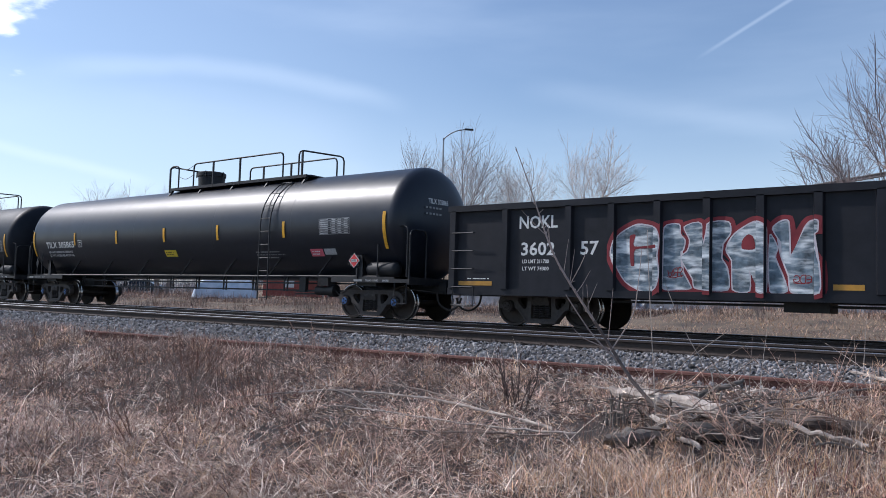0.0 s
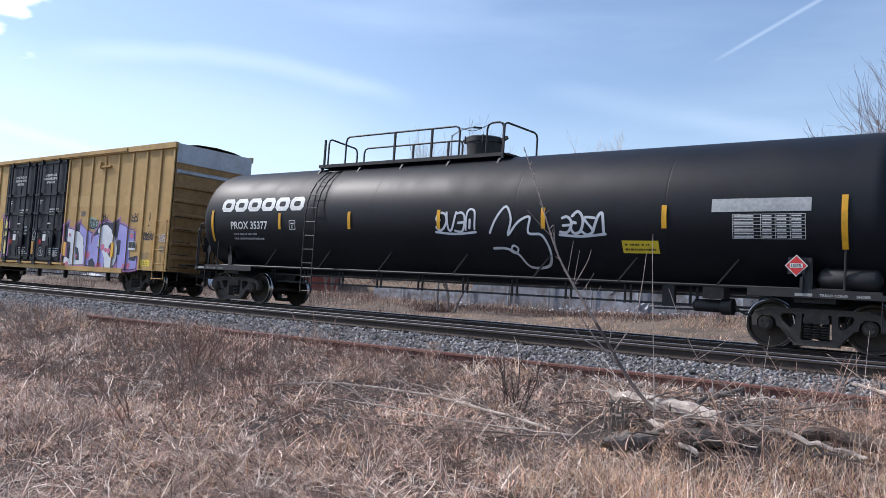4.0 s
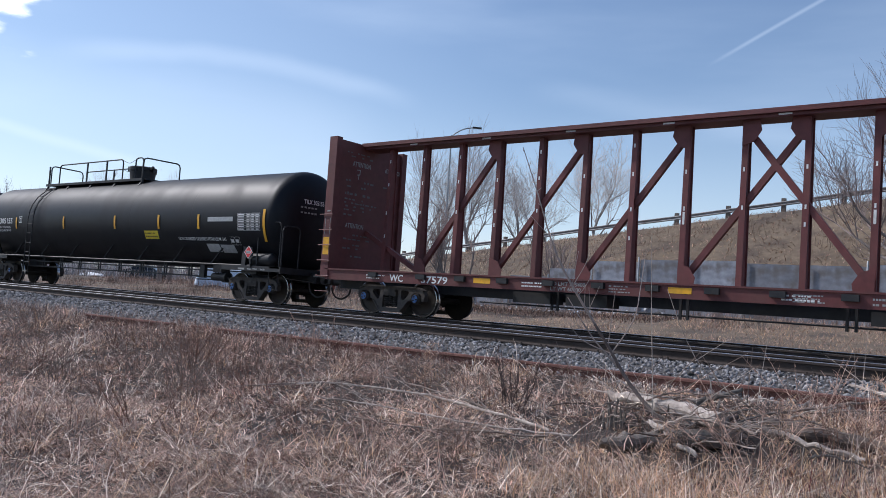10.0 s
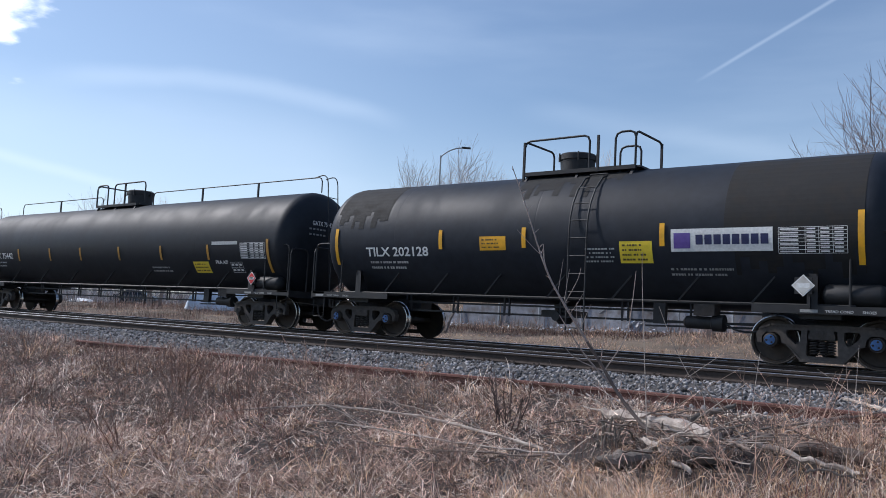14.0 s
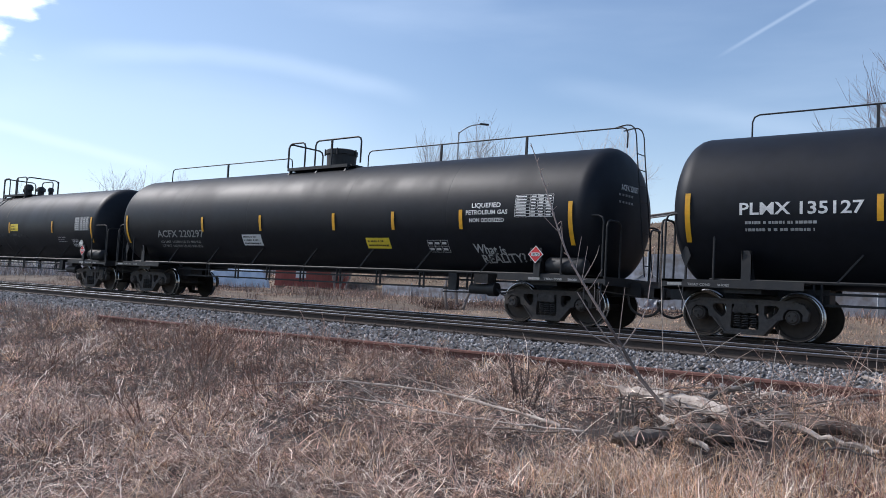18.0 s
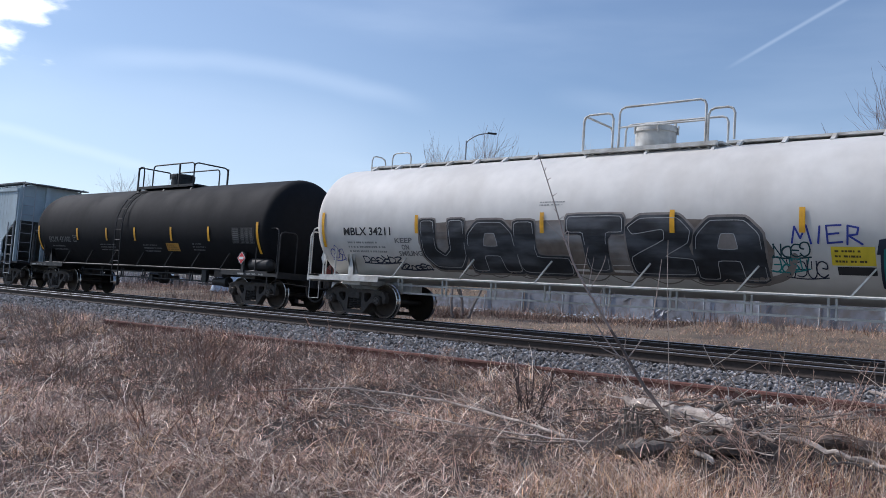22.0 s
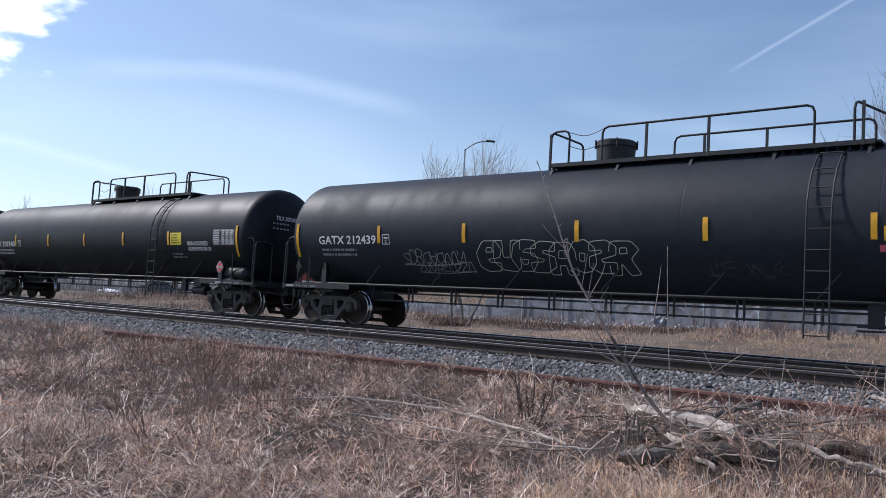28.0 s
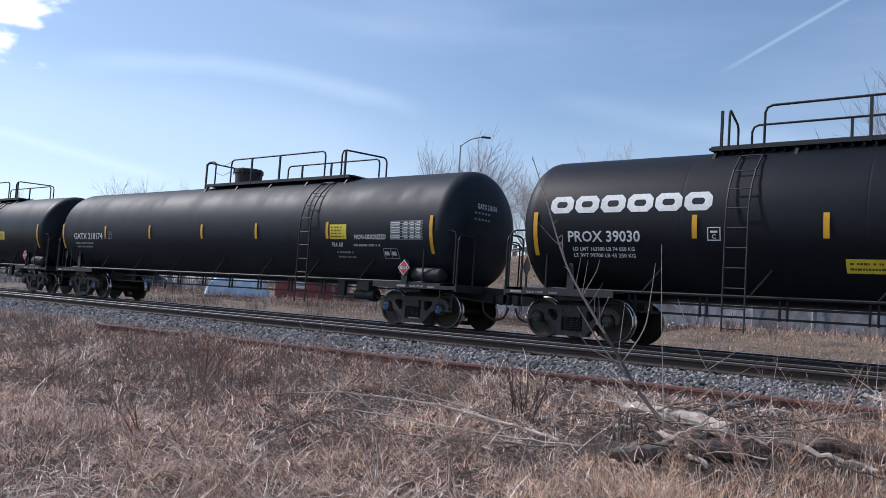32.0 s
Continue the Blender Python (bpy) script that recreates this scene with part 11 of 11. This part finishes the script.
    strands("pile_twigs", rs, x, y, heights(x, y) + rs.uniform(0, 0.3, n), rs.uniform(0, 6.28, n), rs.normal(0.1, 0.45, n), rs.uniform(0.15, 0.5, n), rs.uniform(0.002, 0.005, n), rs.uniform(0, 0.2, n), [M_WEED, M_TWIG, M_PALE], "tangled thin twigs in the log pile", "twigs", rs.choice(3, n, p=[0.65, 0.2, 0.15]))
    # weeds that hide the ballast down the line
    n = 4200
    x = -10.5 - 24 * rs.rand(n) ** 1.2
    y = rs.uniform(-9.2, -7.2, n)
    strands("line_side_weeds", rs, x, y, heights(x, y) - 0.02, rs.uniform(0, 6.28, n), rs.uniform(0.8, 1.5, n), rs.uniform(0.10, 0.32, n), rs.uniform(0.002, 0.005, n), rs.uniform(-0.05, 0.15, n), [M_WEED, M_TWIG, M_STRAW], "brown weeds along the edge of the track bed", "weeds", rs.choice(3, n))
    # grass that creeps into the ballast edge
    n = 11000
    x = rs.uniform(-26, 2, n)
    y = rs.normal(-7.55, 0.36, n) + np.where(x < -8, 0.35, 0.0) * rs.rand(n)
    keep = (x < -9) | (rs.rand(n) < 0.4)
    x, y = x[keep], y[keep]
    n = len(x)
    strands("edge_grass", rs, x, y, heights(x, y) - 0.02, rs.uniform(0, 6.28, n), rs.uniform(0.3, 1.4, n), rs.uniform(0.08, 0.3, n), rs.uniform(0.002, 0.004, n), rs.uniform(0.0, 0.3, n), [M_STRAW, M_WEED, M_PALE], "sparse dry grass along the ballast edge", "grass", rs.choice(3, n))


def limb(bm, pts, r0, r1, rnd, knots=0.0, n=9, k=4):
    """A rough round limb through points: knots, flats and torn ends."""
    line = bend(pts, k)
    m = len(line)
    for i in range(1, m - 1):
        line[i] = line[i] + Vector((rnd.gauss(0, 1), rnd.gauss(0, 1), rnd.gauss(0, 1))) * knots
    first = len(bm.verts)
    tube(bm, line, r0, n, r1)
    bm.verts.ensure_lookup_table()
    for i in range(m):
        for j in range(n):
            v = bm.verts[first + i * n + j]
            out = v.co - line[i]
            v.co = line[i] + out * (1 + 0.28 * noise.noise(Vector((j * 1.3, i * 0.7, r0 * 90))) + (rnd.uniform(-0.5, 0.0) if i in (0, m - 1) else 0))
            if i in (0, m - 1):
                v.co += (line[i] - line[1 if i == 0 else m - 2]).normalized() * rnd.uniform(-0.5, 0.9) * max(r0, r1)


def twiggy(bm, base, tip, r, rnd, count, reach):
    """A stem with side twigs that point up along it."""
    base, tip = Vector(base), Vector(tip)
    d = tip - base
    pts = [base + d * t + Vector((rnd.gauss(0, 0.02), rnd.gauss(0, 0.02), 0)) * d.length * (0 < t < 1) for t in (0, 0.25, 0.5, 0.75, 1)]
    tube(bm, pts, r, 5, r * 0.4)
    for i in range(count):
        t = rnd.uniform(0.25, 0.95)
        p = base + d * t
        q = p + (d.normalized() * 0.6 + Vector((rnd.gauss(0, 0.9), rnd.gauss(0, 0.9), rnd.uniform(-0.1, 0.6)))).normalized() * reach * rnd.uniform(0.4, 1.0) * (1.1 - t)
        mid = p.lerp(q, 0.5) + Vector((0, 0, 0.04 * reach))
        tube(bm, [p, mid, q], r * 0.5, 4, r * 0.2)


def build_sapling():
    sap = tagged(new("sapling"), "thin leafless sapling leaning up from the log pile", "sapling")
    rnd = random.Random(6)
    path = [(-2.61, -8.9, -0.42), (-2.78, -9.1, -0.5), (-3.05, -9.25, -0.56), (-3.26, -9.25, -0.50), (-3.46, -9.2, -0.36), (-3.65, -9.2, -0.16), (-3.82, -9.22, 0.09), (-3.98, -9.3, 0.36), (-4.14, -9.4, 0.64), (-4.31, -9.49, 0.95), (-4.42, -9.56, 1.24), (-4.56, -9.65, 1.71), (-4.71, -9.74, 2.17)]
    bm = bmesh.new()
    tube(bm, bend(path[:8], 4), 0.025, 8, 0.015)
    part("stem", bm, M_STEMDARK, sap, "lower stem, darkened in colour against the sunlit top")
    bm = bmesh.new()
    tube(bm, bend(path[7:], 4), 0.015, 8, 0.004)
    part("stem", bm, M_SAPLING, sap)
    for pts, r in (([(-3.82, -9.23, 0.06), (-3.63, -9.14, 0.42), (-3.58, -9.12, 0.75), (-3.55, -9.11, 1.11)], 0.008), ([(-3.82, -9.23, 0.07), (-4.07, -9.36, 0.18), (-4.2, -9.43, 0.33)], 0.008), ([(-3.89, -9.16, 0.11), (-3.87, -9.15, 0.4), (-3.85, -9.14, 0.7)], 0.006),
                   ([(-3.7, -9.18, -0.1), (-3.98, -9.3, 0.2), (-4.25, -9.42, 0.62)], 0.012), ([(-4.2, -9.43, 0.72), (-4.08, -9.38, 0.98), (-4.05, -9.36, 1.12)], 0.005), ([(-4.05, -9.36, 0.45), (-3.95, -9.3, 0.75)], 0.004)):
        bm = bmesh.new()
        tube(bm, bend(pts, 4), r, 6, r * 0.35)
        part("branch", bm, M_SAPLING, sap)
    # buds
    bm = bmesh.new()
    line = bend(path[7:], 6)
    for i, p in enumerate(line[:-1]):
        d = Vector((rnd.gauss(0, 1), rnd.gauss(0, 1), 0.8)).normalized()
        tube(bm, [p, p + d * rnd.uniform(0.03, 0.07)], 0.005, 4, 0.003)
    part("bud_twigs", bm, M_SAPLING, sap)
    for i in range(9):
        p = line[2 + i * 2]
        d = Vector((rnd.gauss(0, 0.7), rnd.gauss(0, 0.3), 0.9)).normalized()
        bm = bmesh.new()
        tube(bm, bend([p, p + d * 0.1 + Vector((0, 0, 0.01)), p + d * rnd.uniform(0.16, 0.34) + Vector((0, 0, 0.06))], 3), 0.0045, 5, 0.002)
        part("twig", bm, M_SAPLING, sap)
    for k, (pts, r) in enumerate((([(-3.29, -9.3, -0.72), (-3.31, -9.32, -0.17), (-3.34, -9.34, 0.38), (-3.37, -9.35, 0.93), (-3.38, -9.36, 1.28)], 0.006), ([(-3.0, -8.56, -0.6), (-3.01, -8.56, -0.16), (-3.16, -8.62, 0.08), (-3.31, -8.68, 0.39), (-3.45, -8.74, 0.77)], 0.007),
                                  ([(-3.16, -8.62, 0.05), (-2.98, -8.55, 0.2), (-2.86, -8.5, 0.3)], 0.005), ([(-2.6, -8.4, -0.5), (-2.55, -8.4, 0.0), (-2.5, -8.42, 0.35)], 0.005))):
        st = tagged(new("dead_stalk"), "pale upright dead weed stalk", "stalk", group="dead stalks")
        bm = bmesh.new()
        tube(bm, bend(pts, 4), r, 6, r * 0.4)
        part("stem", bm, M_LOG, st)


def build_logs():
    rnd = random.Random(9)
    specs = [("fallen_log", "thick pale bleached dead log lying across the pile", M_LOG, [(-4.0, -8.78, -0.39), (-3.5, -8.96, -0.40), (-3.08, -9.13, -0.415), (-2.62, -9.36, -0.43)], 0.045, 0.085),
             ("fallen_log", "grey broken log with a pale end lying in dry grass", M_OLDLOG, [(-3.36, -10.1, -0.71), (-3.1, -9.75, -0.65), (-2.62, -9.38, -0.60)], 0.07, 0.09),
             ("fallen_log", "brown weathered log half sunk in grass", M_BROWNLOG, [(-2.42, -8.72, -0.48), (-1.92, -8.80, -0.50), (-1.30, -8.86, -0.53)], 0.075, 0.062),
             ("fallen_log", "bleached limb propped across the lower log", M_LOG, [(-3.2, -9.62, -0.50), (-2.89, -9.8, -0.58), (-2.6, -9.98, -0.68)], 0.026, 0.022),
             ("fallen_log", "short broken limb leaning on the pile", M_OLDLOG, [(-3.26, -8.52, -0.42), (-3.05, -8.25, -0.33), (-2.88, -8.0, -0.24)], 0.034, 0.022),
             ("fallen_log", "dark rotted limb under the pale log", M_BROWNLOG, [(-3.3, -9.15, -0.66), (-2.9, -9.3, -0.68), (-2.5, -9.25, -0.66)], 0.07, 0.06),
             ("fallen_branch", "crooked pale limb in the grass", M_LOG, [(-2.30, -9.12, -0.47), (-1.85, -9.15, -0.55), (-1.45, -9.2, -0.60)], 0.030, 0.022),
             ("fallen_branch", "long grey dead branch lying in the grass", M_TWIG, [(-2.52, -8.42, -0.43), (-2.11, -7.68, -0.34), (-1.60, -7.20, -0.22)], 0.016, 0.011),
             ("fallen_branch", "long pale dead branch lying in the grass", M_LOG, [(-8.11, -10.59, -0.72), (-7.34, -9.85, -0.62), (-6.02, -9.68, -0.58), (-4.8, -9.87, -0.62), (-3.98, -10.11, -0.66)], 0.008, 0.018),
             ("fallen_branch", "thin dead branch in the grass", M_LOG, [(-6.9, -10.35, -0.70), (-5.6, -10.25, -0.70), (-4.4, -10.2, -0.70), (-3.75, -10.05, -0.68)], 0.007, 0.013),
             ("fallen_branch", "thin dead branch in the grass", M_TWIG, [(-6.04, -10.75, -0.78), (-4.98, -10.56, -0.76), (-3.93, -10.2, -0.70)], 0.006, 0.012),
             ("fallen_branch", "thin dead branch in the grass", M_TWIG, [(-6.9, -9.3, -0.5), (-5.6, -9.6, -0.55), (-4.4, -10.0, -0.64)], 0.006, 0.013),
             ("fallen_branch", "thin dead branch in the grass", M_LOG, [(-4.6, -8.3, -0.42), (-3.9, -8.4, -0.40), (-3.0, -8.2, -0.38)], 0.008, 0.012),
             ("fallen_branch", "pale branch lying on the ballast", M_LOG, [(-2.25, -5.95, -0.19), (-1.76, -6.34, -0.24), (-1.1, -6.8, -0.32)], 0.018, 0.024),
             ("fallen_branch", "thin dead branch in the grass", M_TWIG, [(-2.2, -7.9, -0.4), (-1.4, -7.6, -0.3), (-0.6, -7.5, -0.34)], 0.012, 0.008)]
    for i in range(64):
        cx, cy, a = rnd.gauss(-2.9, 0.6), rnd.gauss(-9.2, 0.42), rnd.uniform(0, 6.28)
        ln, tz = rnd.uniform(0.12, 0.48), rnd.uniform(-0.25, 0.5)
        z = ground_z(cx, cy) + rnd.uniform(0.06, 0.26)
        specs.append(("fallen_branch", "crooked dead twig on the pile", rnd.choice((M_LOG, M_TWIG, M_BROWNLOG, M_OLDLOG, M_TWIG)), [(cx - ln * math.cos(a), cy - ln * math.sin(a), z - tz * 0.4), (cx + rnd.gauss(0, 0.03), cy, z + 0.04), (cx + ln * math.cos(a), cy + ln * math.sin(a), z + tz * 0.4)], rnd.uniform(0.005, 0.015), rnd.uniform(0.003, 0.008)))
    for name, label, mat, pts, r0, r1 in specs:
        thing = tagged(new(name), label, "log" if "log" in name else "branch")
        bm = bmesh.new()
        limb(bm, pts, r0, r1, rnd, 0.010 if r0 > 0.02 else 0.006, 10 if r0 > 0.02 else 6, 6)
        part("wood", bm, mat, thing)
        reach = (Vector(pts[-1]) - Vector(pts[0])).length
        if r0 <= 0.03 and reach > 0.9:
            for i in range(4):
                a, b = Vector(pts[i % (len(pts) - 1)]), Vector(pts[i % (len(pts) - 1) + 1])
                p = a.lerp(b, rnd.random())
                d = ((a - b).normalized() * (1 if r1 > r0 else -1) + Vector((rnd.gauss(0, 0.4), rnd.gauss(0, 0.4), rnd.uniform(0.05, 0.5)))).normalized()
                bm = bmesh.new()
                tube(bm, [p, p + d * 0.25 + Vector((0, 0, 0.02)), p + d * rnd.uniform(0.4, 0.9)], 0.006, 5, 0.002)
                part("twig", bm, mat, thing)
    stump = tagged(new("tree_stump"), "splintered grey stump beside the log pile", "stump")
    stump.location = (-3.74, -9.2, -0.70)
    bm = bmesh.new()
    for i in range(16):
        a = i * 2 * math.pi / 16 + rnd.uniform(-0.15, 0.15)
        r, h = rnd.uniform(0.05, 0.13), rnd.uniform(0.10, 0.34)
        x, y = r * math.cos(a), r * math.sin(a)
        tube(bm, [(x, y, -0.1), (x * 1.05, y, h * 0.5), (x * rnd.uniform(0.6, 1.5) + rnd.gauss(0, 0.03), y + rnd.gauss(0, 0.03), h)], rnd.uniform(0.018, 0.034), 5, 0.004)
    part("splintered_wood", bm, M_OLDLOG, stump)


def build_bushes():
    rnd = random.Random(15)
    brown, red, thin, plume = "brown bare twiggy bush in dry grass", "thin reddish bare bush", "small bare twiggy bush in dry grass", "dry feathery weed with pale plumes"
    for x, y, h, n, mat, label, twigs in (
            (-5.05, -9.1, 0.72, 10, M_THICKET, thin, 10), (-8.58, -11.0, 0.6, 18, M_TWIG, brown, 12), (-9.2, -10.5, 0.72, 20, M_TWIG, brown, 12), (-9.75, -10.0, 0.85, 22, M_WEED, brown, 12), (-10.4, -10.5, 0.7, 18, M_TWIG, brown, 12), (-9.0, -9.4, 0.6, 16, M_TWIG, brown, 12), (-8.0, -10.3, 0.5, 12, M_WEED, brown, 12), (-8.9, -11.8, 0.45, 12, M_TWIG, brown, 12),
            (-10.6, -9.5, 0.8, 20, M_WEED, brown, 10), (-11.3, -11.5, 0.75, 16, M_WEED, red, 8), (-10.7, -11.4, 0.7, 14, M_TWIG, brown, 9), (-7.33, -12.35, 0.85, 5, M_WEED, red, 7), (-6.9, -12.0, 0.55, 6, M_WEED, red, 7), (-13.8, -10.4, 0.8, 18, M_TWIG, brown, 9), (-12.6, -9.6, 0.7, 18, M_WEED, brown, 9), (-15.5, -9.4, 0.8, 16, M_WEED, brown, 9),
            (-14.4, -10.6, 0.75, 12, M_STRAW, plume, 14), (-8.2, -8.4, 0.6, 12, M_WEED, brown, 9), (-7.0, -8.6, 0.5, 10, M_TWIG, thin, 9), (-9.9, -7.6, 0.75, 8, M_STRAW, plume, 14), (-6.6, -10.2, 0.45, 10, M_TWIG, thin, 9), (-6.0, -11.4, 0.4, 9, M_WEED, red, 8), (-4.3, -8.1, 0.5, 9, M_TWIG, thin, 9),
            (-1.7, -9.0, 0.5, 12, M_WEED, red, 9), (-0.9, -9.4, 0.55, 10, M_WEED, red, 9), (-2.12, -9.95, 0.85, 9, M_STRAW, plume, 18), (-2.3, -7.6, 0.7, 9, M_STRAW, plume, 18), (-1.55, -8.0, 0.55, 9, M_STRAW, plume, 14), (-4.6, -10.9, 0.4, 9, M_TWIG, thin, 9)):
        bush = tagged(new("bare_bush"), label, "bush", group="bare bushes on the verge")
        z = ground_z(x, y)
        bush.location = (x, y, z)
        for i in range(n):
            bm = bmesh.new()
            a = rnd.uniform(0, 6.28)
            sp = h * rnd.uniform(0.1, 0.45 if mat == M_THICKET else 0.95)
            o = rnd.uniform(0.0, 0.22)
            twiggy(bm, (o * math.cos(a), o * math.sin(a), -0.03), (o * math.cos(a) + sp * math.cos(a), o * math.sin(a) + sp * math.sin(a), h * rnd.uniform(0.45, 1.0)), 0.009 if mat == M_THICKET else 0.0042 if n > 5 else 0.006, rnd, twigs, h * 0.45)
            part("stem", bm, mat, bush)


build_verge()
build_sapling()
build_logs()
build_bushes()


# ---- the train rolls by ----
TRAVEL = [(0, 0.04), (1, 13.41), (2, 26.62), (4, 53.22), (6, 79.73), (8, 105.88), (10, 131.85), (12, 158.06), (14, 184.46), (16, 210.75), (18, 236.77), (20, 262.53),
          (22, 288.23), (24, 314.0), (26, 339.64), (28, 365.06), (30, 390.34), (32, 415.61)]


def travelled(t):
    for (a, p), (b, q) in zip(TRAVEL, TRAVEL[1:]):
        if t <= b:
            return p + (q - p) * (t - a) / (b - a)
    return TRAVEL[-1][1]


def motions():
    for car, u0 in CARS:
        walk(car, [(t, pose(u0 + s, 0, 0)) for t, s in TRAVEL])
        # the wheels turn while their car is before the camera
        start = max(0.0, (-48 - u0) / 13.0)
        stop = min(32.0, (6 - u0) / 13.0)
        if stop <= start:
            continue
        first, last = frame(start), frame(stop)
        for b in car.children:
            for w in b.children:
                if w.name.startswith("wheelset"):
                    x, y, z = w.location
                    rows = [] if first <= 1 else [(0.0, pose(x, y, z))]
                    for k in range(first, last + 1):
                        t = (k - 1) / FPS
                        turn = math.degrees((travelled(t) - travelled(start)) / WHEEL_R)
                        rows.append((t, pose(x, y, z, 0, turn, 0)))
                    if last < frame(32.0):
                        rows.append((32.0, rows[-1][1]))
                    walk(w, rows)


motions()
